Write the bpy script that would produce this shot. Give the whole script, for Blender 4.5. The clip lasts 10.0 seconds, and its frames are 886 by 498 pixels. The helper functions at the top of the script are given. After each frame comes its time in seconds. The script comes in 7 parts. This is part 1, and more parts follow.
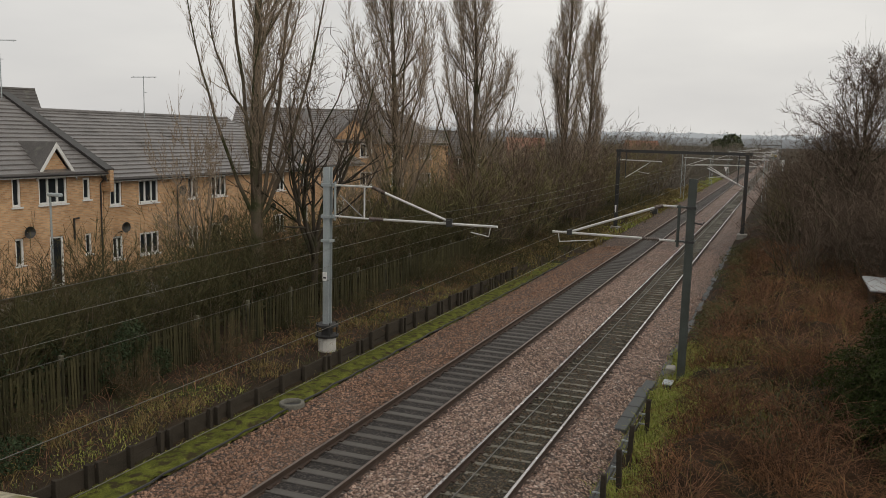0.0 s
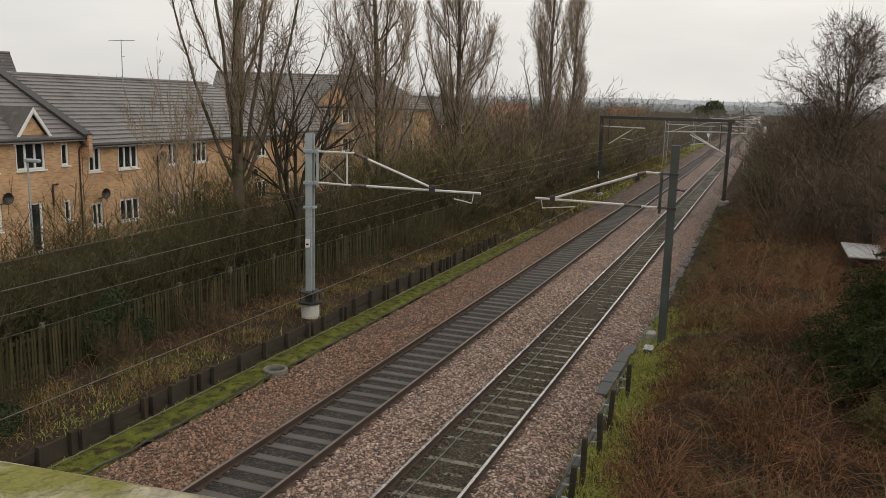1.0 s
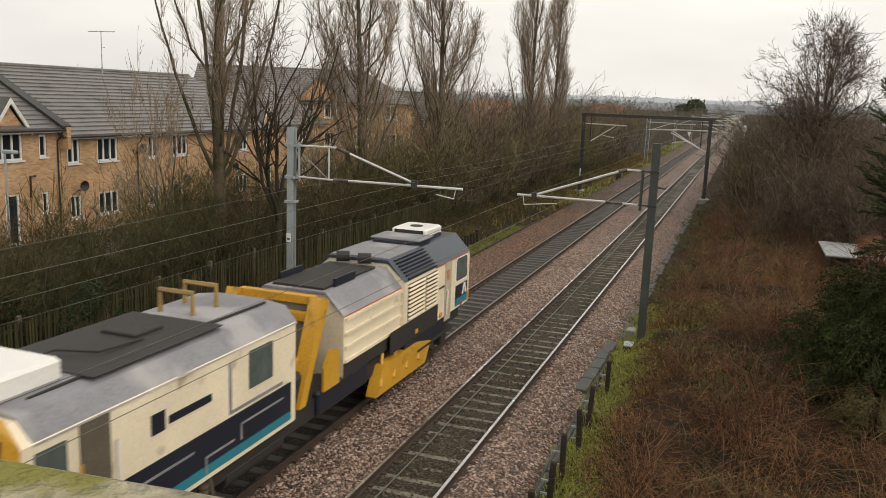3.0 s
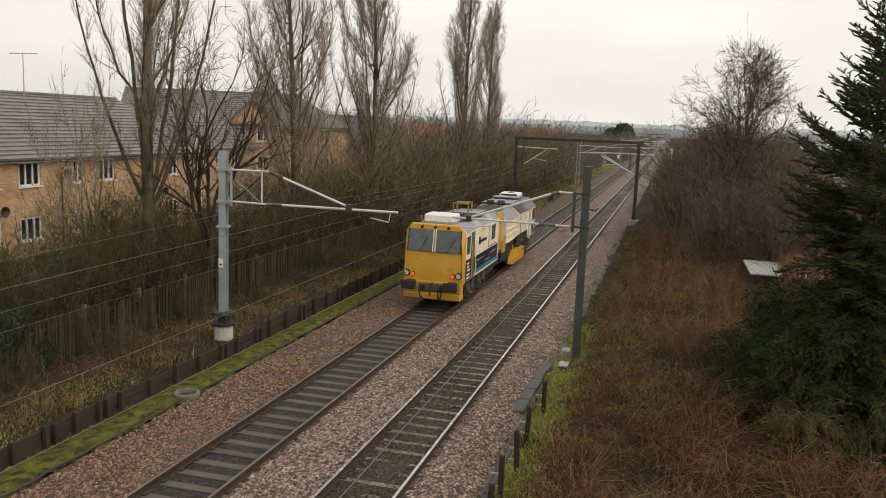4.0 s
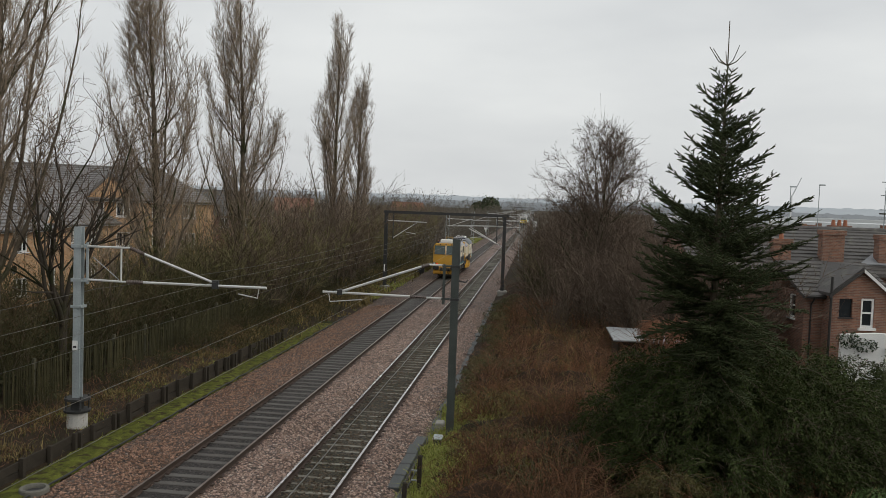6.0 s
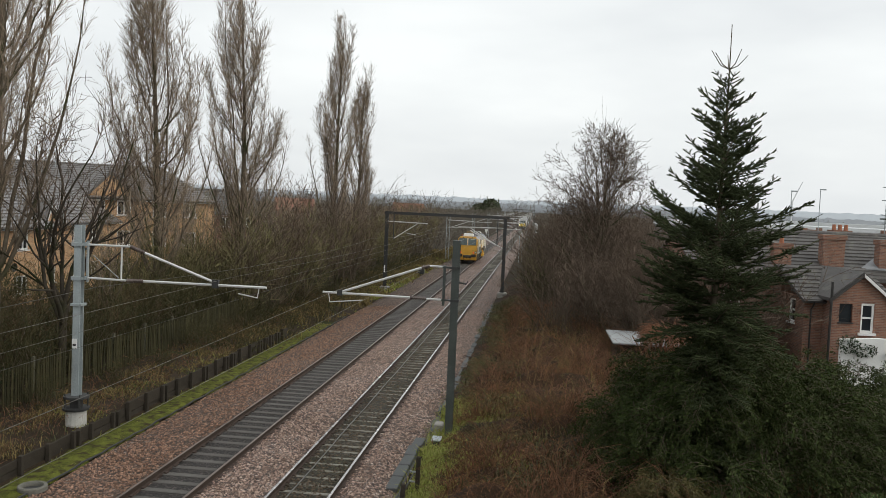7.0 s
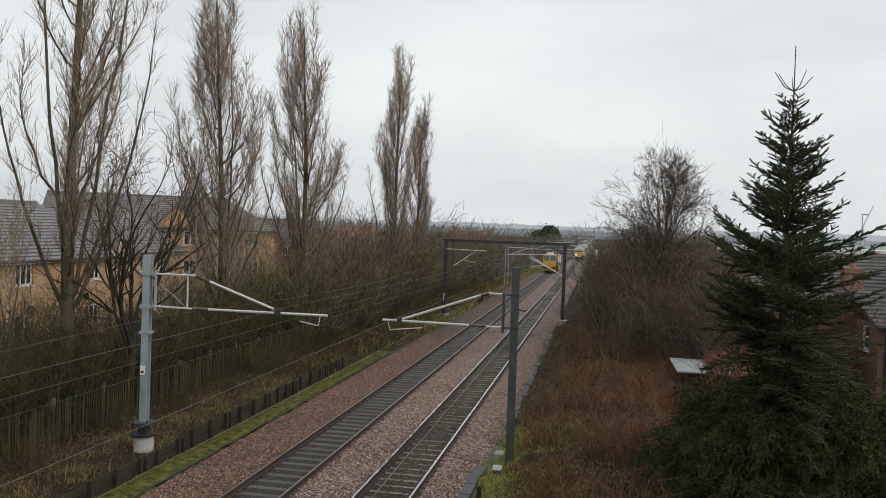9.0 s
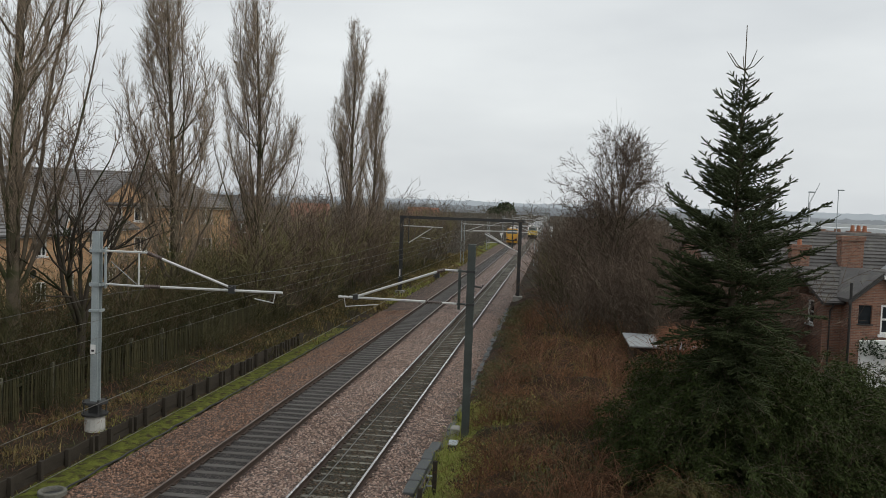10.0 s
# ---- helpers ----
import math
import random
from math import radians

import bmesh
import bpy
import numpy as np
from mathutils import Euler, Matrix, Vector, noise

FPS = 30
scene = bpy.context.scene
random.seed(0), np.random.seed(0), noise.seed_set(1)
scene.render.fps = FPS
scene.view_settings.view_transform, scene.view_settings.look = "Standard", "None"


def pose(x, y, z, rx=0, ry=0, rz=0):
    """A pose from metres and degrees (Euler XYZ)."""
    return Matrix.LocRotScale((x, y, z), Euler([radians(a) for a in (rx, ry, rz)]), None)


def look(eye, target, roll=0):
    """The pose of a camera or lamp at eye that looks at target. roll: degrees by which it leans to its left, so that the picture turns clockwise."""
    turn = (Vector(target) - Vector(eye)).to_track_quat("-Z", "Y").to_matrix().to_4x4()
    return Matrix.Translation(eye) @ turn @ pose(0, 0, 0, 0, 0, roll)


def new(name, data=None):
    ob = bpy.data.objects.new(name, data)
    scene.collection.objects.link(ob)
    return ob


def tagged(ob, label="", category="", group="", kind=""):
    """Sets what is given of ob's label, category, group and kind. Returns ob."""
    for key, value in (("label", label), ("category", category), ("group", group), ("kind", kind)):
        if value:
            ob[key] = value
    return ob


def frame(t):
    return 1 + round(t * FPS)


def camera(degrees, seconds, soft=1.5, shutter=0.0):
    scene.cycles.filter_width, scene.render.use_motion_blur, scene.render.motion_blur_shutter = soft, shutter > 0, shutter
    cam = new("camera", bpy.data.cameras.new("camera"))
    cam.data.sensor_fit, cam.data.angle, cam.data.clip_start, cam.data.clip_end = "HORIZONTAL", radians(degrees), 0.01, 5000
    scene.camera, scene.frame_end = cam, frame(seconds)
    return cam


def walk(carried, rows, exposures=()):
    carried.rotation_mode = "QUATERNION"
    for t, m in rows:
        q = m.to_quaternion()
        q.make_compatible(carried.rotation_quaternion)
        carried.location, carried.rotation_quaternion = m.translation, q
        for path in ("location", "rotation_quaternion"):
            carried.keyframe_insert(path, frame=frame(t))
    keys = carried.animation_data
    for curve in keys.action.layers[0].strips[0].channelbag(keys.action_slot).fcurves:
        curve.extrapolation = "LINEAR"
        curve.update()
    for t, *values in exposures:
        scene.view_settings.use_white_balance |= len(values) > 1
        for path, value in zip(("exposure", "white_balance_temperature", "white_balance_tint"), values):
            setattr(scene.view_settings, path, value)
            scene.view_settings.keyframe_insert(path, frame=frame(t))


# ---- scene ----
# The camera is carried by hand on the footway of a bridge over the line and only turns.
# X to the right, Y along the line, z = 0 at the top of the rails.
EYE = (0.0, 0.0, 7.41)
AIMS = [  # seconds, degrees to the left of the line, degrees up, degrees of lean
    (0, 22.31, -7.82, 1.39),
    (0.5, 21.63, -9.34, 1.68),
    (1, 21.06, -10.11, 1.56),
    (1.5, 20.38, -10.31, 1.77),
    (2, 19.97, -9.74, 2.12),
    (2.5, 19.84, -10.00, 2.19),
    (2.7, 19.83, -10.38, 2.20),
    (3.8, 17.41, -9.67, 2.41),
    (4, 15.28, -8.59, 2.25),
    (4.5, 10.67, -6.10, 1.51),
    (5, 7.72, -4.24, 1.87),
    (5.5, 6.49, -3.34, 1.97),
    (5.7, 6.45, -3.14, 1.97),
    (6.8, 6.66, -3.32, 2.55),
    (7, 6.54, -3.08, 2.55),
    (7.5, 9.08, -2.07, 3.01),
    (8, 12.68, -2.15, 3.14),
    (8.5, 12.39, -1.11, 2.03),
    (9, 10.71, -1.34, 2.01),
    (9.5, 9.41, -1.53, 2.68),
    (10, 7.60, -2.85, 2.09),
]


def aim(yaw, pitch, roll):
    y, p = radians(yaw), radians(pitch)
    way = Vector((-math.sin(y) * math.cos(p), math.cos(y) * math.cos(p), math.sin(p)))
    return look(EYE, Vector(EYE) + way * 10, roll)


cam = camera(56.48, 10.0, soft=0.6, shutter=0.1)
walk(cam, [(t, aim(yaw, pitch, roll)) for t, yaw, pitch, roll in AIMS],
     exposures=[(0.0, 0.17, 6900, 9), (1.0, 0.36, 7000, 9), (2.0, 0.56, 7150, 9), (2.5, 0.58, 7200, 9), (4.0, 0.54, 7150, 9), (4.5, 0.47, 7050, 8), (5.0, 0.20, 6750, 7), (5.5, 0.05, 6550, 7),
                (7.0, 0.52, 6450, 6), (7.5, 0.42, 6400, 6), (8.0, 0.36, 6400, 6), (8.5, 0.40, 6400, 6), (10.0, 0.24, 6350, 6)])



# ---- world and light: a bright overcast winter sky ----
world = bpy.data.worlds.new("overcast_sky")
scene.world = world
world.use_nodes = True
wn, wl = world.node_tree.nodes, world.node_tree.links
wn.clear()
w_out, w_bg = wn.new("ShaderNodeOutputWorld"), wn.new("ShaderNodeBackground")
w_sky = wn.new("ShaderNodeTexSky")
w_sky.sky_type, w_sky.sun_disc = "NISHITA", False
w_sky.sun_elevation, w_sky.sun_rotation = radians(37), radians(109)
w_sky.air_density, w_sky.dust_density = 1.0, 5.0
w_co, w_map, w_noise, w_ramp = (wn.new("ShaderNodeTexCoord"), wn.new("ShaderNodeMapping"),
                                wn.new("ShaderNodeTexNoise"), wn.new("ShaderNodeValToRGB"))
w_map.inputs["Scale"].default_value = (1.0, 1.0, 3.5)
w_noise.inputs["Scale"].default_value, w_noise.inputs["Detail"].default_value = 1.7, 5.0
w_ramp.color_ramp.elements[0].position, w_ramp.color_ramp.elements[0].color = 0.3, (4.9, 4.97, 5.2, 1)
w_ramp.color_ramp.elements[1].position, w_ramp.color_ramp.elements[1].color = 0.72, (6.95, 6.95, 7.0, 1)
w_mix = wn.new("ShaderNodeMixRGB")
w_mix.inputs[0].default_value = 0.94
wl.new(w_co.outputs["Generated"], w_map.inputs["Vector"])
wl.new(w_map.outputs["Vector"], w_noise.inputs["Vector"])
wl.new(w_noise.outputs["Fac"], w_ramp.inputs["Fac"])
wl.new(w_sky.outputs["Color"], w_mix.inputs[1])
wl.new(w_ramp.outputs["Color"], w_mix.inputs[2])
wl.new(w_mix.outputs["Color"], w_bg.inputs["Color"])
w_bg.inputs["Strength"].default_value = 0.105
wl.new(w_bg.outputs["Background"], w_out.inputs["Surface"])

sun_data = bpy.data.lights.new("sun", "SUN")
sun_data.energy, sun_data.angle, sun_data.color = 1.0, radians(60), (1.0, 0.96, 0.9)
sun = new("sun", sun_data)
sun.matrix_world = look((52, -18, 42), (0, 0, 0))


# ---- materials ----
def mat(name, base, var=0.3, scale=3.0, fine=40.0, rough=0.8, bump=0.3, metal=0.0, rand=0.0, tint=None, patch=None, spec=0.5):
    """Base colour with a coarse and a fine variation, a bump and, if asked, a second colour in patches or by piece."""
    m = bpy.data.materials.new(name)
    m.use_nodes = True
    n, l = m.node_tree.nodes, m.node_tree.links
    b = n["Principled BSDF"]
    b.inputs["Metallic"].default_value = metal
    b.inputs["Specular IOR Level"].default_value = min(spec, 0.12) if rough >= 0.83 and not metal else spec
    co = n.new("ShaderNodeTexCoord")
    n1, n2 = n.new("ShaderNodeTexNoise"), n.new("ShaderNodeTexNoise")
    n1.inputs["Scale"].default_value, n1.inputs["Detail"].default_value = scale, 4
    n2.inputs["Scale"].default_value, n2.inputs["Detail"].default_value = fine, 3
    for t in (n1, n2):
        l.new(co.outputs["Object"], t.inputs["Vector"])
    add = n.new("ShaderNodeMath")
    add.operation = "MULTIPLY_ADD"
    add.inputs[1].default_value = 0.5
    half = n.new("ShaderNodeMath")
    half.operation = "MULTIPLY"
    half.inputs[1].default_value = 0.5
    l.new(n2.outputs["Fac"], half.inputs[0])
    l.new(n1.outputs["Fac"], add.inputs[0])
    l.new(half.outputs[0], add.inputs[2])
    ramp = n.new("ShaderNodeValToRGB")
    lo, hi = ramp.color_ramp.elements
    lo.position, hi.position = 0.3, 0.7
    lo.color = (*[c * (1 - var) for c in base], 1)
    hi.color = (*[min(1, c * (1 + var)) for c in base], 1)
    l.new(add.outputs[0], ramp.inputs["Fac"])
    out = ramp.outputs["Color"]
    if patch:
        n3, r3, mx = n.new("ShaderNodeTexNoise"), n.new("ShaderNodeValToRGB"), n.new("ShaderNodeMixRGB")
        n3.inputs["Scale"].default_value, n3.inputs["Detail"].default_value = patch[1], 5
        l.new(co.outputs["Object"], n3.inputs["Vector"])
        r3.color_ramp.elements[0].position, r3.color_ramp.elements[1].position = patch[2], patch[2] + 0.12
        l.new(n3.outputs["Fac"], r3.inputs["Fac"])
        l.new(r3.outputs["Color"], mx.inputs[0])
        l.new(out, mx.inputs[1])
        mx.inputs[2].default_value = (*patch[0], 1)
        out = mx.outputs["Color"]
    if rand:
        geo, mx = n.new("ShaderNodeNewGeometry"), n.new("ShaderNodeMixRGB")
        obi, sm = n.new("ShaderNodeObjectInfo"), n.new("ShaderNodeMath")
        sm.operation = "ADD"
        fr = n.new("ShaderNodeMath")
        fr.operation = "FRACT"
        l.new(geo.outputs["Random Per Island"], sm.inputs[0])
        l.new(obi.outputs["Random"], sm.inputs[1])
        l.new(sm.outputs[0], fr.inputs[0])
        sc = n.new("ShaderNodeMath")
        sc.operation = "MULTIPLY"
        sc.inputs[1].default_value = rand
        l.new(fr.outputs[0], sc.inputs[0])
        l.new(sc.outputs[0], mx.inputs[0])
        l.new(out, mx.inputs[1])
        mx.inputs[2].default_value = (*(tint or [c * 0.4 for c in base]), 1)
        out = mx.outputs["Color"]
    l.new(out, b.inputs["Base Color"])
    rr = n.new("ShaderNodeMapRange")
    rr.inputs["To Min"].default_value, rr.inputs["To Max"].default_value = max(0.03, rough - 0.12), min(1, rough + 0.12)
    l.new(n1.outputs["Fac"], rr.inputs["Value"])
    l.new(rr.outputs["Result"], b.inputs["Roughness"])
    if bump:
        bp = n.new("ShaderNodeBump")
        bp.inputs["Strength"].default_value, bp.inputs["Distance"].default_value = bump, 0.02
        l.new(n2.outputs["Fac"], bp.inputs["Height"])
        l.new(bp.outputs["Normal"], b.inputs["Normal"])
    return m


def stone_mat(name, cols, size, rough=0.85, patch=None):
    """Loose stones: one colour a cell, shade painted into the gaps between, relief from the cells."""
    m = bpy.data.materials.new(name)
    m.use_nodes = True
    n, l = m.node_tree.nodes, m.node_tree.links
    b = n["Principled BSDF"]
    b.inputs["Roughness"].default_value = rough
    b.inputs["Specular IOR Level"].default_value = 0.45
    co, v, d = n.new("ShaderNodeTexCoord"), n.new("ShaderNodeTexVoronoi"), n.new("ShaderNodeTexVoronoi")
    d.feature = "DISTANCE_TO_EDGE"
    for t in (v, d):
        t.inputs["Scale"].default_value = 1 / size
        l.new(co.outputs["Object"], t.inputs["Vector"])
    sep, ramp = n.new("ShaderNodeSeparateColor"), n.new("ShaderNodeValToRGB")
    l.new(v.outputs["Color"], sep.inputs["Color"])
    l.new(sep.outputs["Red"], ramp.inputs["Fac"])
    for i, c in enumerate(cols):
        e = ramp.color_ramp.elements[i] if i < 2 else ramp.color_ramp.elements.new(1)
        e.color = (*c, 1)
    for i, e in enumerate(ramp.color_ramp.elements):
        e.position = i / (len(cols) - 1)
    # cell edges multiplied towards black for the shade between stones
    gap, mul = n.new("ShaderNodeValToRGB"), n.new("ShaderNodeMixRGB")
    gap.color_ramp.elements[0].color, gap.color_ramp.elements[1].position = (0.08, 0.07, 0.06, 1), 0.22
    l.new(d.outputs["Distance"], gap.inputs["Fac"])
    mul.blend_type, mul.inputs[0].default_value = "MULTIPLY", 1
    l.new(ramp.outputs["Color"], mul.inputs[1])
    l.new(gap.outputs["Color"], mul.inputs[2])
    out = mul.outputs["Color"]
    n1, r1, mx = n.new("ShaderNodeTexNoise"), n.new("ShaderNodeValToRGB"), n.new("ShaderNodeMixRGB")
    n1.inputs["Scale"].default_value, n1.inputs["Detail"].default_value = 0.5, 6
    l.new(co.outputs["Object"], n1.inputs["Vector"])
    r1.color_ramp.elements[0].position, r1.color_ramp.elements[1].position = 0.45, 0.7
    l.new(n1.outputs["Fac"], r1.inputs["Fac"])
    l.new(r1.outputs["Color"], mx.inputs[0])
    l.new(out, mx.inputs[1])
    mx.blend_type = "MULTIPLY"
    mx.inputs[2].default_value = (*(patch or (0.78, 0.70, 0.62)), 1)
    l.new(mx.outputs["Color"], b.inputs["Base Color"])
    bp = n.new("ShaderNodeBump")
    bp.inputs["Strength"].default_value, bp.inputs["Distance"].default_value = 0.9, size * 0.6
    l.new(d.outputs["Distance"], bp.inputs["Height"])
    l.new(bp.outputs["Normal"], b.inputs["Normal"])
    return m


def brick_mat(name, c1, c2, mortar):
    """Brickwork at its real size, for walls too far off to tell the bricks apart; the wall's own x and z give the courses."""
    m = bpy.data.materials.new(name)
    m.use_nodes = True
    n, l = m.node_tree.nodes, m.node_tree.links
    b = n["Principled BSDF"]
    b.inputs["Roughness"].default_value = 0.9
    co, sx, ad, cb, br = (n.new("ShaderNodeTexCoord"), n.new("ShaderNodeSeparateXYZ"), n.new("ShaderNodeMath"),
                          n.new("ShaderNodeCombineXYZ"), n.new("ShaderNodeTexBrick"))
    l.new(co.outputs["Object"], sx.inputs[0])
    l.new(sx.outputs["X"], ad.inputs[0])
    l.new(sx.outputs["Y"], ad.inputs[1])
    l.new(ad.outputs[0], cb.inputs["X"])
    l.new(sx.outputs["Z"], cb.inputs["Y"])
    l.new(cb.outputs[0], br.inputs["Vector"])
    br.inputs["Scale"].default_value, br.inputs["Mortar Size"].default_value = 1.0, 0.008
    br.inputs["Brick Width"].default_value, br.inputs["Row Height"].default_value = 0.225, 0.075
    br.inputs["Color1"].default_value, br.inputs["Color2"].default_value = (*c1, 1), (*c2, 1)
    br.inputs["Mortar"].default_value = (*mortar, 1)
    n1, r1, mx = n.new("ShaderNodeTexNoise"), n.new("ShaderNodeValToRGB"), n.new("ShaderNodeMixRGB")
    n1.inputs["Scale"].default_value, n1.inputs["Detail"].default_value = 0.8, 6
    l.new(co.outputs["Object"], n1.inputs["Vector"])
    r1.color_ramp.elements[0].position, r1.color_ramp.elements[1].position = 0.4, 0.75
    l.new(n1.outputs["Fac"], r1.inputs["Fac"])
    l.new(r1.outputs["Color"], mx.inputs[0])
    mx.blend_type, mx.inputs[2].default_value = "MULTIPLY", (0.72, 0.68, 0.62, 1)
    l.new(br.outputs["Color"], mx.inputs[1])
    l.new(mx.outputs["Color"], b.inputs["Base Color"])
    bp = n.new("ShaderNodeBump")
    bp.inputs["Strength"].default_value, bp.inputs["Distance"].default_value = 0.4, 0.01
    l.new(br.outputs["Fac"], bp.inputs["Height"])
    bp.invert = True
    l.new(bp.outputs["Normal"], b.inputs["Normal"])
    return m


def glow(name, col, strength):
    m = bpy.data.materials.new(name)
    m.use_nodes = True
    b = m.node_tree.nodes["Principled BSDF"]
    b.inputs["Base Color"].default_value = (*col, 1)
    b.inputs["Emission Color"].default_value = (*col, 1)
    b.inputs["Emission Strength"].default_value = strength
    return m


M_GROUND = mat("soil_and_litter", (0.036, 0.026, 0.017), 0.65, 0.6, 26, 0.95, 0.9, patch=((0.034, 0.04, 0.013), 0.35, 0.56))
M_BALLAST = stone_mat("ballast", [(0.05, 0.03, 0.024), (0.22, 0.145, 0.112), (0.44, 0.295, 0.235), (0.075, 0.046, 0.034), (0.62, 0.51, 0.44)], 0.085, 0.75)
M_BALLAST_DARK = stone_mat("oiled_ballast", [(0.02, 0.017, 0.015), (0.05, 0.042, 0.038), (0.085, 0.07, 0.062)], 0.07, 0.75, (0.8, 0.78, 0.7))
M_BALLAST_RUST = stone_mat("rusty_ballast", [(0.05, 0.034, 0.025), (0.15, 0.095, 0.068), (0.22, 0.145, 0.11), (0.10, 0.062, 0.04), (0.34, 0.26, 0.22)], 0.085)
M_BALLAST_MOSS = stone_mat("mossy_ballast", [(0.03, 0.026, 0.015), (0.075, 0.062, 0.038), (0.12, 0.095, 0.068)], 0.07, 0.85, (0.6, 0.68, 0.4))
M_STONE = mat("broken_stone", (0.50, 0.375, 0.31), 0.35, 9, 60, 0.85, 0.3, rand=0.85, tint=(0.08, 0.05, 0.04))
M_SLEEPER = mat("stained_concrete", (0.078, 0.07, 0.062), 0.35, 4, 60, 0.75, 0.4, rand=0.35, tint=(0.13, 0.125, 0.115))
M_SLEEPER_PALE = mat("weathered_concrete", (0.20, 0.19, 0.155), 0.5, 3.5, 40, 0.75, 0.5, rand=0.55, tint=(0.085, 0.075, 0.055), patch=((0.07, 0.058, 0.04), 2.2, 0.56))
M_RAIL = mat("rusty_rail_side", (0.045, 0.028, 0.02), 0.4, 3, 50, 0.8, 0.3)
M_RAILTOP = mat("polished_rail_head", (0.62, 0.60, 0.58), 0.2, 2, 50, 0.25, 0.1, metal=1.0)
M_RAILTOP_DULL = mat("dull_rail_head", (0.30, 0.25, 0.22), 0.2, 2, 50, 0.42, 0.1, metal=1.0)
M_GALV = mat("galvanised_steel", (0.36, 0.40, 0.41), 0.2, 2.0, 30, 0.5, 0.1, metal=0.35)
M_GREENSTEEL = mat("dark_painted_steel", (0.058, 0.068, 0.062), 0.4, 2.0, 30, 0.5, 0.15)
M_BLACKSTEEL = mat("blackened_steel", (0.035, 0.035, 0.035), 0.4, 3, 30, 0.6, 0.2)
M_PALETUBE = mat("pale_zinc_tube", (0.62, 0.62, 0.60), 0.15, 3, 30, 0.4, 0.05, metal=0.2)
M_CONCRETE = mat("grey_concrete", (0.30, 0.29, 0.265), 0.3, 2.5, 30, 0.85, 0.4, patch=((0.12, 0.12, 0.07), 2.0, 0.6))
M_TROUGH = mat("trough_concrete", (0.075, 0.08, 0.08), 0.3, 3, 40, 0.7, 0.3)
M_WIRE = mat("copper_wire", (0.10, 0.095, 0.085), 0.1, 1, 10, 0.4, 0.0, metal=0.7)
M_WIREPALE = mat("bright_wire", (0.17, 0.165, 0.15), 0.1, 1, 10, 0.4, 0.0, metal=0.6)
M_PORCELAIN = mat("brown_porcelain", (0.10, 0.075, 0.065), 0.2, 4, 20, 0.25, 0.0)
M_BOARD = mat("tarred_boards", (0.04, 0.034, 0.027), 0.4, 2.5, 30, 0.85, 0.5, rand=0.4, tint=(0.06, 0.05, 0.04))
M_PALE_WOOD = mat("weathered_pales", (0.064, 0.057, 0.029), 0.4, 3, 30, 0.95, 0.4, rand=0.85, tint=(0.024, 0.024, 0.013))
M_POSTWOOD = mat("weathered_post", (0.10, 0.095, 0.068), 0.35, 3, 30, 0.9, 0.4)
M_MOSS = mat("moss_and_grass", (0.088, 0.096, 0.018), 0.8, 3.0, 30, 0.95, 1.0, patch=((0.040, 0.032, 0.015), 3.4, 0.50))
M_GRASS = mat("green_grass", (0.23, 0.275, 0.05), 0.4, 1.5, 20, 0.8, 0.0, rand=0.75, tint=(0.34, 0.31, 0.11), spec=0.2)
M_DEADGRASS = mat("dead_grass", (0.26, 0.20, 0.085), 0.4, 1.5, 20, 0.9, 0.0, rand=0.85, tint=(0.07, 0.05, 0.022))
M_BRAMBLE = mat("bramble_canes", (0.28, 0.15, 0.09), 0.45, 0.8, 20, 0.85, 0.0, rand=0.95, tint=(0.03, 0.02, 0.012))
# near-black tint on some stalks stands for the shade deep among them
M_BRACKEN = mat("dead_bracken", (0.30, 0.155, 0.082), 0.5, 0.5, 10, 0.9, 0.0, rand=0.95, tint=(0.028, 0.020, 0.011))
M_BRAMBLELEAF = mat("bramble_leaves", (0.075, 0.092, 0.034), 0.4, 1.0, 20, 0.7, 0.0, rand=0.7, tint=(0.12, 0.08, 0.04), spec=0.25)
M_BARK = mat("grey_brown_bark", (0.12, 0.098, 0.072), 0.4, 2.0, 25, 0.95, 0.6, patch=((0.045, 0.05, 0.022), 0.8, 0.5))
M_BARK_DARK = mat("dark_wet_bark", (0.055, 0.046, 0.036), 0.4, 2.0, 25, 0.9, 0.6, patch=((0.03, 0.034, 0.016), 0.8, 0.5))
M_TWIG = mat("poplar_twigs", (0.29, 0.23, 0.17), 0.3, 1.0, 10, 0.9, 0.0, rand=0.6, tint=(0.15, 0.115, 0.085))
M_TWIGDARK = mat("dark_twigs", (0.14, 0.105, 0.08), 0.3, 1.0, 10, 0.9, 0.0, rand=0.7, tint=(0.06, 0.045, 0.032))
M_HEDGE = mat("hedge_twigs", (0.085, 0.070, 0.036), 0.5, 0.8, 10, 0.9, 0.0, rand=0.85, tint=(0.036, 0.042, 0.016))
M_SHRUB = mat("scrub_twigs", (0.18, 0.145, 0.085), 0.4, 0.8, 10, 0.9, 0.0, rand=0.8, tint=(0.12, 0.125, 0.045))
M_SHRUBRED = mat("reddish_scrub_twigs", (0.125, 0.085, 0.05), 0.4, 0.8, 10, 0.9, 0.0, rand=0.8, tint=(0.045, 0.036, 0.02))
M_FIR = mat("fir_needles", (0.040, 0.050, 0.024), 0.4, 1.2, 25, 0.85, 0.0, rand=0.7, tint=(0.075, 0.092, 0.040), spec=0.2)
M_LAUREL = mat("evergreen_leaves", (0.024, 0.036, 0.011), 0.45, 1.2, 20, 0.85, 0.0, rand=0.85, tint=(0.062, 0.078, 0.024), spec=0.12)
M_OLIVELEAF = mat("olive_conifer_sprays", (0.085, 0.085, 0.028), 0.4, 1.2, 20, 0.8, 0.0, rand=0.7, tint=(0.12, 0.085, 0.035), spec=0.25)
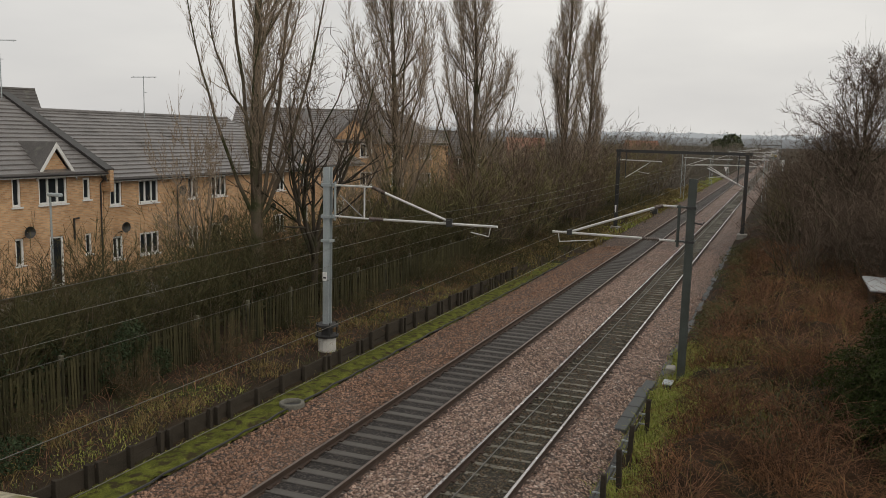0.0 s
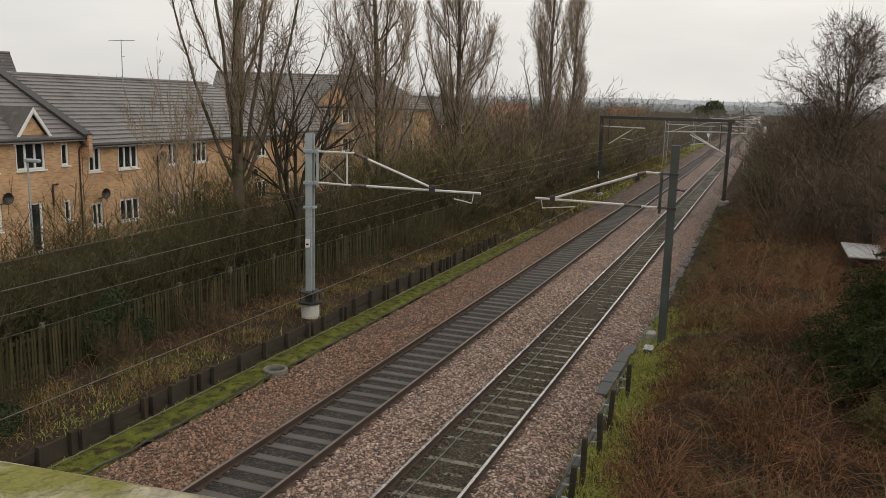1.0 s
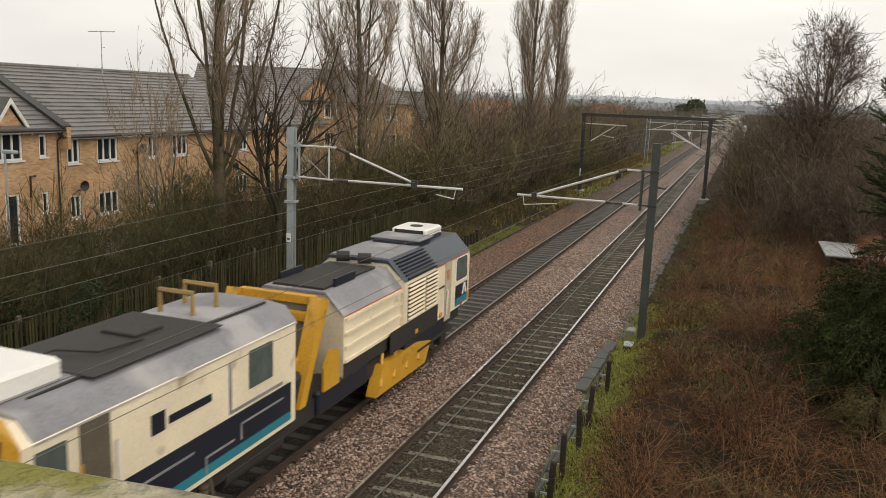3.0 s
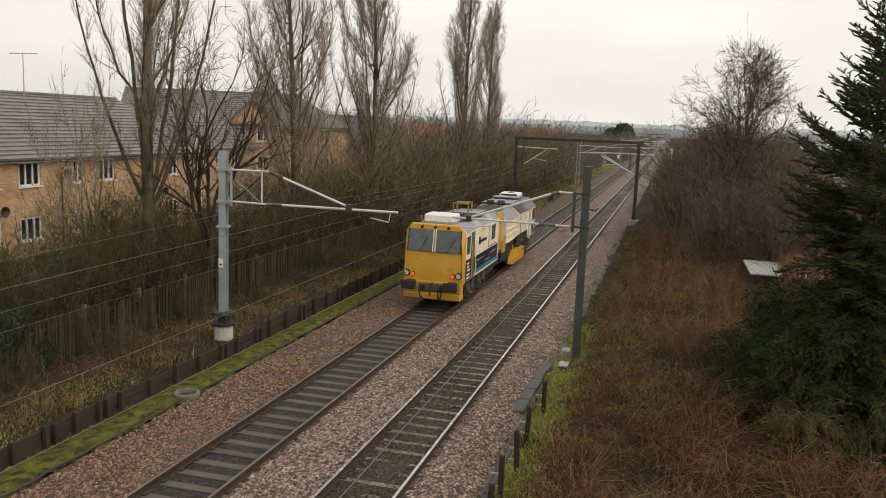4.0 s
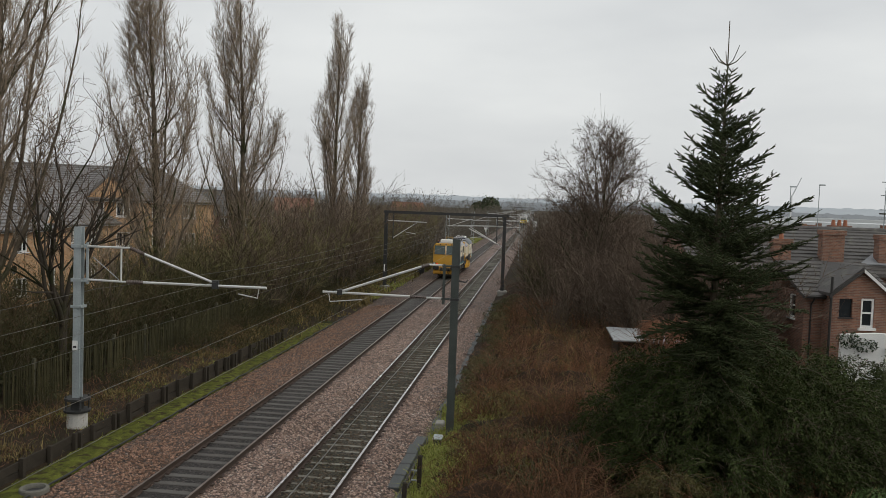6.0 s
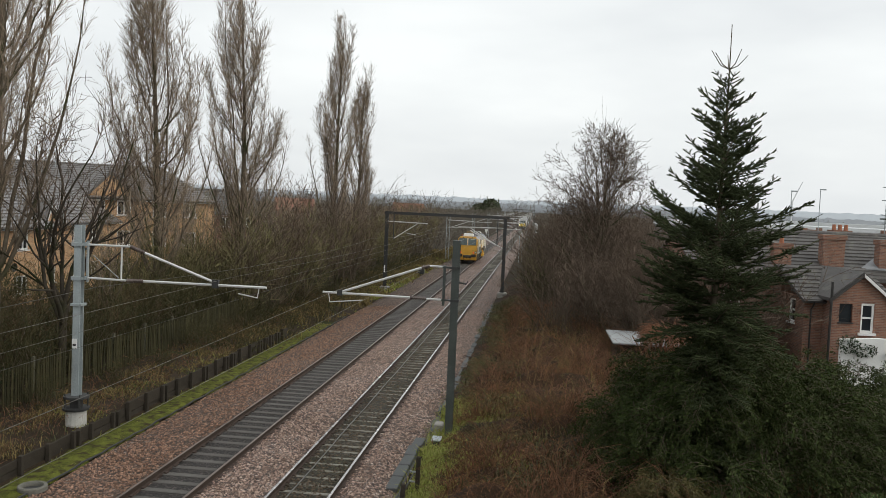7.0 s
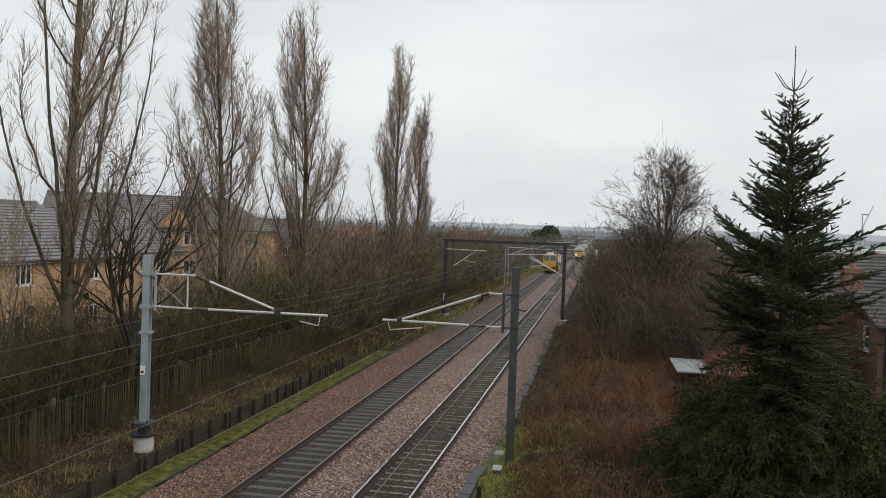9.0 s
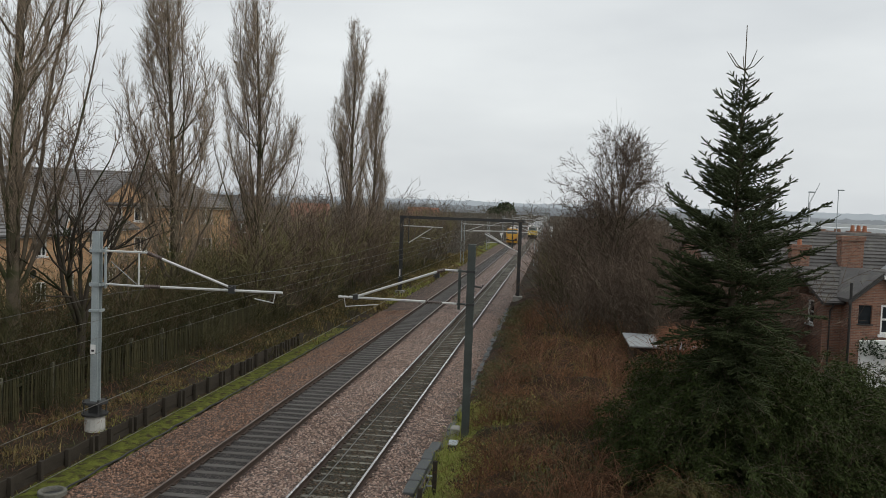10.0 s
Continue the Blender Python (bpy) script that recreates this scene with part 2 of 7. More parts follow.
M_FRESHLEAF = mat("fresh_leaves", (0.07, 0.12, 0.03), 0.35, 1.2, 20, 0.7, 0.0, rand=0.6, tint=(0.04, 0.075, 0.022), spec=0.3)
M_IVY = mat("ivy_leaves", (0.018, 0.032, 0.013), 0.4, 1.2, 20, 0.7, 0.0, rand=0.7, tint=(0.045, 0.062, 0.028), spec=0.2)


# ---- mesh helpers ----
class Geo:
    """Gathers plain faces for one mesh."""

    def __init__(self):
        self.v, self.f = [], []

    def add(self, vs, fs):
        k = len(self.v)
        self.v += [tuple(p) for p in vs]
        self.f += [tuple(i + k for i in q) for q in fs]
        return self

    def box(self, x0, x1, y0, y1, z0, z1):
        vs = [(x, y, z) for z in (z0, z1) for y in (y0, y1) for x in (x0, x1)]
        return self.add(vs, [(0, 2, 3, 1), (4, 5, 7, 6), (0, 1, 5, 4), (2, 6, 7, 3), (0, 4, 6, 2), (1, 3, 7, 5)])

    def bevel_box(self, x0, x1, y0, y1, z0, z1, c=0.02):
        """A box whose upper and upright edges are chamfered."""
        def ring(i, z):
            return [(x0 + i + c, y0 + i, z), (x1 - i - c, y0 + i, z), (x1 - i, y0 + i + c, z), (x1 - i, y1 - i - c, z),
                    (x1 - i - c, y1 - i, z), (x0 + i + c, y1 - i, z), (x0 + i, y1 - i - c, z), (x0 + i, y0 + i + c, z)]
        rings = [ring(c, z0), ring(0, z0 + c), ring(0, z1 - c), ring(c, z1)]
        return self.rings(rings)

    def rings(self, rings, caps=True, closed=True):
        n = len(rings[0])
        vs = [p for r in rings for p in r]
        fs = []
        for k in range(len(rings) - 1):
            for i in range(n if closed else n - 1):
                j = (i + 1) % n
                fs.append((k * n + i, k * n + j, (k + 1) * n + j, (k + 1) * n + i))
        if caps:
            fs += [tuple(reversed(range(n))), tuple(range((len(rings) - 1) * n, len(rings) * n))]
        return self.add(vs, fs)

    def tube(self, p, q, r, r2=None, n=6, caps=True):
        p, q = Vector(p), Vector(q)
        d = (q - p).normalized()
        a = d.orthogonal().normalized()
        b = d.cross(a)
        r2 = r if r2 is None else r2
        rings = [[c + (a * math.cos(math.tau * i / n) + b * math.sin(math.tau * i / n)) * s for i in range(n)]
                 for c, s in ((p, r), (q, r2))]
        return self.rings(rings, caps)

    def path(self, pts, rs, n=5, caps=True):
        """A tube along points, with a radius at each."""
        pts = [Vector(p) for p in pts]
        rings = []
        a = None
        for i, p in enumerate(pts):
            d = (pts[min(i + 1, len(pts) - 1)] - pts[max(i - 1, 0)]).normalized()
            a = d.orthogonal().normalized() if a is None else (a - d * a.dot(d)).normalized()
            b = d.cross(a)
            rings.append([p + (a * math.cos(math.tau * k / n) + b * math.sin(math.tau * k / n)) * rs[i] for k in range(n)])
        return self.rings(rings, caps)

    def prism(self, outline, y0, y1):
        """A closed outline of (x, z) drawn out along y."""
        return self.rings([[(x, y0, z) for x, z in outline], [(x, y1, z) for x, z in outline]])

    def prism_x(self, outline, x0, x1):
        """A closed outline of (y, z) drawn out along x."""
        return self.rings([[(x0, y, z) for y, z in outline], [(x1, y, z) for y, z in outline]])

    def mesh(self, name):
        me = bpy.data.meshes.new(name)
        me.from_pydata(self.v, [], self.f)
        bm = bmesh.new()
        bm.from_mesh(me)
        bmesh.ops.recalc_face_normals(bm, faces=bm.faces)
        bm.to_mesh(me)
        bm.free()
        return me


def part(name, g, material, parent=None, label="", smooth=False):
    """Links a Geo (or a ready mesh) as one object, under a thing if given."""
    me = g.mesh(name) if isinstance(g, Geo) else g
    if not me.materials:
        me.materials.append(material)
    if smooth:
        me.shade_smooth()
    ob = new(name, me)
    if parent:
        ob.parent = parent
    if label:
        ob["label"] = label
    return ob


def thing(name, label, category, group="", kind="", at=None):
    ob = tagged(new(name), label, category, group, kind)
    if at is not None:
        ob.matrix_basis = at
    return ob


def raw(name, vs, fs, material):
    """A large mesh straight from numpy arrays; every face has as many corners."""
    vs, fs = np.asarray(vs, np.float32), np.asarray(fs, np.int32)
    me = bpy.data.meshes.new(name)
    me.vertices.add(len(vs))
    me.vertices.foreach_set("co", vs.ravel())
    k = fs.shape[1]
    me.loops.add(fs.size)
    me.loops.foreach_set("vertex_index", fs.ravel())
    me.polygons.add(len(fs))
    me.polygons.foreach_set("loop_start", np.arange(0, fs.size, k, dtype=np.int32))
    me.update(calc_edges=True)
    me.validate()
    me.materials.append(material)
    return me


RNG = np.random.default_rng(7)


def lerp(x, xs, ys):
    return np.interp(x, xs, ys)


# ---- the ground: one sheet to the horizon ----
PROFILE_X = [-3000, -60, -34, -20, -17.2, -15.2, -13.75, -13.4, -12.5, -12.3, -3.5, -3.2, -2.6, -1.2, 1.5, 6, 14, 40, 3000]
PROFILE_Z = [0.0, 0.0, 0.0, 0.05, 0.05, 0.0, -0.05, -0.34, -0.36, -0.5, -0.5, -0.42, -0.34, 0.05, 0.35, 0.1, -0.4, -0.6, -0.6]


def ground_z(x, y):
    x, y = np.asarray(x, float), np.asarray(y, float)
    z = lerp(x, PROFILE_X, PROFILE_Z)
    off = np.clip((np.abs(x + 8) - 6.5) / 4, 0, 1) * np.clip(1 - np.abs(y) / 400, 0, 1)
    return z + off * (0.10 * np.sin(x * 0.9 + 1.3 * np.sin(y * 0.31)) * np.cos(y * 0.47 + 0.6 * x) + 0.05 * np.sin(2.3 * x + 1.7 * y))


def build_ground():
    xs = np.unique(np.concatenate([np.array(PROFILE_X), np.arange(-36, 20, 0.6)]))
    ys = np.unique(np.concatenate([np.arange(-40, 90, 0.8), np.arange(90, 300, 6), [-1500, -300, -100, 400, 600, 1000, 2000, 4000]]))
    gx, gy = np.meshgrid(xs, ys)
    gz = ground_z(gx, gy)
    vs = np.stack([gx, gy, gz], -1).reshape(-1, 3)
    n, k = len(ys), len(xs)
    i = (np.arange(n - 1)[:, None] * k + np.arange(k - 1)).ravel()
    me = raw("ground", vs, np.stack([i, i + 1, i + k + 1, i + k], -1), M_GROUND)
    me.shade_smooth()
    return tagged(part("ground", me, M_GROUND), "bare winter soil with leaf litter and moss", "ground", kind="structure")


build_ground()

# ---- ballast bed and the two tracks ----
GAUGE = 1.505
LEFT_RAILS = (-9.762, -8.257)
RIGHT_RAILS = (-6.365, -4.860)
FAR = 900.0


def strip(name, pts, y0, y1, material, label, category, steps=1, wob=0.0, edge=0.0):
    """A long band over the ground, from (x, z) points."""
    rng = np.random.default_rng(len(name))
    ys = np.linspace(y0, y1, steps + 1)
    vs, fs, k = [], [], len(pts)
    for y in ys:
        for x, z in pts:
            vs.append((x + (rng.random() - 0.5) * (wob + (edge if x == pts[-1][0] or x == pts[-2][0] else 0)), y, z + (rng.random() - 0.5) * wob * 0.5))
    for j in range(steps):
        for i in range(k - 1):
            a = j * k + i
            fs.append((a, a + 1, a + 1 + k, a + k))
    me = raw(name, vs, fs, material)
    me.shade_smooth()
    return tagged(part(name, me, material), label, category, kind="structure")


strip("ballast_shoulder_left", [(-12.34, -0.50), (-12.28, -0.31), (-11.5, -0.24), (-10.9, -0.165), (-10.4, -0.135), (-9.83, -0.145), (-9.70, -0.19)], -30, 260, M_BALLAST_RUST,
      "rust-stained brown ballast beside the track", "ballast", 200, 0.06)
strip("ballast_bed_left", [(-9.72, -0.195), (-9.6, -0.172), (-9.0, -0.178), (-8.4, -0.172), (-8.28, -0.195)], -30, FAR, M_BALLAST_DARK, "dark oily ballast between the rails", "ballast", 400, 0.03)
strip("ballast_middle", [(-8.32, -0.19), (-8.19, -0.142), (-7.7, -0.13), (-7.3, -0.115), (-6.9, -0.13), (-6.43, -0.142), (-6.30, -0.19)], -30, FAR, M_BALLAST, "pinkish grey ballast between the tracks",
      "ballast", 500, 0.05)
strip("ballast_bed_right", [(-6.36, -0.195), (-6.25, -0.160), (-5.6, -0.162), (-4.98, -0.160), (-4.84, -0.195)], -30, FAR, M_BALLAST_MOSS, "dirty mossy ballast between the rails", "ballast", 400, 0.03)
strip("ballast_shoulder_right", [(-4.92, -0.19), (-4.79, -0.142), (-4.3, -0.125), (-3.95, -0.2), (-3.45, -0.36), (-3.3, -0.5)], -30, FAR, M_BALLAST,
      "pinkish grey ballast shoulder", "ballast", 500, 0.05)
strip("ballast_far_left", [(-12.8, -0.45), (-12.0, -0.27), (-9.70, -0.20)], 260, FAR, M_BALLAST_RUST, "brown ballast beside the track", "ballast", 60, 0.05)


def stones(n, x0, x1, between, material, label):
    """Loose stones over the bed, nearest to the bridge."""
    y = 9 + 50 * RNG.random(n) ** 1.7
    x = x0 + (x1 - x0) * RNG.random(n)
    keep = np.ones(n, bool)
    for r in (*LEFT_RAILS, *RIGHT_RAILS):
        keep &= np.abs(x - r) > 0.11
    inside = ((x > -9.9) & (x < -8.1)) | ((x > -6.5) & (x < -4.7))
    keep &= inside if between else ~inside
    x, y = x[keep], y[keep]
    n = len(x)
    z = lerp(x, [-12.3, -11.5, -10.9, -10.4, -9.83, -8.19, -7.3, -6.4, -4.8, -4.3, -3.95, -3.5], [-0.31, -0.24, -0.165, -0.135, -0.145, -0.142, -0.115, -0.142, -0.142, -0.125, -0.2, -0.35])
    z = np.where((x > -6.3) & (x < -4.93), -0.155, z)
    base = np.array([(1, 0, 0), (0, 1, 0), (-1, 0, 0), (0, -1, 0), (0, 0, 1), (0, 0, -1)], float)
    tri = np.array([(0, 1, 4), (1, 2, 4), (2, 3, 4), (3, 0, 4), (1, 0, 5), (2, 1, 5), (3, 2, 5), (0, 3, 5)])
    s = (0.020 + 0.030 * RNG.random((n, 1, 1))) * (0.6 + 0.8 * RNG.random((n, 6, 1)))
    a = RNG.random(n) * math.tau
    rot = np.zeros((n, 3, 3))
    rot[:, 0, 0], rot[:, 0, 1], rot[:, 1, 0], rot[:, 1, 1], rot[:, 2, 2] = np.cos(a), -np.sin(a), np.sin(a), np.cos(a), 0.8
    v = np.einsum("nij,kj->nki", rot, base) * s + np.stack([x, y, z], -1)[:, None] + (RNG.random((n, 6, 3)) - 0.5) * 0.012
    f = (tri[None] + 6 * np.arange(n)[:, None, None]).reshape(-1, 3)
    ob = part("ballast_stones", raw("ballast_stones", v.reshape(-1, 3), f, material), material)
    tagged(ob, label, "ballast", kind="stuff")


M_STONE_DIRTY = mat("dirty_stone", (0.15, 0.115, 0.085), 0.4, 9, 60, 0.85, 0.3, rand=0.85, tint=(0.04, 0.032, 0.022))
M_STONE_RUST = mat("rusty_stone", (0.37, 0.23, 0.165), 0.45, 7, 60, 0.85, 0.3, rand=0.85, tint=(0.07, 0.042, 0.03))
stones(36000, -9.8, -3.5, False, M_STONE, "loose broken granite ballast stones")
stones(19000, -12.25, -9.8, False, M_STONE_RUST, "rust-stained loose ballast stones on the shoulder")
stones(4200, -6.3, -4.9, True, M_STONE_DIRTY, "dirty ballast stones strewn over the sleepers")

RAIL_SHAPE = [(-0.07, -0.159), (0.07, -0.159), (0.07, -0.148), (0.012, -0.130), (0.010, -0.052), (0.036, -0.040), (0.036, -0.006),
              (0.028, -0.0005), (-0.028, -0.0005), (-0.036, -0.006), (-0.036, -0.040), (-0.010, -0.052), (-0.012, -0.130), (-0.07, -0.148)]


def track(label, xs, pitch, m_sleeper, m_head, sleeper_top, hw=0.14):
    t = thing("railway_track", label, "track", "tracks")
    for x in xs:
        rail = part("rail", Geo().prism([(x + a, z) for a, z in RAIL_SHAPE], -30, FAR), M_RAIL, t, "rust-brown rail side")
        part("rail_head", Geo().box(x - 0.033, x + 0.033, -30, FAR, -0.001, 0.003), m_head, rail, "worn shiny rail head")
    c = sum(xs) / 2
    g = Geo()
    zt = sleeper_top
    prof = [(-1.25, -0.35), (1.25, -0.35), (1.25, zt - 0.01), (1.0, zt), (0.3, zt), (-0.3, zt), (-1.0, zt), (-1.25, zt - 0.01)]
    g.rings([[(x, -hw, z) for x, z in prof], [(x, 0.03 - hw, z + (0.012 if z > -0.3 else 0)) for x, z in prof],
             [(x, hw - 0.03, z + (0.012 if z > -0.3 else 0)) for x, z in prof], [(x, hw, z) for x, z in prof]])
    me = g.mesh("sleeper")
    me.materials.append(m_sleeper)
    clip = Geo()
    clip.box(-0.045, 0.045, -0.06, 0.06, zt - 0.01, zt + 0.045)
    cme = clip.mesh("rail_clip")
    cme.materials.append(M_RAIL)
    y, rng = 4.2, random.Random(3)
    n = 0
    far = Geo()
    while y < 330:
        if n < 150:
            o = part("sleeper", me, m_sleeper, t)
            o.matrix_basis = pose(c + rng.uniform(-0.02, 0.02), y, rng.uniform(-0.012, 0.006), 0, 0, rng.uniform(-0.5, 0.5))
            for r in (-GAUGE / 2, GAUGE / 2):
                for s in (-1, 1):
                    part("rail_clip", cme, M_RAIL, o).matrix_basis = pose(r + s * 0.10, 0, 0)
        else:
            far.box(c - 1.25, c + 1.25, y - 0.13, y + 0.13, -0.3, zt)
        n += 1
        y += pitch
    part("far_sleeper", far, m_sleeper, t)["kind"] = "stuff"


track("concrete-sleepered railway track with dull brown rails and dark ballast", LEFT_RAILS, 0.62, M_SLEEPER, M_RAILTOP_DULL, -0.160, 0.118)
track("railway track with shiny rails on pale weathered sleepers", RIGHT_RAILS, 0.60, M_SLEEPER_PALE, M_RAILTOP, -0.163, 0.085)

cable = Geo()
cable.path([(-5.95 + 0.012 * math.sin(y * 0.9), y, -0.105) for y in np.arange(-5, 130, 1.5)], [0.018] * 90, 5)
tagged(part("track_cable", cable, M_WIREPALE), "thin grey cable laid along the sleepers", "cable")

# ---- overhead line ----
def h_beam(g, x, y, z0, z1, w=0.26, d=0.26, t=0.03):
    a, b, c = w / 2, d / 2, t / 2
    out = [(-a, -b), (a, -b), (a, t - b), (c, t - b), (c, b - t), (a, b - t), (a, b), (-a, b), (-a, b - t), (-c, b - t), (-c, t - b), (-a, t - b)]
    return g.rings([[(x + u, y + v, z) for u, v in out] for z in (z0, z1)])


def insulator(p, q, n=7, r=0.075):
    g = Geo()
    p, q = Vector(p), Vector(q)
    g.tube(p, q, 0.028, n=8)
    for i in range(n):
        c = p.lerp(q, (i + 0.5) / n)
        d = (q - p).normalized() * 0.018
        g.tube(c - d, c + d, r, r * 0.7, 8)
    return g


M_PLINTH = mat("pale_plinth_concrete", (0.46, 0.45, 0.42), 0.25, 2.5, 30, 0.85, 0.4, patch=((0.2, 0.19, 0.15), 2.5, 0.58))


def mast_left():
    x, y = -14.17, 24.2
    t = thing("catenary_mast", "galvanised steel overhead-line mast on a concrete plinth", "mast", "overhead line masts")
    part("plinth", Geo().tube((x, y, -0.75), (x, y, 0.47), 0.33, 0.31, 14), M_PLINTH, t, "pale weathered concrete plinth")
    g = Geo()
    g.tube((x, y, 0.46), (x, y, 0.53), 0.40, 0.42, 10)
    g.tube((x, y, 0.5), (x, y, 0.86), 0.20, 0.20, 4)
    g.tube((x, y, 0.84), (x, y, 0.91), 0.40, 0.40, 10)
    part("base_collar", g, M_BLACKSTEEL, t, "black bolted steel base collar")
    for dx, dy in ((-0.24, -0.24), (0.24, -0.24), (-0.24, 0.24), (0.24, 0.24)):
        part("bolt", Geo().tube((x + dx, y + dy, 0.5), (x + dx, y + dy, 0.98), 0.025), M_BLACKSTEEL, t)
    part("post", h_beam(Geo(), x, y, 0.86, 6.28, 0.23, 0.23), M_GALV, t, "galvanised H-section post")
    part("number_plate", Geo().box(x - 0.10, x + 0.06, y - 0.155, y - 0.135, 2.42, 2.72), mat("white_plate", (0.75, 0.75, 0.73), 0.1), t, "white enamel plate with a dark bar")
    part("plate_mark", Geo().box(x - 0.07, x + 0.03, y - 0.160, y - 0.154, 2.5, 2.56), M_BLACKSTEEL, t)
    part("stay_strut", Geo().box(-13.92, -13.86, y - 0.03, y + 0.03, 4.5, 5.8), M_GALV, t)
    for z in (4.62, 5.68):
        part("bracket", Geo().box(x, -13.86, y - 0.08, y + 0.08, z - 0.05, z + 0.05), M_GALV, t)
        part("clamp", Geo().box(x - 0.17, x + 0.17, y - 0.17, y + 0.17, z - 0.05, z + 0.05), M_GALV, t)
    part("clamp", Geo().box(x - 0.17, x + 0.17, y - 0.17, y + 0.17, 3.75, 3.83), M_GALV, t)
    part("upper_tube", Geo().tube((-13.9, y, 5.68), (-12.46, y, 5.68), 0.035), M_PALETUBE, t)
    part("lower_tube", Geo().tube((-13.9, y, 4.64), (-12.6, y, 4.62), 0.035), M_PALETUBE, t)
    part("frame_strut", Geo().tube((-12.78, y, 5.66), (-12.78, y, 4.64), 0.028), M_PALETUBE, t)
    part("frame_brace", Geo().tube((-13.7, y, 5.35), (-12.85, y, 4.68), 0.012), M_GALV, t)
    part("insulator", insulator((-12.5, y, 5.68), (-12.0, y, 5.50)), M_PORCELAIN, t, "ribbed insulator")
    part("insulator", insulator((-12.6, y, 4.62), (-12.05, y, 4.63)), M_PORCELAIN, t, "ribbed insulator")
    part("top_tie", Geo().tube((-12.05, y, 5.52), (-9.73, y, 4.71), 0.042), M_PALETUBE, t)
    part("cantilever_tube", Geo().tube((-12.05, y, 4.63), (-8.12, y, 4.645), 0.042), M_PALETUBE, t)
    part("end_clamp", Geo().box(-9.83, -9.63, y - 0.06, y + 0.06, 4.55, 4.80), M_BLACKSTEEL, t)
    part("registration_arm", Geo().path([(-8.35, y, 4.62), (-8.4, y, 4.32), (-9.0, y, 4.42)], [0.018] * 3), M_PALETUBE, t)


def mast_right():
    x, y = -2.62, 26.82
    t = thing("catenary_mast", "dark painted steel overhead-line mast beside the track", "mast", "overhead line masts")
    part("base_plate", Geo().bevel_box(x - 0.3, x + 0.3, y - 0.3, y + 0.3, -0.55, -0.26, 0.03), M_BLACKSTEEL, t)
    part("post", h_beam(Geo(), x, y, -0.26, 6.24, 0.24, 0.24), M_GREENSTEEL, t, "dark green-grey H-section post")
    part("cap", Geo().box(x - 0.13, x + 0.13, y - 0.13, y + 0.13, 6.24, 6.26), M_GREENSTEEL, t)
    for z in (4.28, 5.36):
        part("bracket", Geo().box(-3.06, x, y - 0.05, y + 0.05, z - 0.03, z + 0.03), M_GREENSTEEL, t)
        part("clamp", Geo().box(x - 0.15, x + 0.15, y - 0.15, y + 0.15, z - 0.04, z + 0.04), M_BLACKSTEEL, t)
    part("hinge_post", Geo().tube((-2.99, y, 4.1), (-2.99, y, 5.42), 0.05), M_GREENSTEEL, t)
    part("top_tie", Geo().tube((-6.47, y, 4.34), (-3.75, y, 5.30), 0.042), M_PALETUBE, t)
    part("insulator", insulator((-3.75, y, 5.30), (-3.47, y, 5.38), 5), M_PORCELAIN, t)
    part("top_stub", Geo().tube((-3.5, y, 5.38), (-2.99, y, 5.37), 0.035), M_PALETUBE, t)
    part("cantilever_tube", Geo().tube((-7.05, y, 4.32), (-4.1, y, 4.30), 0.042), M_PALETUBE, t)
    part("insulator", insulator((-4.1, y, 4.30), (-3.55, y, 4.29)), M_PORCELAIN, t)
    part("lower_stub", Geo().tube((-3.55, y, 4.29), (-2.99, y, 4.28), 0.035), M_PALETUBE, t)
    part("end_clamp", Geo().box(-6.55, -6.38, y - 0.06, y + 0.06, 4.24, 4.42), M_BLACKSTEEL, t)
    part("registration_arm", Geo().path([(-6.85, y, 4.28), (-6.8, y, 4.0), (-5.7, y, 4.12)], [0.018] * 3), M_PALETUBE, t)
    part("hook", Geo().path([(-2.5, y - 0.1, 4.9), (-2.25, y - 0.1, 4.86), (-2.2, y - 0.1, 4.95)], [0.03, 0.03, 0.02]), M_BLACKSTEEL, t)
    part("bond_wire", Geo().path([(-2.75, y - 0.15, 4.3), (-3.2, y - 0.6, 3.6), (-3.9, y - 1.6, 2.6)], [0.008] * 3, 4), M_WIREPALE, t)


def hung_cantilever(t, x0, x1, y, z, up):
    """A bracket frame below a beam: level tube, sloping tie, steady arm."""
    part("level_tube", Geo().tube((x0, y, z), (x1, y, z - 0.06), 0.045), M_PALETUBE, t)
    part("drop_tube", Geo().tube((x0 + (x1 - x0) * 0.15, y, up), (x0 + (x1 - x0) * 0.15, y, z - 1.6), 0.05), M_BLACKSTEEL, t)
    part("sloping_tie", Geo().tube((x0 + (x1 - x0) * 0.15, y, z - 1.5), (x0 + (x1 - x0) * 0.75, y, z - 0.1), 0.04), M_PALETUBE, t)
    part("insulator", insulator((x0 + (x1 - x0) * 0.62, y, z - 0.4), (x0 + (x1 - x0) * 0.75, y, z - 0.1), 5), M_PORCELAIN, t)
    part("steady_arm", Geo().tube((x0 + (x1 - x0) * 0.45, y, z - 0.95), (x0 + (x1 - x0) * 0.72, y, z - 1.1), 0.025), M_PALETUBE, t)


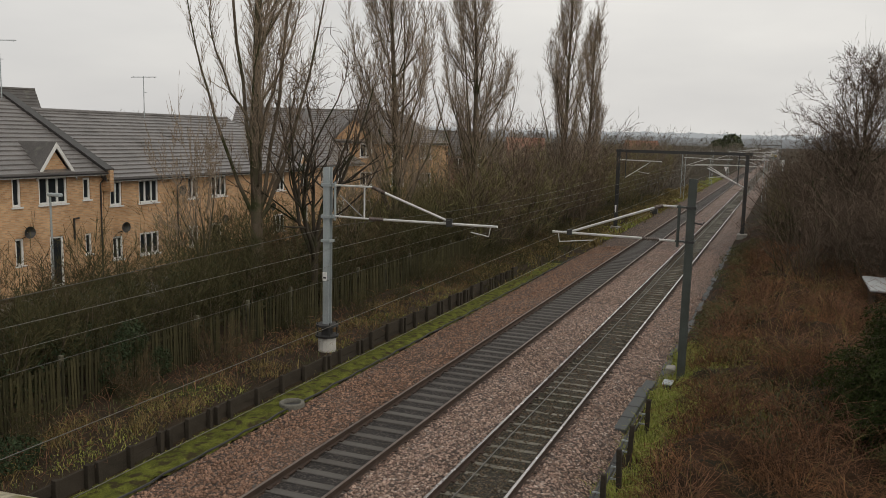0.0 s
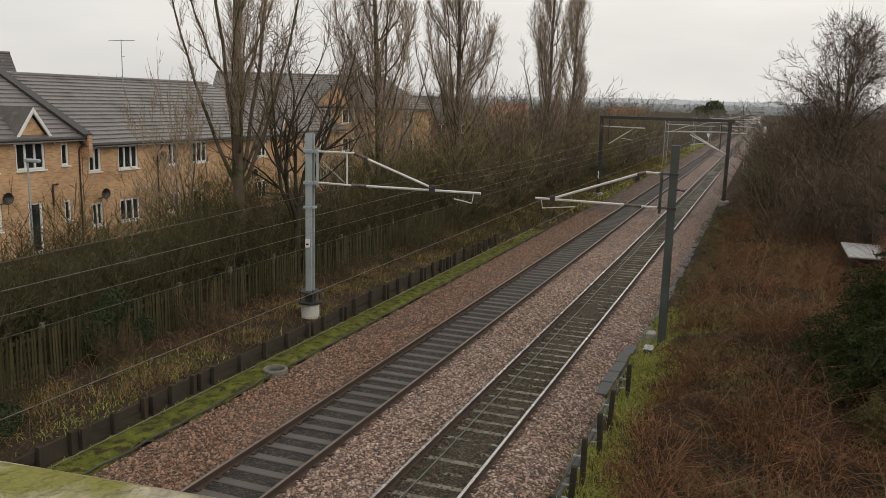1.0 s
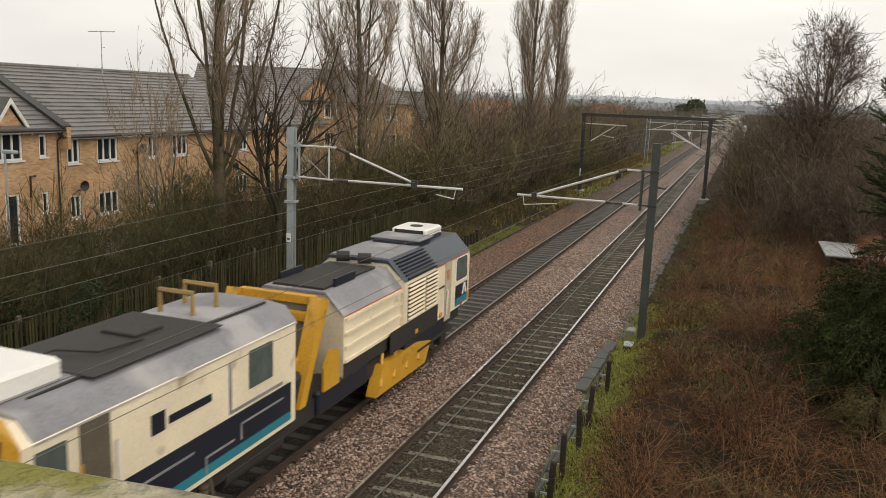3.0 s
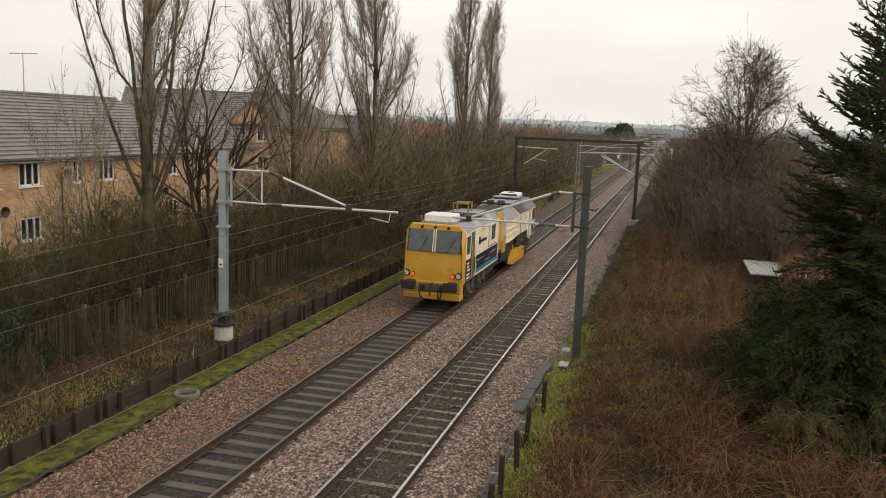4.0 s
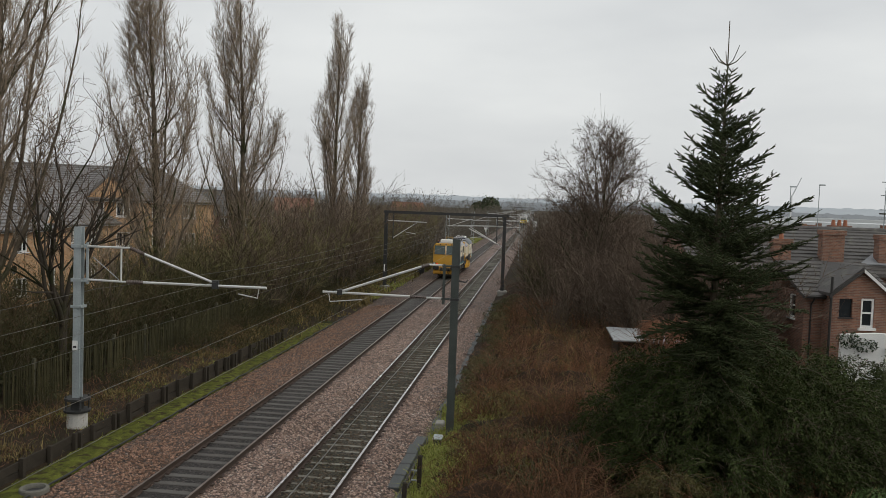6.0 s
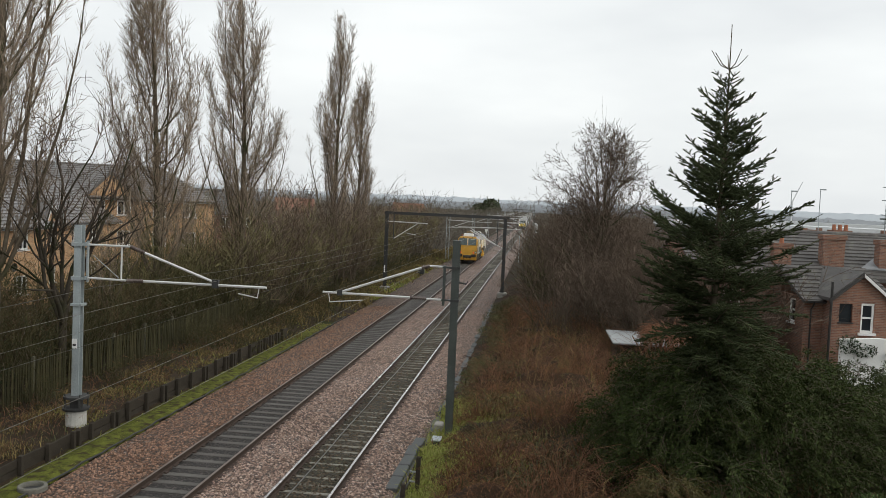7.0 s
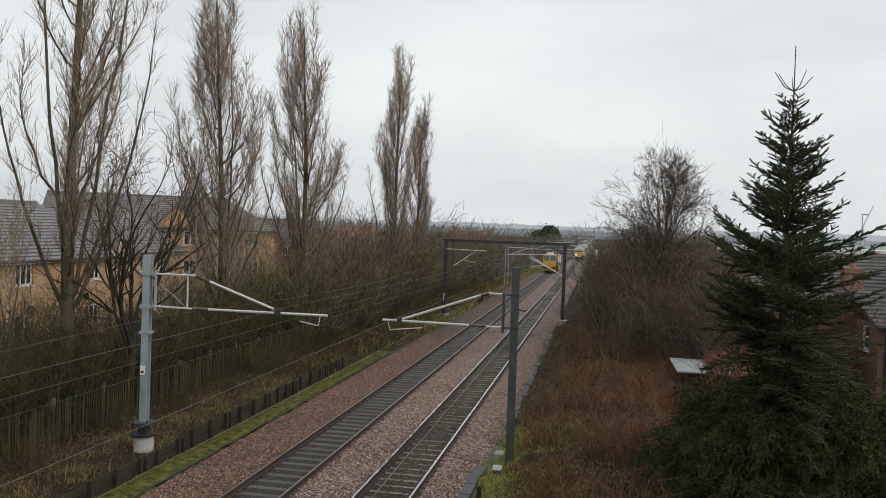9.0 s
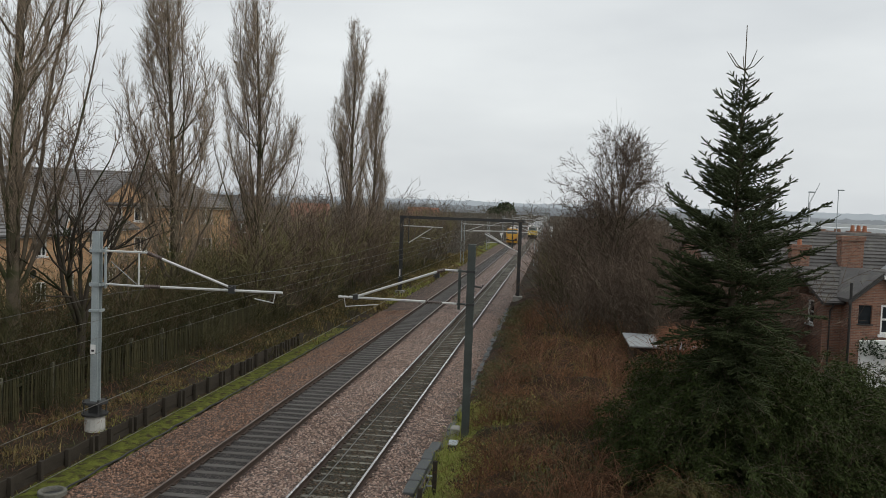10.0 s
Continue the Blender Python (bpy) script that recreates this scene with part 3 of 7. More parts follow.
def gantry():
    y = 71.2
    t = thing("portal_gantry", "dark steel portal gantry spanning both tracks", "gantry", "overhead line masts")
    for x, zt in ((-13.2, 6.5), (-2.86, 6.6)):
        part("leg", h_beam(Geo(), x, y, -0.5, zt, 0.28, 0.28), M_BLACKSTEEL, t)
        part("footing", Geo().bevel_box(x - 0.4, x + 0.4, y - 0.4, y + 0.4, -0.6, 0.05, 0.05), M_CONCRETE, t)
    part("beam", Geo().box(-13.4, -2.5, y - 0.16, y + 0.16, 6.38, 6.62), M_BLACKSTEEL, t)
    part("leg_insulator", insulator((-13.2, y - 0.3, 1.3), (-13.2, y - 0.3, 1.9)), M_PALETUBE, t)
    hung_cantilever(t, -13.1, -9.6, y, 5.75, 6.4)
    hung_cantilever(t, -2.9, -6.9, y, 5.6, 6.4)
    part("tie_bar", Geo().tube((-2.9, y, 3.8), (-5.9, y, 5.3), 0.05), M_PALETUBE, t)


def lattice_mast(x, y, inward, height=6.0):
    t = thing("lattice_mast", "slender lattice steel mast with a cantilever arm", "mast", "far overhead line masts")
    for dx in (-0.22, 0.22):
        part("upright", Geo().box(dx - 0.03, dx + 0.03, -0.04, 0.04, -0.5, height), M_GALV, t)
    for k in range(9):
        z = 0.2 + k * height / 10
        s = 1 if k % 2 else -1
        part("lacing", Geo().tube((-0.22 * s, 0, z), (0.22 * s, 0, z + height / 10), 0.02, n=4), M_GALV, t)
    a = inward
    part("level_tube", Geo().tube((0, 0, 5.3), (a * 3.6, 0, 5.25), 0.045), M_PALETUBE, t)
    part("lower_tube", Geo().tube((0, 0, 4.3), (a * 3.6, 0, 4.35), 0.045), M_PALETUBE, t)
    part("sloping_tie", Geo().tube((a * 0.4, 0, 4.3), (a * 2.9, 0, 5.2), 0.04), M_PALETUBE, t)
    t.matrix_basis = pose(x, y, 0)
    return t


mast_left()
mast_right()
gantry()
for yy in (115.0, 160.0, 207.0, 255.0, 305.0, 360.0, 420.0):
    lattice_mast(-12.6, yy, 1)
    lattice_mast(-2.4, yy + 3, -1)
for yy in (440.0,):
    far_g = thing("portal_gantry", "far dark steel gantry across the tracks", "gantry", "far overhead line masts")
    for xx in (-13.0, -2.4):
        part("leg", h_beam(Geo(), xx, yy, -0.5, 6.6, 0.28, 0.28), M_BLACKSTEEL, far_g)
    part("beam", Geo().box(-13.2, -2.2, yy - 0.16, yy + 0.16, 6.4, 6.7), M_BLACKSTEEL, far_g)

SPANS = (-40, 25.5, 71.2, 116, 161, 208, 256, 306, 361, 421)


def wire(label, x, z_mast, sag, r, material, zig=0.0):
    g, pts = Geo(), []
    for a, b in zip(SPANS, SPANS[1:]):
        for k in range(9):
            u = k / 9
            pts.append((x + zig * math.sin(a + u), a + (b - a) * u, z_mast - sag * 4 * u * (1 - u)))
    tagged(part("overhead_wire", g.path(pts, [r] * len(pts), 4), material), label, "wire", "overhead wires")


wire("bright catenary wire above the track", -9.68, 4.78, 0.15, 0.006, M_WIREPALE)
wire("contact wire above the track", -9.05, 4.22, 0.0, 0.0055, M_WIRE)
wire("auxiliary wire above the track", -9.3, 4.46, 0.03, 0.0045, M_WIREPALE)
wire("catenary wire above the track", -6.35, 4.50, 0.10, 0.005, M_WIREPALE)
wire("contact wire above the track", -5.7, 4.10, 0.0, 0.005, M_WIREPALE)
wire("dark return conductor on the masts", -14.3, 4.2, 0.4, 0.012, M_WIRE)


# ---- low boarded edge, moss strip, drain, cable trough ----
def low_fence():
    t = thing("board_edging", "low tarred board edging between dark posts along the cess", "fence")
    rng = random.Random(5)
    y = 6.0
    while y < 43:
        step = rng.choice((0.85, 1.0, 1.25, 1.3))
        h = 0.10 + 0.05 * rng.random() + (0.12 if y > 26 else 0)
        part("post", Geo().bevel_box(-13.46, -13.33, y - 0.06, y + 0.06, -0.5, h + 0.08, 0.01), M_BOARD, t)
        if rng.random() < 0.3:
            part("post", Geo().bevel_box(-13.46, -13.33, y + 0.24, y + 0.36, -0.5, h + 0.04, 0.01), M_BOARD, t)
        for z0, z1 in ((-0.45, -0.12), (-0.11, h)):
            b = part("board", Geo().box(-0.03, 0.03, -step / 2 + 0.01, step / 2 - 0.01, z0, z1), M_BOARD, t)
            b.matrix_basis = pose(-13.50 + rng.uniform(-0.02, 0.02), y + step / 2, rng.uniform(-0.03, 0.03), rng.uniform(-1.5, 1.5), rng.uniform(-4, 4), 0)
        y += step


low_fence()
strip("moss_verge", [(-13.42, -0.33), (-13.1, -0.28), (-12.75, -0.27), (-12.42, -0.30), (-12.38, -0.36)], -10, 46, M_MOSS, "bright green moss and grass verge", "verge", 160, 0.09, 0.25)
cable_pts = [(-12.36 + 0.03 * math.sin(k * 2.1), 4 + k * 0.5, -0.27 + 0.012 * math.sin(k * 1.3)) for k in range(100)]
tagged(part("black_cable", Geo().path(cable_pts, [0.028] * 100, 5), M_BLACKSTEEL), "black cable lying along the mossy verge", "cable")


def drain():
    t = thing("catch_pit", "round concrete catch pit with a sunken cover", "drain")
    c = (-12.44, 19.3)
    g = Geo()
    ring = [[(c[0] + r * math.cos(a * math.tau / 16), c[1] + r * math.sin(a * math.tau / 16), z) for a in range(16)]
            for r, z in ((0.36, -0.6), (0.36, -0.19), (0.34, -0.165), (0.27, -0.165), (0.25, -0.22), (0.25, -0.34))]
    part("ring", g.rings(ring, caps=False), mat("damp_pit_concrete", (0.15, 0.145, 0.125), 0.35, 5, 40, 0.85, 0.4), t, "damp grey concrete rim")
    part("cover", Geo().tube((c[0], c[1], -0.34), (c[0], c[1], -0.27), 0.245, n=16), M_BLACKSTEEL, t)


drain()


def trough():
    rng = random.Random(8)
    t = thing("cable_trough", "dark concrete cable trough along the ballast edge", "trough")
    y = 9.0
    while y < 66:
        b = part("trough_lid", Geo().bevel_box(-0.17, 0.17, -0.49, 0.49, -0.25, 0.0, 0.02), M_TROUGH, t)
        lift = 0.16 if 21.5 < y < 26.5 else -0.06 * rng.random()
        b.matrix_basis = pose(-3.40 + rng.uniform(-0.06, 0.06) - lift, y, -0.37 + lift + rng.uniform(-0.04, 0.03), rng.uniform(-1, 1), rng.uniform(-3, 3), rng.uniform(-2, 2))
        y += 1.0
    box = thing("stone_block", "pale concrete block beside the mast foot", "block")
    part("block", Geo().bevel_box(-3.17, -2.87, 27.2, 27.7, -0.4, 0.02, 0.03), M_CONCRETE, box)
    cab = thing("junction_box", "small dark trackside junction box", "box")
    part("body", Geo().bevel_box(-3.0, -2.75, 25.4, 25.9, -0.4, -0.02, 0.02), M_BLACKSTEEL, cab)
    part("lid", Geo().box(-3.02, -2.73, 25.38, 25.92, -0.02, 0.01), M_GALV, cab)
    lo = thing("location_case", "small dark trackside box beside the track", "box")
    part("case", Geo().bevel_box(-12.8, -12.1, 88.4, 89.0, -0.2, 0.35, 0.03), M_BLACKSTEEL, lo)
    part("stand", Geo().box(-12.5, -12.4, 88.6, 88.8, -0.5, -0.2), M_BLACKSTEEL, lo)
    wb = thing("equipment_cabinet", "small white trackside equipment cabinet on a post", "cabinet")
    part("cabinet", Geo().bevel_box(-1.0, -0.1, 150, 150.5, 1.6, 3.2, 0.04), mat("white_painted_case", (0.7, 0.72, 0.72), 0.1), wb)
    part("stand", Geo().box(-0.6, -0.5, 150.2, 150.3, -0.4, 1.6), M_GALV, wb)


trough()


def cable_rail():
    t = thing("cable_rail", "short dark timber posts carrying cables at the bank foot", "fence")
    for k, y in enumerate((10.6, 12.0, 13.3, 14.6, 16.0, 17.5, 19.2, 21.4)):
        p = part("post", Geo().bevel_box(-0.055, 0.055, -0.055, 0.055, -0.5, 0.85, 0.012), M_BOARD, t)
        p.matrix_basis = pose(-2.9 + 0.05 * math.sin(k * 3), y, -0.15, 2 * math.sin(k), 3 * math.cos(k * 2), 0)
        for z in (0.15, 0.42):
            part("cable_bracket", Geo().box(-0.22, 0.02, -0.02, 0.02, z, z + 0.035), M_GALV, p)
    for z in (0.0, 0.27):
        part("cable", Geo().path([(-3.08, y, z + 0.03 * math.sin(y * 2.2) - 0.15 + 0.17) for y in np.arange(9, 23, 0.7)], [0.02] * 20, 5), M_BLACKSTEEL, t)


cable_rail()


# ---- the wooden pale fence behind the left bank ----
def pale_fence():
    t = thing("pale_fence", "weathered greenish wooden pale fence with taller posts", "fence")
    g = Geo()
    g.rings([[(-0.011, -0.033, 0), (0.011, -0.033, 0), (0.011, 0.033, 0), (-0.011, 0.033, 0)],
             [(-0.011, -0.033, 1.32), (0.011, -0.033, 1.32), (0.011, 0.033, 1.32), (-0.011, 0.033, 1.32)],
             [(-0.011, -0.012, 1.38), (0.011, -0.012, 1.38), (0.011, 0.012, 1.38), (-0.011, 0.012, 1.38)]])
    me = g.mesh("pale")
    me.materials.append(M_PALE_WOOD)
    rng = random.Random(11)
    y, n, rest = 8.0, 0, Geo()
    x = -16.9
    while y < 66:
        zb = float(ground_z(x, y)) + 0.03
        if n < 300:
            if rng.random() > 0.09:
                p = part("pale", me, M_PALE_WOOD, t)
                p.matrix_basis = pose(x + rng.uniform(-0.01, 0.01), y, zb + rng.uniform(-0.07, 0.05), rng.uniform(-2, 2), rng.uniform(-2, 2), 0)
            n += 1
        else:
            rest.box(x - 0.011, x + 0.011, y - 0.033, y + 0.033, zb, zb + 1.35 + rng.uniform(-0.03, 0.03))
        y += 0.098
    part("far_pale", rest, M_PALE_WOOD, t)["kind"] = "stuff"
    y = 7.4
    while y < 66:
        zb = float(ground_z(x, y))
        part("post", Geo().bevel_box(x - 0.16, x - 0.05, y - 0.055, y + 0.055, zb - 0.2, zb + 1.52, 0.012), M_POSTWOOD, t)
        for z in (0.3, 1.1):
            part("rail", Geo().box(x - 0.075, x - 0.02, y + 0.06, y + 2.64, zb + z, zb + z + 0.08), M_PALE_WOOD, t)
        y += 2.7


pale_fence()

# ---- the bridge the camera stands on ----
M_COPING = mat("lichened_coping_stone", (0.30, 0.275, 0.20), 0.6, 9, 55, 0.9, 1.0, patch=((0.20, 0.19, 0.06), 11.0, 0.50))
M_BRIDGEBRICK = brick_mat("bridge_brick", (0.16, 0.09, 0.065), (0.10, 0.065, 0.05), (0.16, 0.15, 0.13))


def bridge():
    t = thing("road_bridge", "brick-parapet road bridge over the railway with stone copings", "bridge", kind="structure", at=pose(0, 0.02, 0, 0, 0, 5.5))
    part("parapet", Geo().box(-24, 14, 0.10, 0.38, 5.3, 7.03), M_BRIDGEBRICK, t)
    rng = random.Random(4)
    x = -24.0
    while x < 14:
        g = Geo()
        w = 0.88
        g.prism_x([(0.05, 7.035), (0.44, 7.035), (0.44, 7.10), (0.436, 7.145), (0.412, 7.158), (0.30, 7.162), (0.12, 7.155), (0.05, 7.11)], -w / 2, w / 2)
        c = part("coping_stone", g, M_COPING, t)
        c.matrix_basis = pose(x + w / 2, 0, rng.uniform(-0.003, 0.003), 0, rng.uniform(-0.2, 0.2), 0)
        x += w + 0.012
    part("deck", Geo().box(-24, 14, -9, 0.10, 5.3, 5.75), M_CONCRETE, t, "road deck")
    part("far_parapet", Geo().box(-24, 14, -9.3, -9.0, 5.3, 7.0), M_BRIDGEBRICK, t)
    part("abutment", Geo().box(-22, -15.5, -9, 0.3, -0.6, 5.3), M_BRIDGEBRICK, t)
    part("abutment", Geo().box(-1.6, 12, -9, 0.3, -0.6, 5.3), M_BRIDGEBRICK, t)


bridge()

# ---- plants ----
def tubes(segs, n=3):
    """Verts and faces of many open tapered tubes; a row is p, q, radius at p, radius at q."""
    s = np.asarray(segs, float)
    p, q, r1, r2 = s[:, 0:3], s[:, 3:6], s[:, 6], s[:, 7]
    d = q - p
    d /= np.linalg.norm(d, axis=1, keepdims=True) + 1e-9
    ref = np.where(np.abs(d[:, 2:3]) < 0.9, [[0, 0, 1.0]], [[1.0, 0, 0]])
    a = np.cross(d, ref)
    a /= np.linalg.norm(a, axis=1, keepdims=True)
    b = np.cross(d, a)
    th = np.arange(n) * math.tau / n
    ring = a[:, None] * np.cos(th)[None, :, None] + b[:, None] * np.sin(th)[None, :, None]
    v = np.concatenate([p[:, None] + ring * r1[:, None, None], q[:, None] + ring * r2[:, None, None]], 1)
    i = np.arange(n)
    j = (i + 1) % n
    f = np.stack([i, j, j + n, i + n], -1)
    f = f[None] + (2 * n) * np.arange(len(s))[:, None, None]
    return v.reshape(-1, 3), f.reshape(-1, 4)


def ribbons(segs, seed=1):
    """Fine twigs as thin blades; a row as for tubes()."""
    s = np.asarray(segs, float)
    p, q = s[:, 0:3], s[:, 3:6]
    d = q - p
    a = np.cross(d, np.random.default_rng(seed).normal(0, 1, d.shape))
    a /= np.linalg.norm(a, axis=1, keepdims=True) + 1e-9
    v = np.stack([p - a * s[:, 6:7], p + a * s[:, 6:7], q + a * s[:, 7:8], q - a * s[:, 7:8]], 1)
    return v.reshape(-1, 3), np.arange(4 * len(s)).reshape(-1, 4)


def twig_mesh(name, segs, material, limit=0.0125, fat=1.0):
    s = np.asarray(segs, float)
    thin = s[:, 6] < limit
    v1, f1 = tubes(s[~thin], 3)
    t = s[thin].copy()
    t[:, 6:8] *= fat
    v2, f2 = ribbons(t)
    return raw(name, np.concatenate([v1, v2]), np.concatenate([f1, f2 + len(v1)]), material)


def split_segs(segs, limit):
    s = np.asarray(segs, float)
    thick = s[:, 6] > limit
    return s[thick], s[~thick]


def bend(rng, d, amount, up=0.0):
    v = Vector(d) + Vector((rng.gauss(0, 1), rng.gauss(0, 1), rng.gauss(0, 1))) * amount + Vector((0, 0, up))
    return v.normalized()


def limb(rng, segs, p, d, length, r, steps, wig, up, r_end=0.25):
    """A wandering limb; returns its points and ways."""
    out, p = [], Vector(p)
    for k in range(steps):
        q = p + d * (length / steps)
        ra, rb = r * (1 - (1 - r_end) * k / steps), r * (1 - (1 - r_end) * (k + 1) / steps)
        segs.append((*p, *q, ra, rb))
        out.append((q.copy(), d.copy(), rb))
        p, d = q, bend(rng, d, wig, up)
    return out


def side_way(rng, d, angle):
    a = Vector(d).orthogonal().normalized()
    a.rotate(Matrix.Rotation(rng.random() * math.tau, 3, d))
    return (Vector(d) * math.cos(angle) + a * math.sin(angle)).normalized()


def poplar_segs(seed, h, spread, limbs=40, bare=0.08, stems=()):
    """A fastigiate poplar: limbs swing out and turn upright beside the trunk; stems are (start, azimuth in degrees, reach, tip)."""
    rng, segs = random.Random(seed), []
    trunk = limb(rng, segs, (0, 0, -0.3), Vector((0, 0, 1)), h * 0.98, h * 0.0125, 30, 0.012, 0.10, 0.04)

    def at_height(z):
        k = max(0, min(29, int((z + 0.3) / (h * 0.98) * 30)))
        return trunk[k]

    def twigs(q, d, n, length, r):
        for _ in range(n):
            w = bend(rng, side_way(rng, d, rng.uniform(0.3, 0.75)), 0.06, 0.30)
            for q3, d3, r3 in limb(rng, segs, q, w, length * rng.uniform(0.5, 1.3), r, 2, 0.08, 0.20, 0.6):
                for _ in range(3):
                    limb(rng, segs, q3, bend(rng, side_way(rng, d3, rng.uniform(0.3, 0.7)), 0.1, 0.28), rng.uniform(0.25, 0.75), 0.0078, 1, 0.1, 0.1, 0.6)

    def ascending(z0, z1, a, reach, r, power, n_tw, tw):
        q0, _, r0 = at_height(z0)
        n, p = 11, Vector(q0)
        wob = rng.uniform(-0.4, 0.4)
        for k in range(n):
            u = (k + 1) / n
            out = reach * (1 - (1 - u) ** power)
            b = a + wob * u
            c = at_height(z0 + (z1 - z0) * u)[0]
            q = Vector((q0.x * (1 - u) + c.x * u + out * math.cos(b), q0.y * (1 - u) + c.y * u + out * math.sin(b), z0 + (z1 - z0) * u))
            q += Vector((rng.gauss(0, 0.035), rng.gauss(0, 0.035), 0))
            ra, rb = r * (1 - 0.85 * k / n), r * (1 - 0.85 * (k + 1) / n)
            segs.append((*p, *q, max(ra, 0.01), max(rb, 0.009)))
            if u > 0.16:
                twigs(q, (q - p).normalized(), n_tw, tw * (1.15 - 0.5 * u), 0.0115)
            p = q

    def crown(v):
        return spread * min(1.0, 0.35 + 2.3 * v) * max(0.05, 1 - max(0.0, v - 0.55) / 0.48) ** 0.7

    for start, az, reach, tip in stems:
        ascending(start * h, tip * h, radians(az), reach, h * 0.0038, 1.45, 4, 1.05)
    for k in range(limbs):
        u = bare + (0.78 - bare) * ((k + rng.random()) / limbs) ** 1.1
        top = min(0.985, u + rng.uniform(0.17, 0.36) * (1.1 - 0.55 * u))
        reach = crown((u + top) / 2) * rng.uniform(0.45, 1.05)
        ascending(u * h, top * h, rng.random() * math.tau, reach, max(0.016, h * 0.0030 * (1.15 - u)), rng.uniform(1.5, 2.3), 5, 0.95)
    for q, d, r in trunk[4:26]:
        twigs(q, d, 2, 0.9, 0.011)
    for q, d, r in trunk[24:]:
        twigs(q, d, 6, 0.75, 0.010)
    return segs


def fit_tree(segs, h, radius):
    """Brings a grown tree to its height and crown radius."""
    s = np.asarray(segs, float)
    kz = h / np.percentile(s[:, 5], 99.7)
    kr = radius / np.percentile(np.hypot(s[:, 3], s[:, 4]), 97)
    s[:, [2, 5]] *= kz
    s[:, [0, 1, 3, 4]] *= kr
    return s


def broad_segs(seed, h, radius, first, levels=4, keep=0.6, up=0.05, twist=0.1, r0=0.02, spread=0.8, main=6):
    """A round-headed bare tree."""
    rng, segs = random.Random(seed), []

    def grow(p, d, length, r, depth):
        pts = limb(rng, segs, p, d, length, max(r, 0.0115), 4 if depth < 2 else 3, twist, up, 0.5)
        if depth >= levels:
            return
        for q, dd, rr in pts[(1 if depth == 1 else 0):]:
            for _ in range(2):
                if rng.random() < keep:
                    grow(q, bend(rng, side_way(rng, dd, rng.uniform(0.4, 0.9)), 0.1, up), length * rng.uniform(0.45, 0.7), rr * 0.6, depth + 1)
        q, dd, rr = pts[-1]
        grow(q, bend(rng, dd, 0.15), length * 0.72, rr * 0.9, depth + 1)

    trunk = limb(rng, segs, (0, 0, -0.3), Vector((0, 0, 1)), first, h * r0, 4, 0.05, 0.1, 0.75)
    for k in range(main):
        q, d, r = trunk[-1 - (k % 2)]
        grow(q, side_way(rng, Vector((0, 0, 1)), rng.uniform(0.15, spread)), (h - first) * rng.uniform(0.34, 0.46), r * 0.62, 1)
    return fit_tree(segs, h, radius)


def open_segs(seed, h, first, mains, spread, r0):
    """An open-crowned tree: a short trunk that forks into wandering limbs, with side boughs and sparse twigs."""
    rng, segs = random.Random(seed), []
    trunk = limb(rng, segs, (0, 0, -0.3), Vector((0, 0, 1)), first + 0.3, r0, 4, 0.03, 0.08, 0.85)
    for k in range(mains):
        q, d, r = trunk[-1 - k % 2]
        a = math.tau * k / mains + rng.uniform(-0.3, 0.3)
        ang = spread * (0.35 + 0.65 * ((k * 7) % mains) / mains)
        way = Vector((math.sin(ang) * math.cos(a), math.sin(ang) * math.sin(a), math.cos(ang)))
        length = (h - first) * rng.uniform(0.82, 1.08)
        main = limb(rng, segs, q, way, length, r0 * rng.uniform(0.42, 0.6), 10, 0.13, 0.06, 0.12)
        for i, (q1, d1, r1) in enumerate(main[1:]):
            for _ in range(2):
                l1 = (length * (1 - (i + 1) / 11) * 0.42 + 0.8) * rng.uniform(0.6, 1.2)
                for q2, d2, r2 in limb(rng, segs, q1, bend(rng, side_way(rng, d1, rng.uniform(0.5, 1.0)), 0.1, 0.12), l1, max(0.016, r1 * 0.55), 4, 0.16, 0.05, 0.3):
                    for q3, d3, r3 in limb(rng, segs, q2, bend(rng, side_way(rng, d2, rng.uniform(0.5, 0.9)), 0.1, 0.1), rng.uniform(0.5, 1.1), 0.012, 2, 0.15, 0.06, 0.6):
                        limb(rng, segs, q3, side_way(rng, d3, rng.uniform(0.4, 0.9)), rng.uniform(0.25, 0.6), 0.009, 1, 0.1, 0.1, 0.6)
    return segs


def dome_segs(seed, h, radius, low, r0, limbs=40, keep=0.68):
    """A dense round-headed tree: limbs all along the stem reach out to a dome."""
    rng, segs = random.Random(seed), []
    trunk = limb(rng, segs, (0, 0, -0.3), Vector((0, 0, 1)), h * 0.72, r0, 14, 0.05, 0.08, 0.2)
    mid, half = (h + low) / 2, (h - low) / 2

    def inside(p):
        return (p.x / radius) ** 2 + (p.y / radius) ** 2 + ((p.z - mid) / half) ** 2

    def grow(p, d, length, r, depth):
        pts = limb(rng, segs, p, d, length, max(r, 0.0115), 4 if depth < 2 else 3, 0.14, 0.03, 0.5)
        if depth >= 4:
            return
        for q, dd, rr in pts:
            if inside(q) > 1.08:
                return
            for _ in range(3):
                if rng.random() < keep:
                    grow(q, bend(rng, side_way(rng, dd, rng.uniform(0.5, 1.0)), 0.1, 0.08), length * rng.uniform(0.42, 0.62), rr * 0.55, depth + 1)

    for k in range(limbs):
        u = 0.22 + 0.78 * (k + rng.random()) / limbs
        q, d, r = trunk[min(13, int(u * 14))]
        ang = 1.15 - 0.85 * u + rng.uniform(-0.15, 0.15)
        grow(q, side_way(rng, Vector((0, 0, 1)), ang), radius * rng.uniform(0.75, 1.05) * (0.75 + 0.3 * u), max(0.03, r * 0.5), 1)
    return segs


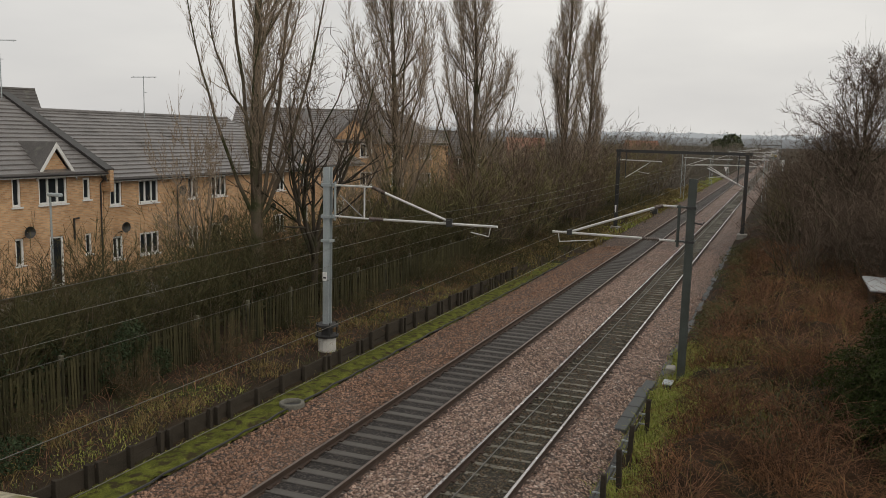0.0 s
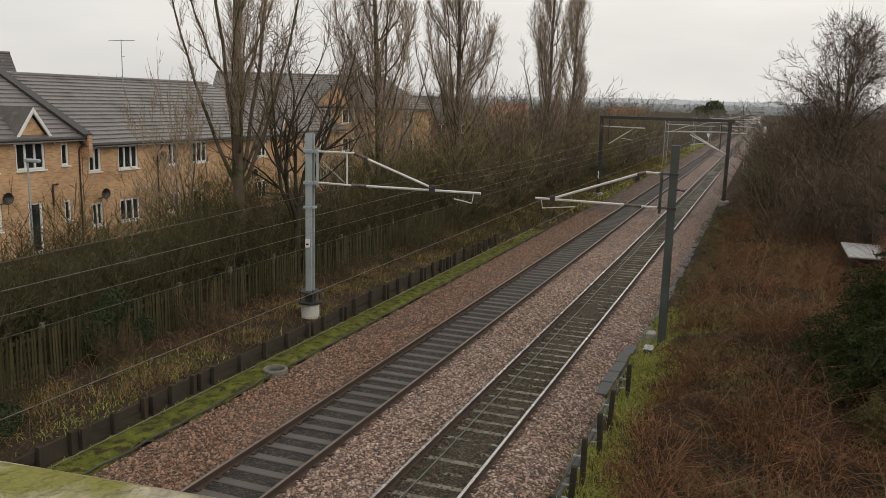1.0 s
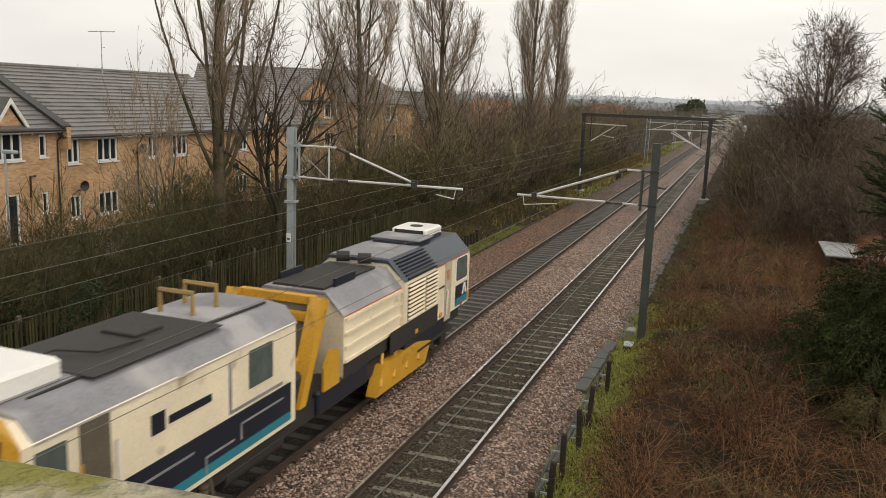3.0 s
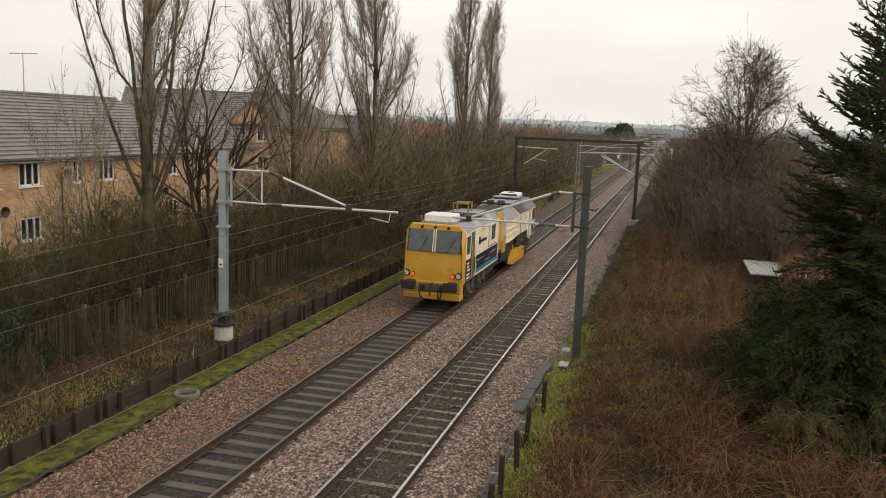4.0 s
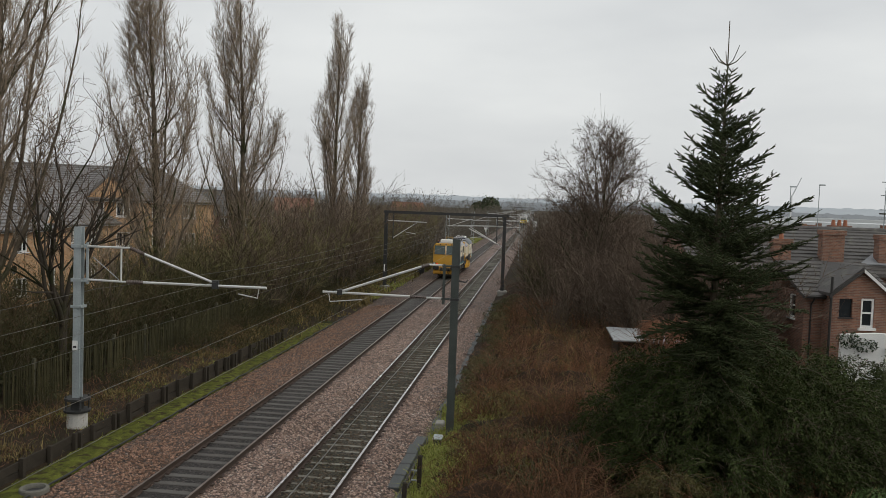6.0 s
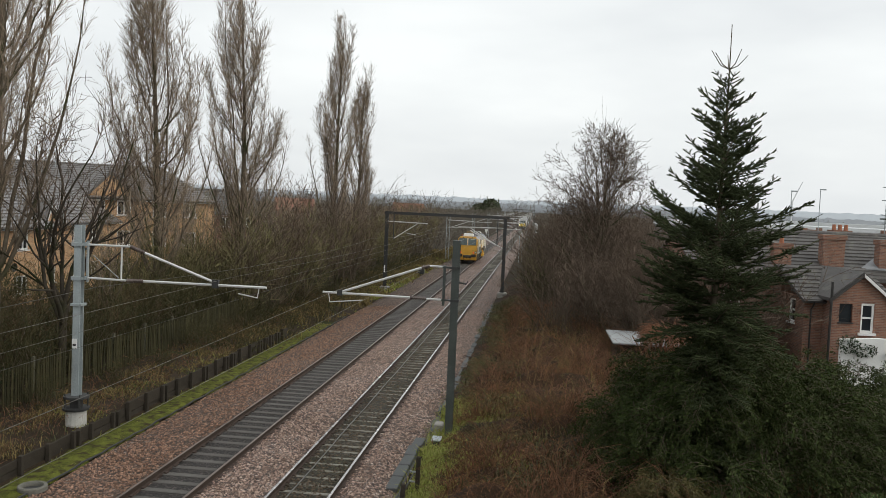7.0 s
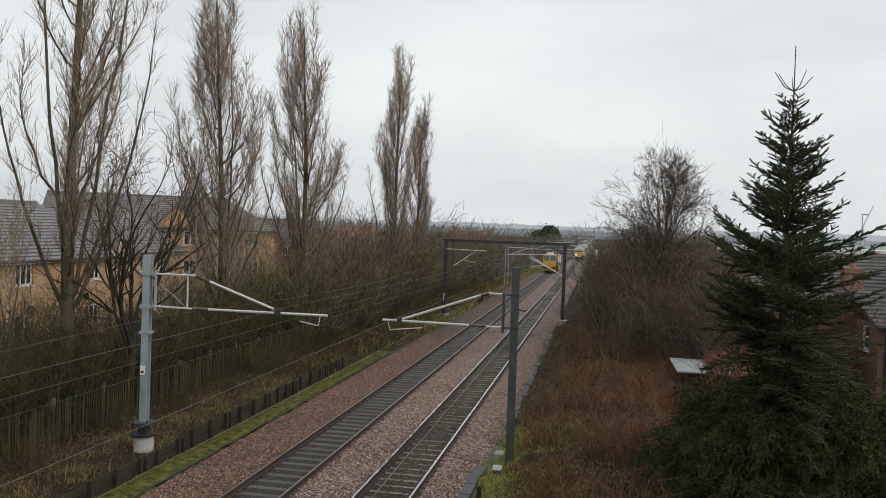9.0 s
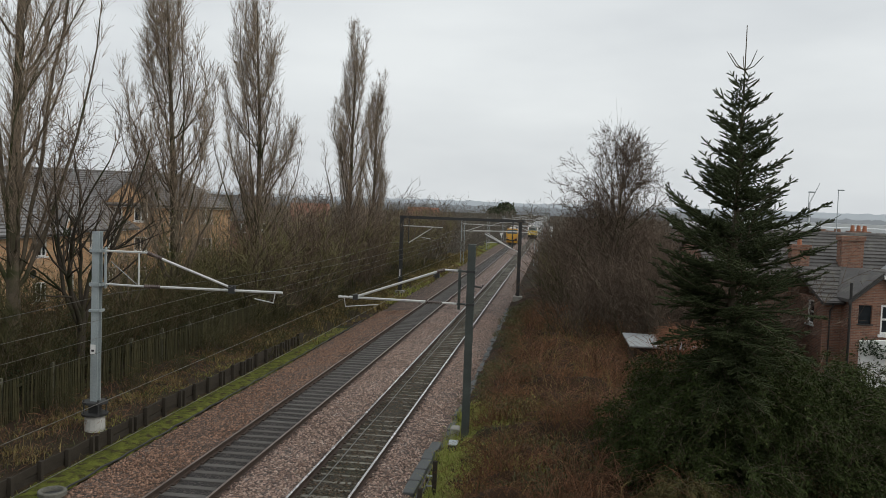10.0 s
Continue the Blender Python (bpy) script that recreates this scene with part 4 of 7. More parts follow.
def shrub_segs(seed, h, w, stems=22, lean=0.5):
    rng, segs = random.Random(seed), []
    for _ in range(stems):
        a, rad = rng.random() * math.tau, w * 0.4 * math.sqrt(rng.random())
        p = (rad * math.cos(a), rad * math.sin(a), -0.2)
        d = bend(rng, (math.cos(a) * lean * rng.random(), math.sin(a) * lean * rng.random(), 1), 0.15)
        ht = h * rng.uniform(0.55, 1.05)
        main = limb(rng, segs, p, d, ht, 0.026, 5, 0.13, 0.06, 0.35)
        for q, dd, r in main:
            for _ in range(4):
                tw = limb(rng, segs, q, bend(rng, side_way(rng, dd, rng.uniform(0.4, 1.0)), 0.1, 0.15), ht * rng.uniform(0.14, 0.3), 0.012, 2, 0.15, 0.08, 0.6)
                for q3, d3, r3 in tw:
                    for _ in range(2):
                        limb(rng, segs, q3, bend(rng, side_way(rng, d3, rng.uniform(0.4, 0.9)), 0.15, 0.1), rng.uniform(0.25, 0.65), 0.009, 1, 0.1, 0.1, 0.6)
    return segs


def tree(name, label, category, segs, m_trunk, m_twig, at, group="", limit=0.022):
    t = thing(name, label, category, group, at=at)
    thick, thin = split_segs(segs, limit)
    me = raw("trunk", *tubes(thick, 7), m_trunk)
    me.shade_smooth()
    part("trunk", me, m_trunk, t)
    part("crown", twig_mesh("crown", thin, m_twig), m_twig, t)
    return t


POPLAR_X = -20.0
POPLAR_STEMS = ((0.14, 36, 2.3, 0.93), (0.20, 215, 1.5, 0.90), (0.13, 20, 3.3, 0.62), (0.15, 225, 2.8, 0.55))
for sd, hh, sp, nl, br, yy, st in ((1, 24.0, 2.7, 30, 0.14, 28.4, POPLAR_STEMS), (2, 20.8, 2.25, 46, 0.09, 41.6, ((0.13, 36, 2.9, 0.50), (0.12, 212, 2.6, 0.55), (0.17, 60, 1.0, 0.92))),
                                   (3, 22.0, 2.45, 50, 0.10, 53.8, ((0.13, 200, 3.1, 0.55), (0.14, 30, 2.8, 0.50), (0.20, 210, 1.2, 0.9))),
                                   (4, 25.0, 2.05, 46, 0.13, 78.6, ((0.14, 200, 2.6, 0.5),)), (5, 22.2, 1.75, 40, 0.14, 91.0, ())):
    tree("poplar_tree", "tall leafless poplar with upswept grey-brown twigs", "tree", poplar_segs(sd, hh, sp, nl, br, st), M_BARK, M_TWIG, pose(POPLAR_X, yy, 0), "poplar row")
tree("bare_tree", "leafless open-crowned tree beside the poplars", "tree", open_segs(21, 11.4, 2.9, 6, 0.66, 0.17), M_BARK_DARK, M_TWIGDARK, pose(-18.0, 29.6, 0))
tree("bare_tree", "slender leafless sapling below the poplars", "tree", broad_segs(24, 9.6, 2.2, 2.6, 5, 0.42, 0.10, 0.16, 0.009, 0.8, 6), M_BARK, M_TWIG, pose(-21.0, 26.2, 0))
tree("bare_tree", "dark leafless round-headed tree on the bank", "tree", dome_segs(31, 12.9, 4.0, 0.6, 0.24, 50, 0.63), M_BARK, M_TWIGDARK, pose(3.4, 55.5, 0))
for sd, hh, rr, xx, yy in ((22, 8.5, 2.6, -19.5, 36), (23, 9.0, 2.8, -20.5, 47), (25, 9.5, 3.0, -19.0, 61), (26, 9.0, 3.0, -21.0, 68), (27, 9.8, 3.2, -19.5, 84), (28, 9.0, 3.2, -21, 99)):
    tree("bare_tree", "small leafless tree among the scrub", "tree", broad_segs(sd, hh, rr, 2.4, 4, 0.55, 0.10, 0.10, 0.012, 0.7, 6), M_BARK, M_TWIG, pose(xx, yy, 0), "small trees in the scrub")

SHRUBS = []
for k, (h, w, st, m, lab) in enumerate(((4.2, 3.6, 24, M_HEDGE, "tangled leafless olive-brown shrub behind the fence"), (3.4, 3.2, 22, M_HEDGE, "leafless olive-brown shrub in the hedge"),
                                        (3.8, 3.4, 22, M_SHRUBRED, "leafless reddish-brown twiggy shrub in the hedge"), (5.0, 3.6, 22, M_TWIGDARK, "dark leafless shrub in the thicket"), (4.2, 3.6, 24, M_SHRUB, "pale brown leafless shrub in the thicket"))):
    sg = np.array(shrub_segs(40 + k, h, w, st))
    thick = sg[:, 6] > 0.0125
    SHRUBS.append((raw("branches", *tubes(sg[thick], 3), M_BARK), twig_mesh("twigs", sg[~thick & (np.random.default_rng(k).random(len(sg)) < 0.8)], m, 0.0145, 0.95), m, lab))


def shrub(kind, x, y, s, group, zs=1.0):
    me, tw, m, lab = SHRUBS[kind]
    ob = thing("shrub", lab, "shrub", group)
    part("stem", me, M_BARK, ob)["kind"] = "stuff"
    part("twig", tw, m, ob)
    z = float(ground_z(x, y))
    ob.matrix_basis = pose(x, y, z, 0, 0, (x * 77 + y * 131) % 360) @ Matrix.Diagonal((s, s, s * zs, 1))
    return ob


rs = random.Random(17)
for k in range(44):  # behind the pale fence
    y = 9.5 + k * 1.3
    shrub(rs.choice((0, 0, 1, 1, 2)), -18.3 - rs.random() * 1.6, y, rs.uniform(0.65, 0.95), "hedge behind the fence")
for k in range(34):
    shrub(rs.choice((0, 2, 4, 4)), -21.5 - rs.random() * 4.6, 11 + k * 1.65, rs.uniform(0.55, 0.8) if k < 10 else rs.uniform(0.75, 1.0), "hedge behind the fence")
for k in range(14):  # low growth before the fence
    shrub(rs.choice((0, 1, 2)), -16.3 + rs.random() * 0.8, 9 + k * 3.9 + rs.random(), rs.uniform(0.25, 0.4), "low scrub before the fence")
for k in range(44):  # further along the line
    y = 42 + k * 2.3
    shrub(rs.choice((4, 4, 4, 3, 2)), -17.4 - rs.random() * 4.5, y, rs.uniform(1.05, 1.65), "thicket along the line")
for k in range(30):  # right bank
    y = 45 + k * 1.7
    shrub(rs.choice((3, 4, 3)), 1.0 + rs.random() * 6.6, y, rs.uniform(0.8, 1.2), "thicket on the bank")
for k in range(16):
    y = 60 + k * 3.4
    shrub(rs.choice((3, 4, 0)), 0.3 + rs.random() * 2.0, y, rs.uniform(0.7, 1.05), "thicket on the bank")

for k in range(10):  # between the fir and the gardens
    shrub(3, 5.6 + k * 0.45, 40.6 + 1.6 * rs.random(), rs.uniform(0.85, 1.15), "thicket on the bank")
for k in range(24):
    y = 56 + k * 1.8
    shrub(3, 2.2 + rs.random() * 9, y, rs.uniform(1.0, 1.5), "thicket on the bank")


def blades(n, xy, height, width, lean, material, name, label, category, zoff=0.0, droop=0.5):
    """Grass: bent tapering blades, each of one quad and a tip."""
    x, y = xy
    n = len(x)
    z = ground_z(x, y) + zoff
    a, b = RNG.random(n) * math.tau, RNG.random(n) * math.tau
    h = height * (0.5 + RNG.random(n))
    l = lean * RNG.random(n) * h
    p0 = np.stack([x, y, z - 0.05], -1)
    way = np.stack([np.cos(a), np.sin(a), np.zeros(n)], -1)
    side = np.stack([np.cos(b), np.sin(b), np.zeros(n)], -1) * width
    up = np.array([0, 0, 1.0])
    p1 = p0 + way * (l * 0.35)[:, None] + up * (h * 0.65)[:, None]
    p2 = p0 + way * l[:, None] + up * (h * (1 - droop * (RNG.random(n) * lean).clip(0, 1)))[:, None]
    v = np.stack([p0 - side, p0 + side, p1 + side * 0.8, p1 - side * 0.8, p2], 1).reshape(-1, 3)
    k = 5 * np.arange(n)[:, None]
    f = np.concatenate([k + [0, 1, 2], k + [0, 2, 3], k + [3, 2, 4]], 0)
    tagged(part(name, raw(name, v, f, material), material), label, category, kind="stuff")


def scatter(n, x0, x1, y0, y1, clump=0.0, pw=1.0):
    if clump:
        m = max(3, n // 60)
        cx, cy = x0 + (x1 - x0) * RNG.random(m), y0 + (y1 - y0) * RNG.random(m) ** pw
        i = RNG.integers(0, m, n)
        return cx[i] + RNG.normal(0, clump, n), cy[i] + RNG.normal(0, clump, n)
    return x0 + (x1 - x0) * RNG.random(n), y0 + (y1 - y0) * RNG.random(n) ** pw


blades(0, scatter(22000, -13.36, -12.5, 8, 50, 0, 1.5), 0.10, 0.011, 1.0, M_GRASS, "verge_grass", "short green grass on the mossy verge", "grass")
blades(0, scatter(4500, -13.4, -12.3, 8, 50, 0.10, 1.4), 0.09, 0.011, 1.6, M_DEADGRASS, "verge_straw", "dead straw among the moss of the verge", "grass")
blades(0, scatter(3000, -12.75, -12.15, 8, 60, 0.12, 1.4), 0.12, 0.010, 1.2, M_DEADGRASS, "verge_straw", "sparse straw-coloured grass at the ballast edge", "grass")
blades(0, scatter(3500, -12.9, -12.1, 8, 70, 0.10, 1.4), 0.08, 0.011, 1.2, M_GRASS, "verge_grass", "tufts of moss creeping into the ballast", "grass")
blades(0, scatter(9000, -16.2, -14.1, 8, 62, 0.24, 1.3), 0.27, 0.009, 1.9, M_DEADGRASS, "dead_grass", "straw-coloured dead grass tufts on the bank", "grass")
blades(0, scatter(3800, -15.2, -13.65, 8, 62, 0.30, 1.3), 0.13, 0.012, 1.2, M_GRASS, "bank_grass", "patches of short green grass on the bank", "grass")
blades(0, scatter(3500, -17.0, -13.7, 8, 62, 0.0, 1.3), 0.2, 0.014, 1.3, M_BRAMBLELEAF, "bank_weeds", "low dull weeds on the bank", "weeds")
blades(0, scatter(19000, -3.0, -1.8, 9, 32, 0.22, 1.0), 0.36, 0.010, 1.2, M_GRASS, "bank_grass", "bright green rank grass at the bank foot", "grass")
blades(0, scatter(4500, -1.9, -0.2, 22, 31, 0.35, 1.0), 0.42, 0.014, 1.2, M_GRASS, "bank_grass", "bright green grass patch on the bank", "grass")
blades(0, scatter(5000, -13.6, -12.3, 64, 190, 0.5, 1.1), 0.35, 0.03, 1.2, M_GRASS, "far_verge_grass", "yellow-green grass verge along the line", "grass")
blades(0, scatter(9000, -14.5, -12.6, 60, 150, 0.5, 1.2), 0.45, 0.03, 1.1, M_DEADGRASS, "far_dead_grass", "pale dead grass along the line", "grass")

# right bank: a rough mat of dead bramble and bracken
# litter coloured extra dark so the hollows under the canes look shaded
M_BANKSOIL = mat("bramble_litter", (0.042, 0.023, 0.013), 0.6, 1.2, 25, 0.95, 0.9, patch=((0.02, 0.017, 0.009), 0.7, 0.5))


def mound(x, y):
    return (0.32 * np.clip((x + 2.7) / 1.5, 0, 1) * (1.0 + 0.9 * np.sin(0.8 * x + 0.5 * y) * np.sin(0.35 * y - 0.6 * x) + 0.6 * np.sin(1.9 * x + 1.3 * y) * np.sin(1.5 * y - 1.1 * x)))


def bank_mat():
    xs, ys = np.arange(-3.0, 14, 0.3), np.arange(2, 80, 0.35)
    gx, gy = np.meshgrid(xs, ys)
    gz = ground_z(gx, gy) + mound(gx, gy) + 0.03 + 0.10 * RNG.random(gx.shape)
    gz[:, 0] -= 0.4
    n, k = len(ys), len(xs)
    i = (np.arange(n - 1)[:, None] * k + np.arange(k - 1)).ravel()
    me = raw("bank_litter", np.stack([gx, gy, gz], -1).reshape(-1, 3), np.stack([i, i + 1, i + k + 1, i + k], -1), M_BANKSOIL)
    tagged(part("bank_litter", me, M_BANKSOIL), "matted brown bramble litter on the bank", "bank", kind="structure")


bank_mat()


def canes(n, x0, x1, y0, y1, size, r, material, name, label, pw=1.3, rise=0.5, tuft=0.0):
    """Arching canes; with tuft they spring from tussocks of that radius and fall outward."""
    x, y = scatter(n, x0, x1, y0, y1, 0, pw)
    n = len(x)
    a = RNG.random(n) * math.tau
    l = size * (0.4 + RNG.random(n))
    lift = np.zeros(n)
    if tuft:
        m = max(4, n // 55)
        i = RNG.integers(0, m, n)
        off = tuft * np.sqrt(RNG.random(n))
        big = 0.6 + 0.9 * RNG.random(m)[i]
        x, y = x[:m][i] + off * np.cos(a), y[:m][i] + off * np.sin(a)
        l, lift = l * big, 0.35 * big * size * (1 - (off / tuft) ** 2)
        a = a + RNG.normal(0, 0.6, n) + 0.8 * RNG.normal(0, 1, m)[i]
    z = ground_z(x, y) + np.where(x > -3.0, mound(x, y), 0) + lift
    h = rise * l * (0.4 + 0.9 * RNG.random(n))
    way = np.stack([np.cos(a), np.sin(a), np.zeros(n)], -1)
    p = [np.stack([x, y, z], -1) + way * (l * u)[:, None] + np.array([0, 0, 1.0]) * (h * v)[:, None] + RNG.normal(0, 0.03, (n, 3))
         for u, v in ((0, -0.1), (0.22, 0.7), (0.55, 1.0), (1.0, 0.55))]
    segs = [np.concatenate([p[i], p[i + 1], np.full((n, 1), r * (1 - 0.22 * i)), np.full((n, 1), r * (0.78 - 0.22 * i))], 1) for i in range(3)]
    tagged(part(name, raw(name, *tubes(np.concatenate(segs), 3), material), material), label, "brambles", kind="stuff")


canes(15000, -2.3, 8, 9, 60, 0.62, 0.0065, M_BRACKEN, "dead_bracken", "tussocks of red-brown dead bracken on the bank", 1.3, 0.6, 0.38)
canes(6000, -2.4, 8, 9, 60, 0.5, 0.006, M_BRAMBLE, "dead_bracken", "flattened brown bracken between the tussocks", 1.3, 0.35)
canes(5500, -1.8, 7, 9, 50, 1.2, 0.0065, M_BRAMBLE, "bramble_canes", "arching brown bramble canes", 1.3, 0.5, 0.5)
canes(7000, -2.35, 5.5, 8.5, 22, 0.42, 0.0055, M_BRACKEN, "dead_bracken", "thick mat of brown dead stalks nearest the bridge", 1.0, 0.45)
blades(0, scatter(9000, -2.3, 6.0, 8.5, 26, 0.3, 1.0), 0.26, 0.010, 2.2, M_BRACKEN, "dead_fronds", "matted russet fronds on the bank", "bracken", 0.3)
canes(900, 2.0, 7.5, 32.5, 37.0, 0.9, 0.008, M_BRAMBLE, "bramble_canes", "brown brambles heaped against the shed", 1.0, 0.8, 0.5)
canes(420, -1.5, 6, 12, 45, 1.3, 0.009, M_DEADGRASS, "pale_canes", "pale straw-coloured dead canes", 1.2, 0.6)
canes(1800, -16.8, -13.9, 9, 62, 0.7, 0.007, M_BRAMBLE, "bramble_canes", "low brown brambles on the left bank", 1.3, 0.5)
canes(5200, -17.5, -13.3, 38, 120, 0.9, 0.012, M_HEDGE, "bramble_canes", "brown brambles between the thicket and the line", 1.2, 0.6)
blades(0, scatter(7000, -17.0, -12.9, 40, 130, 0.45, 1.1), 0.42, 0.022, 1.2, M_DEADGRASS, "dead_grass", "rough dead grass beside the thicket", "grass")
blades(0, scatter(6000, -2.2, 4.0, 24, 58, 0.30, 1.2), 0.30, 0.02, 1.3, M_BRAMBLELEAF, "bank_weeds", "scattered green weeds among the dead bracken", "weeds", 0.2)
canes(500, -1.5, 4.5, 24, 52, 0.8, 0.009, M_DEADGRASS, "pale_canes", "pale dead stalks among the bracken", 1.2, 1.1)



def brush_heap(x, y, z, w, h, n, seed):
    """Cut brushwood hanging over a low stack from its top."""
    rng, segs = random.Random(seed), []
    for _ in range(n):
        a, u = rng.random() * math.tau, rng.random() ** 0.6
        p = Vector((x + 0.25 * w * u * math.cos(a), y + 0.25 * w * u * math.sin(a), z + h * (0.6 + 0.4 * rng.random())))
        d = bend(rng, (math.cos(a), math.sin(a), 0.25), 0.35)
        limb(rng, segs, p, d, w * rng.uniform(0.4, 0.8), 0.010, 5, 0.12, -0.34, 0.5)
    for _ in range(n // 30):
        limb(rng, segs, (x + rng.uniform(-.3, .3), y + rng.uniform(-.3, .3), float(ground_z(x, y)) - 0.1), bend(rng, (0, 0, 1), 0.2), z + h * 0.9, 0.03, 4, 0.06, 0.0, 0.7)
    tagged(part("brush_heap", raw("brush_heap", *tubes(np.array(segs), 3), M_BRUSH), M_BRUSH), "heap of red-brown cut brushwood beside the shed", "brushwood", kind="stuff")


M_BRUSH = mat("cut_brushwood", (0.30, 0.155, 0.095), 0.4, 1.0, 20, 0.85, 0.0, rand=0.7, tint=(0.10, 0.05, 0.03))
brush_heap(5.45, 35.0, 1.75, 1.5, 0.85, 1000, 91)
blades(0, scatter(2500, -1.5, 4.0, 10, 30, 0.4, 1.0), 0.4, 0.02, 1.4, M_BRAMBLELEAF, "ivy_cover", "scattered green weeds among the brambles", "weeds", 0.25)


def leaf_cloud(n, lumps, size, flat=0.5, seed=1):
    """Leaves over the skin of several lumps: (x, y, z, rx, ry, rz)."""
    rng = np.random.default_rng(seed)
    w = np.array([l[3] * l[4] + l[4] * l[5] + l[3] * l[5] for l in lumps])
    i = rng.choice(len(lumps), n, p=w / w.sum())
    L = np.array(lumps)[i]
    d = rng.normal(0, 1, (n, 3))
    d /= np.linalg.norm(d, axis=1, keepdims=True)
    rad = 1 - 0.45 * rng.random(n) ** 2 + 0.10 * rng.normal(0, 1, n) * (rng.random(n) < 0.3)
    c = L[:, :3] + d * L[:, 3:] * rad[:, None]
    a = rng.normal(0, 1, (n, 3)) + np.array([0, 0, -0.3])
    a /= np.linalg.norm(a, axis=1, keepdims=True)
    b = np.cross(a, d + rng.normal(0, flat, (n, 3)))
    b /= np.linalg.norm(b, axis=1, keepdims=True) + 1e-9
    s = size * (0.6 + 0.8 * rng.random((n, 1)))
    v = np.stack([c - a * s, c + b * s * 0.4, c + a * s, c - b * s * 0.4], 1).reshape(-1, 3)
    f = np.arange(4)[None] + 4 * np.arange(n)[:, None]
    return v, f


def leafy(name, label, n, lumps, size, material, seed):
    t = thing(name, label, "shrub")
    part("foliage", raw("foliage", *leaf_cloud(n, lumps, size, 0.5, seed), material), material, t)
    rng, segs = random.Random(seed), []
    for x, y, z, rx, ry, rz in lumps:
        for _ in range(4):
            limb(rng, segs, (x + rng.uniform(-.3, .3), y + rng.uniform(-.3, .3), float(ground_z(x, y)) - 0.2),
                 bend(rng, (0, 0, 1), 0.25), max(0.6, z + rz * 0.6), 0.035, 4, 0.12, 0.05)
    part("stem", raw("stem", *tubes(segs, 5), M_BARK), M_BARK, t)["kind"] = "stuff"


def drooping(name, label, boughs, lumps, size, material, seed, per=22, sag=-0.17):
    """An evergreen of arching boughs that hang at their ends, each with small leaves along it."""
    t = thing(name, label, "shrub")
    rng, segs, nodes = random.Random(seed), [], []
    vol = [l[3] * l[4] * l[5] for l in lumps]
    for _ in range(boughs):
        x, y, z, rx, ry, rz = rng.choices(lumps, vol)[0]
        a, up = rng.random() * math.tau, rng.uniform(-0.2, 0.95)
        p = Vector((x, y, z)) + Vector((rx * math.cos(a), ry * math.sin(a), 0)) * rng.uniform(0.05, 0.55) + Vector((0, 0, rz * rng.uniform(-0.5, 0.75)))
        d = bend(rng, (math.cos(a), math.sin(a), up), 0.15)
        length = max(rx, rz) * rng.uniform(0.45, 0.85)
        for q, dd, r in limb(rng, segs, p, d, length, 0.012, 7, 0.06, sag, 0.3)[1:]:
            nodes.append((*q, *dd))
            w = bend(rng, side_way(rng, dd, rng.uniform(0.5, 0.9)), 0.1, -0.2)
            q2, d2, r2 = limb(rng, segs, q, w, length * rng.uniform(0.12, 0.30), 0.006, 1, 0.06, -0.2, 0.6)[0]
            nodes.append((*q2, *d2))
    for x, y, z, rx, ry, rz in lumps:
        for _ in range(3):
            limb(rng, segs, (x + rng.uniform(-.2, .2), y + rng.uniform(-.2, .2), float(ground_z(x, y)) - 0.2), bend(rng, (0, 0, 1), 0.2), max(0.6, z + rz * 0.6), 0.04, 4, 0.12, 0.05)
    part("branch", raw("branch", *tubes(segs, 3), M_BARK), M_BARK, t)["kind"] = "stuff"
    g = np.random.default_rng(seed)
    nd = np.repeat(np.array(nodes), per, 0)
    n = len(nd)
    d = nd[:, 3:] + g.normal(0, 0.55, (n, 3)) + np.array([0, 0, -0.25])
    d /= np.linalg.norm(d, axis=1, keepdims=True)
    c = nd[:, :3] + g.normal(0, 0.055, (n, 3))
    b = np.cross(d, g.normal(0, 1, (n, 3)))
    b /= np.linalg.norm(b, axis=1, keepdims=True) + 1e-9
    sz = size * (0.6 + 0.8 * g.random((n, 1)))
    v = np.stack([c - d * sz, c + b * sz * 0.32, c + d * sz, c - b * sz * 0.32], 1).reshape(-1, 3)
    part("foliage", raw("foliage", v, np.arange(4 * n).reshape(-1, 4), material), material, t)


ivy_rng = random.Random(77)
leafy("ivy_cover", "dull green ivy and bramble leaves over the bank", 26000,
      [(ivy_rng.uniform(-2.6, 4.0), ivy_rng.uniform(29, 64), 0.42, ivy_rng.uniform(0.25, 0.9), ivy_rng.uniform(0.3, 1.0), ivy_rng.uniform(0.15, 0.42)) for _ in range(90)] + [(ivy_rng.uniform(-2.7, -0.2), ivy_rng.uniform(34, 66), 0.35, ivy_rng.uniform(0.3, 0.8), ivy_rng.uniform(0.4, 1.1), ivy_rng.uniform(0.2, 0.4)) for _ in range(50)], 0.055, M_BRAMBLELEAF, 59)
drooping("evergreen_bush", "dark green drooping evergreen bush at the fir's foot", 1250,
         [(2.4, 20.8, 1.9, 1.0, 1.1, 1.0), (3.4, 19.8, 1.7, 1.2, 1.1, 1.5), (1.9, 21.8, 1.5, 0.9, 0.8, 0.6), (3.3, 22.0, 2.3, 1.1, 1.0, 1.0),
          (4.4, 18.6, 1.2, 1.1, 0.9, 1.1), (4.2, 19.8, 2.9, 1.3, 1.2, 1.2), (3.0, 20.4, 2.6, 0.8, 0.8, 0.7), (5.2, 20.3, 2.7, 0.9, 0.8, 0.9), (4.7, 20.6, 3.6, 1.4, 1.2, 1.2), (3.3, 21.4, 3.0, 1.1, 1.0, 0.9)], 0.040, M_LAUREL, 51, 9)
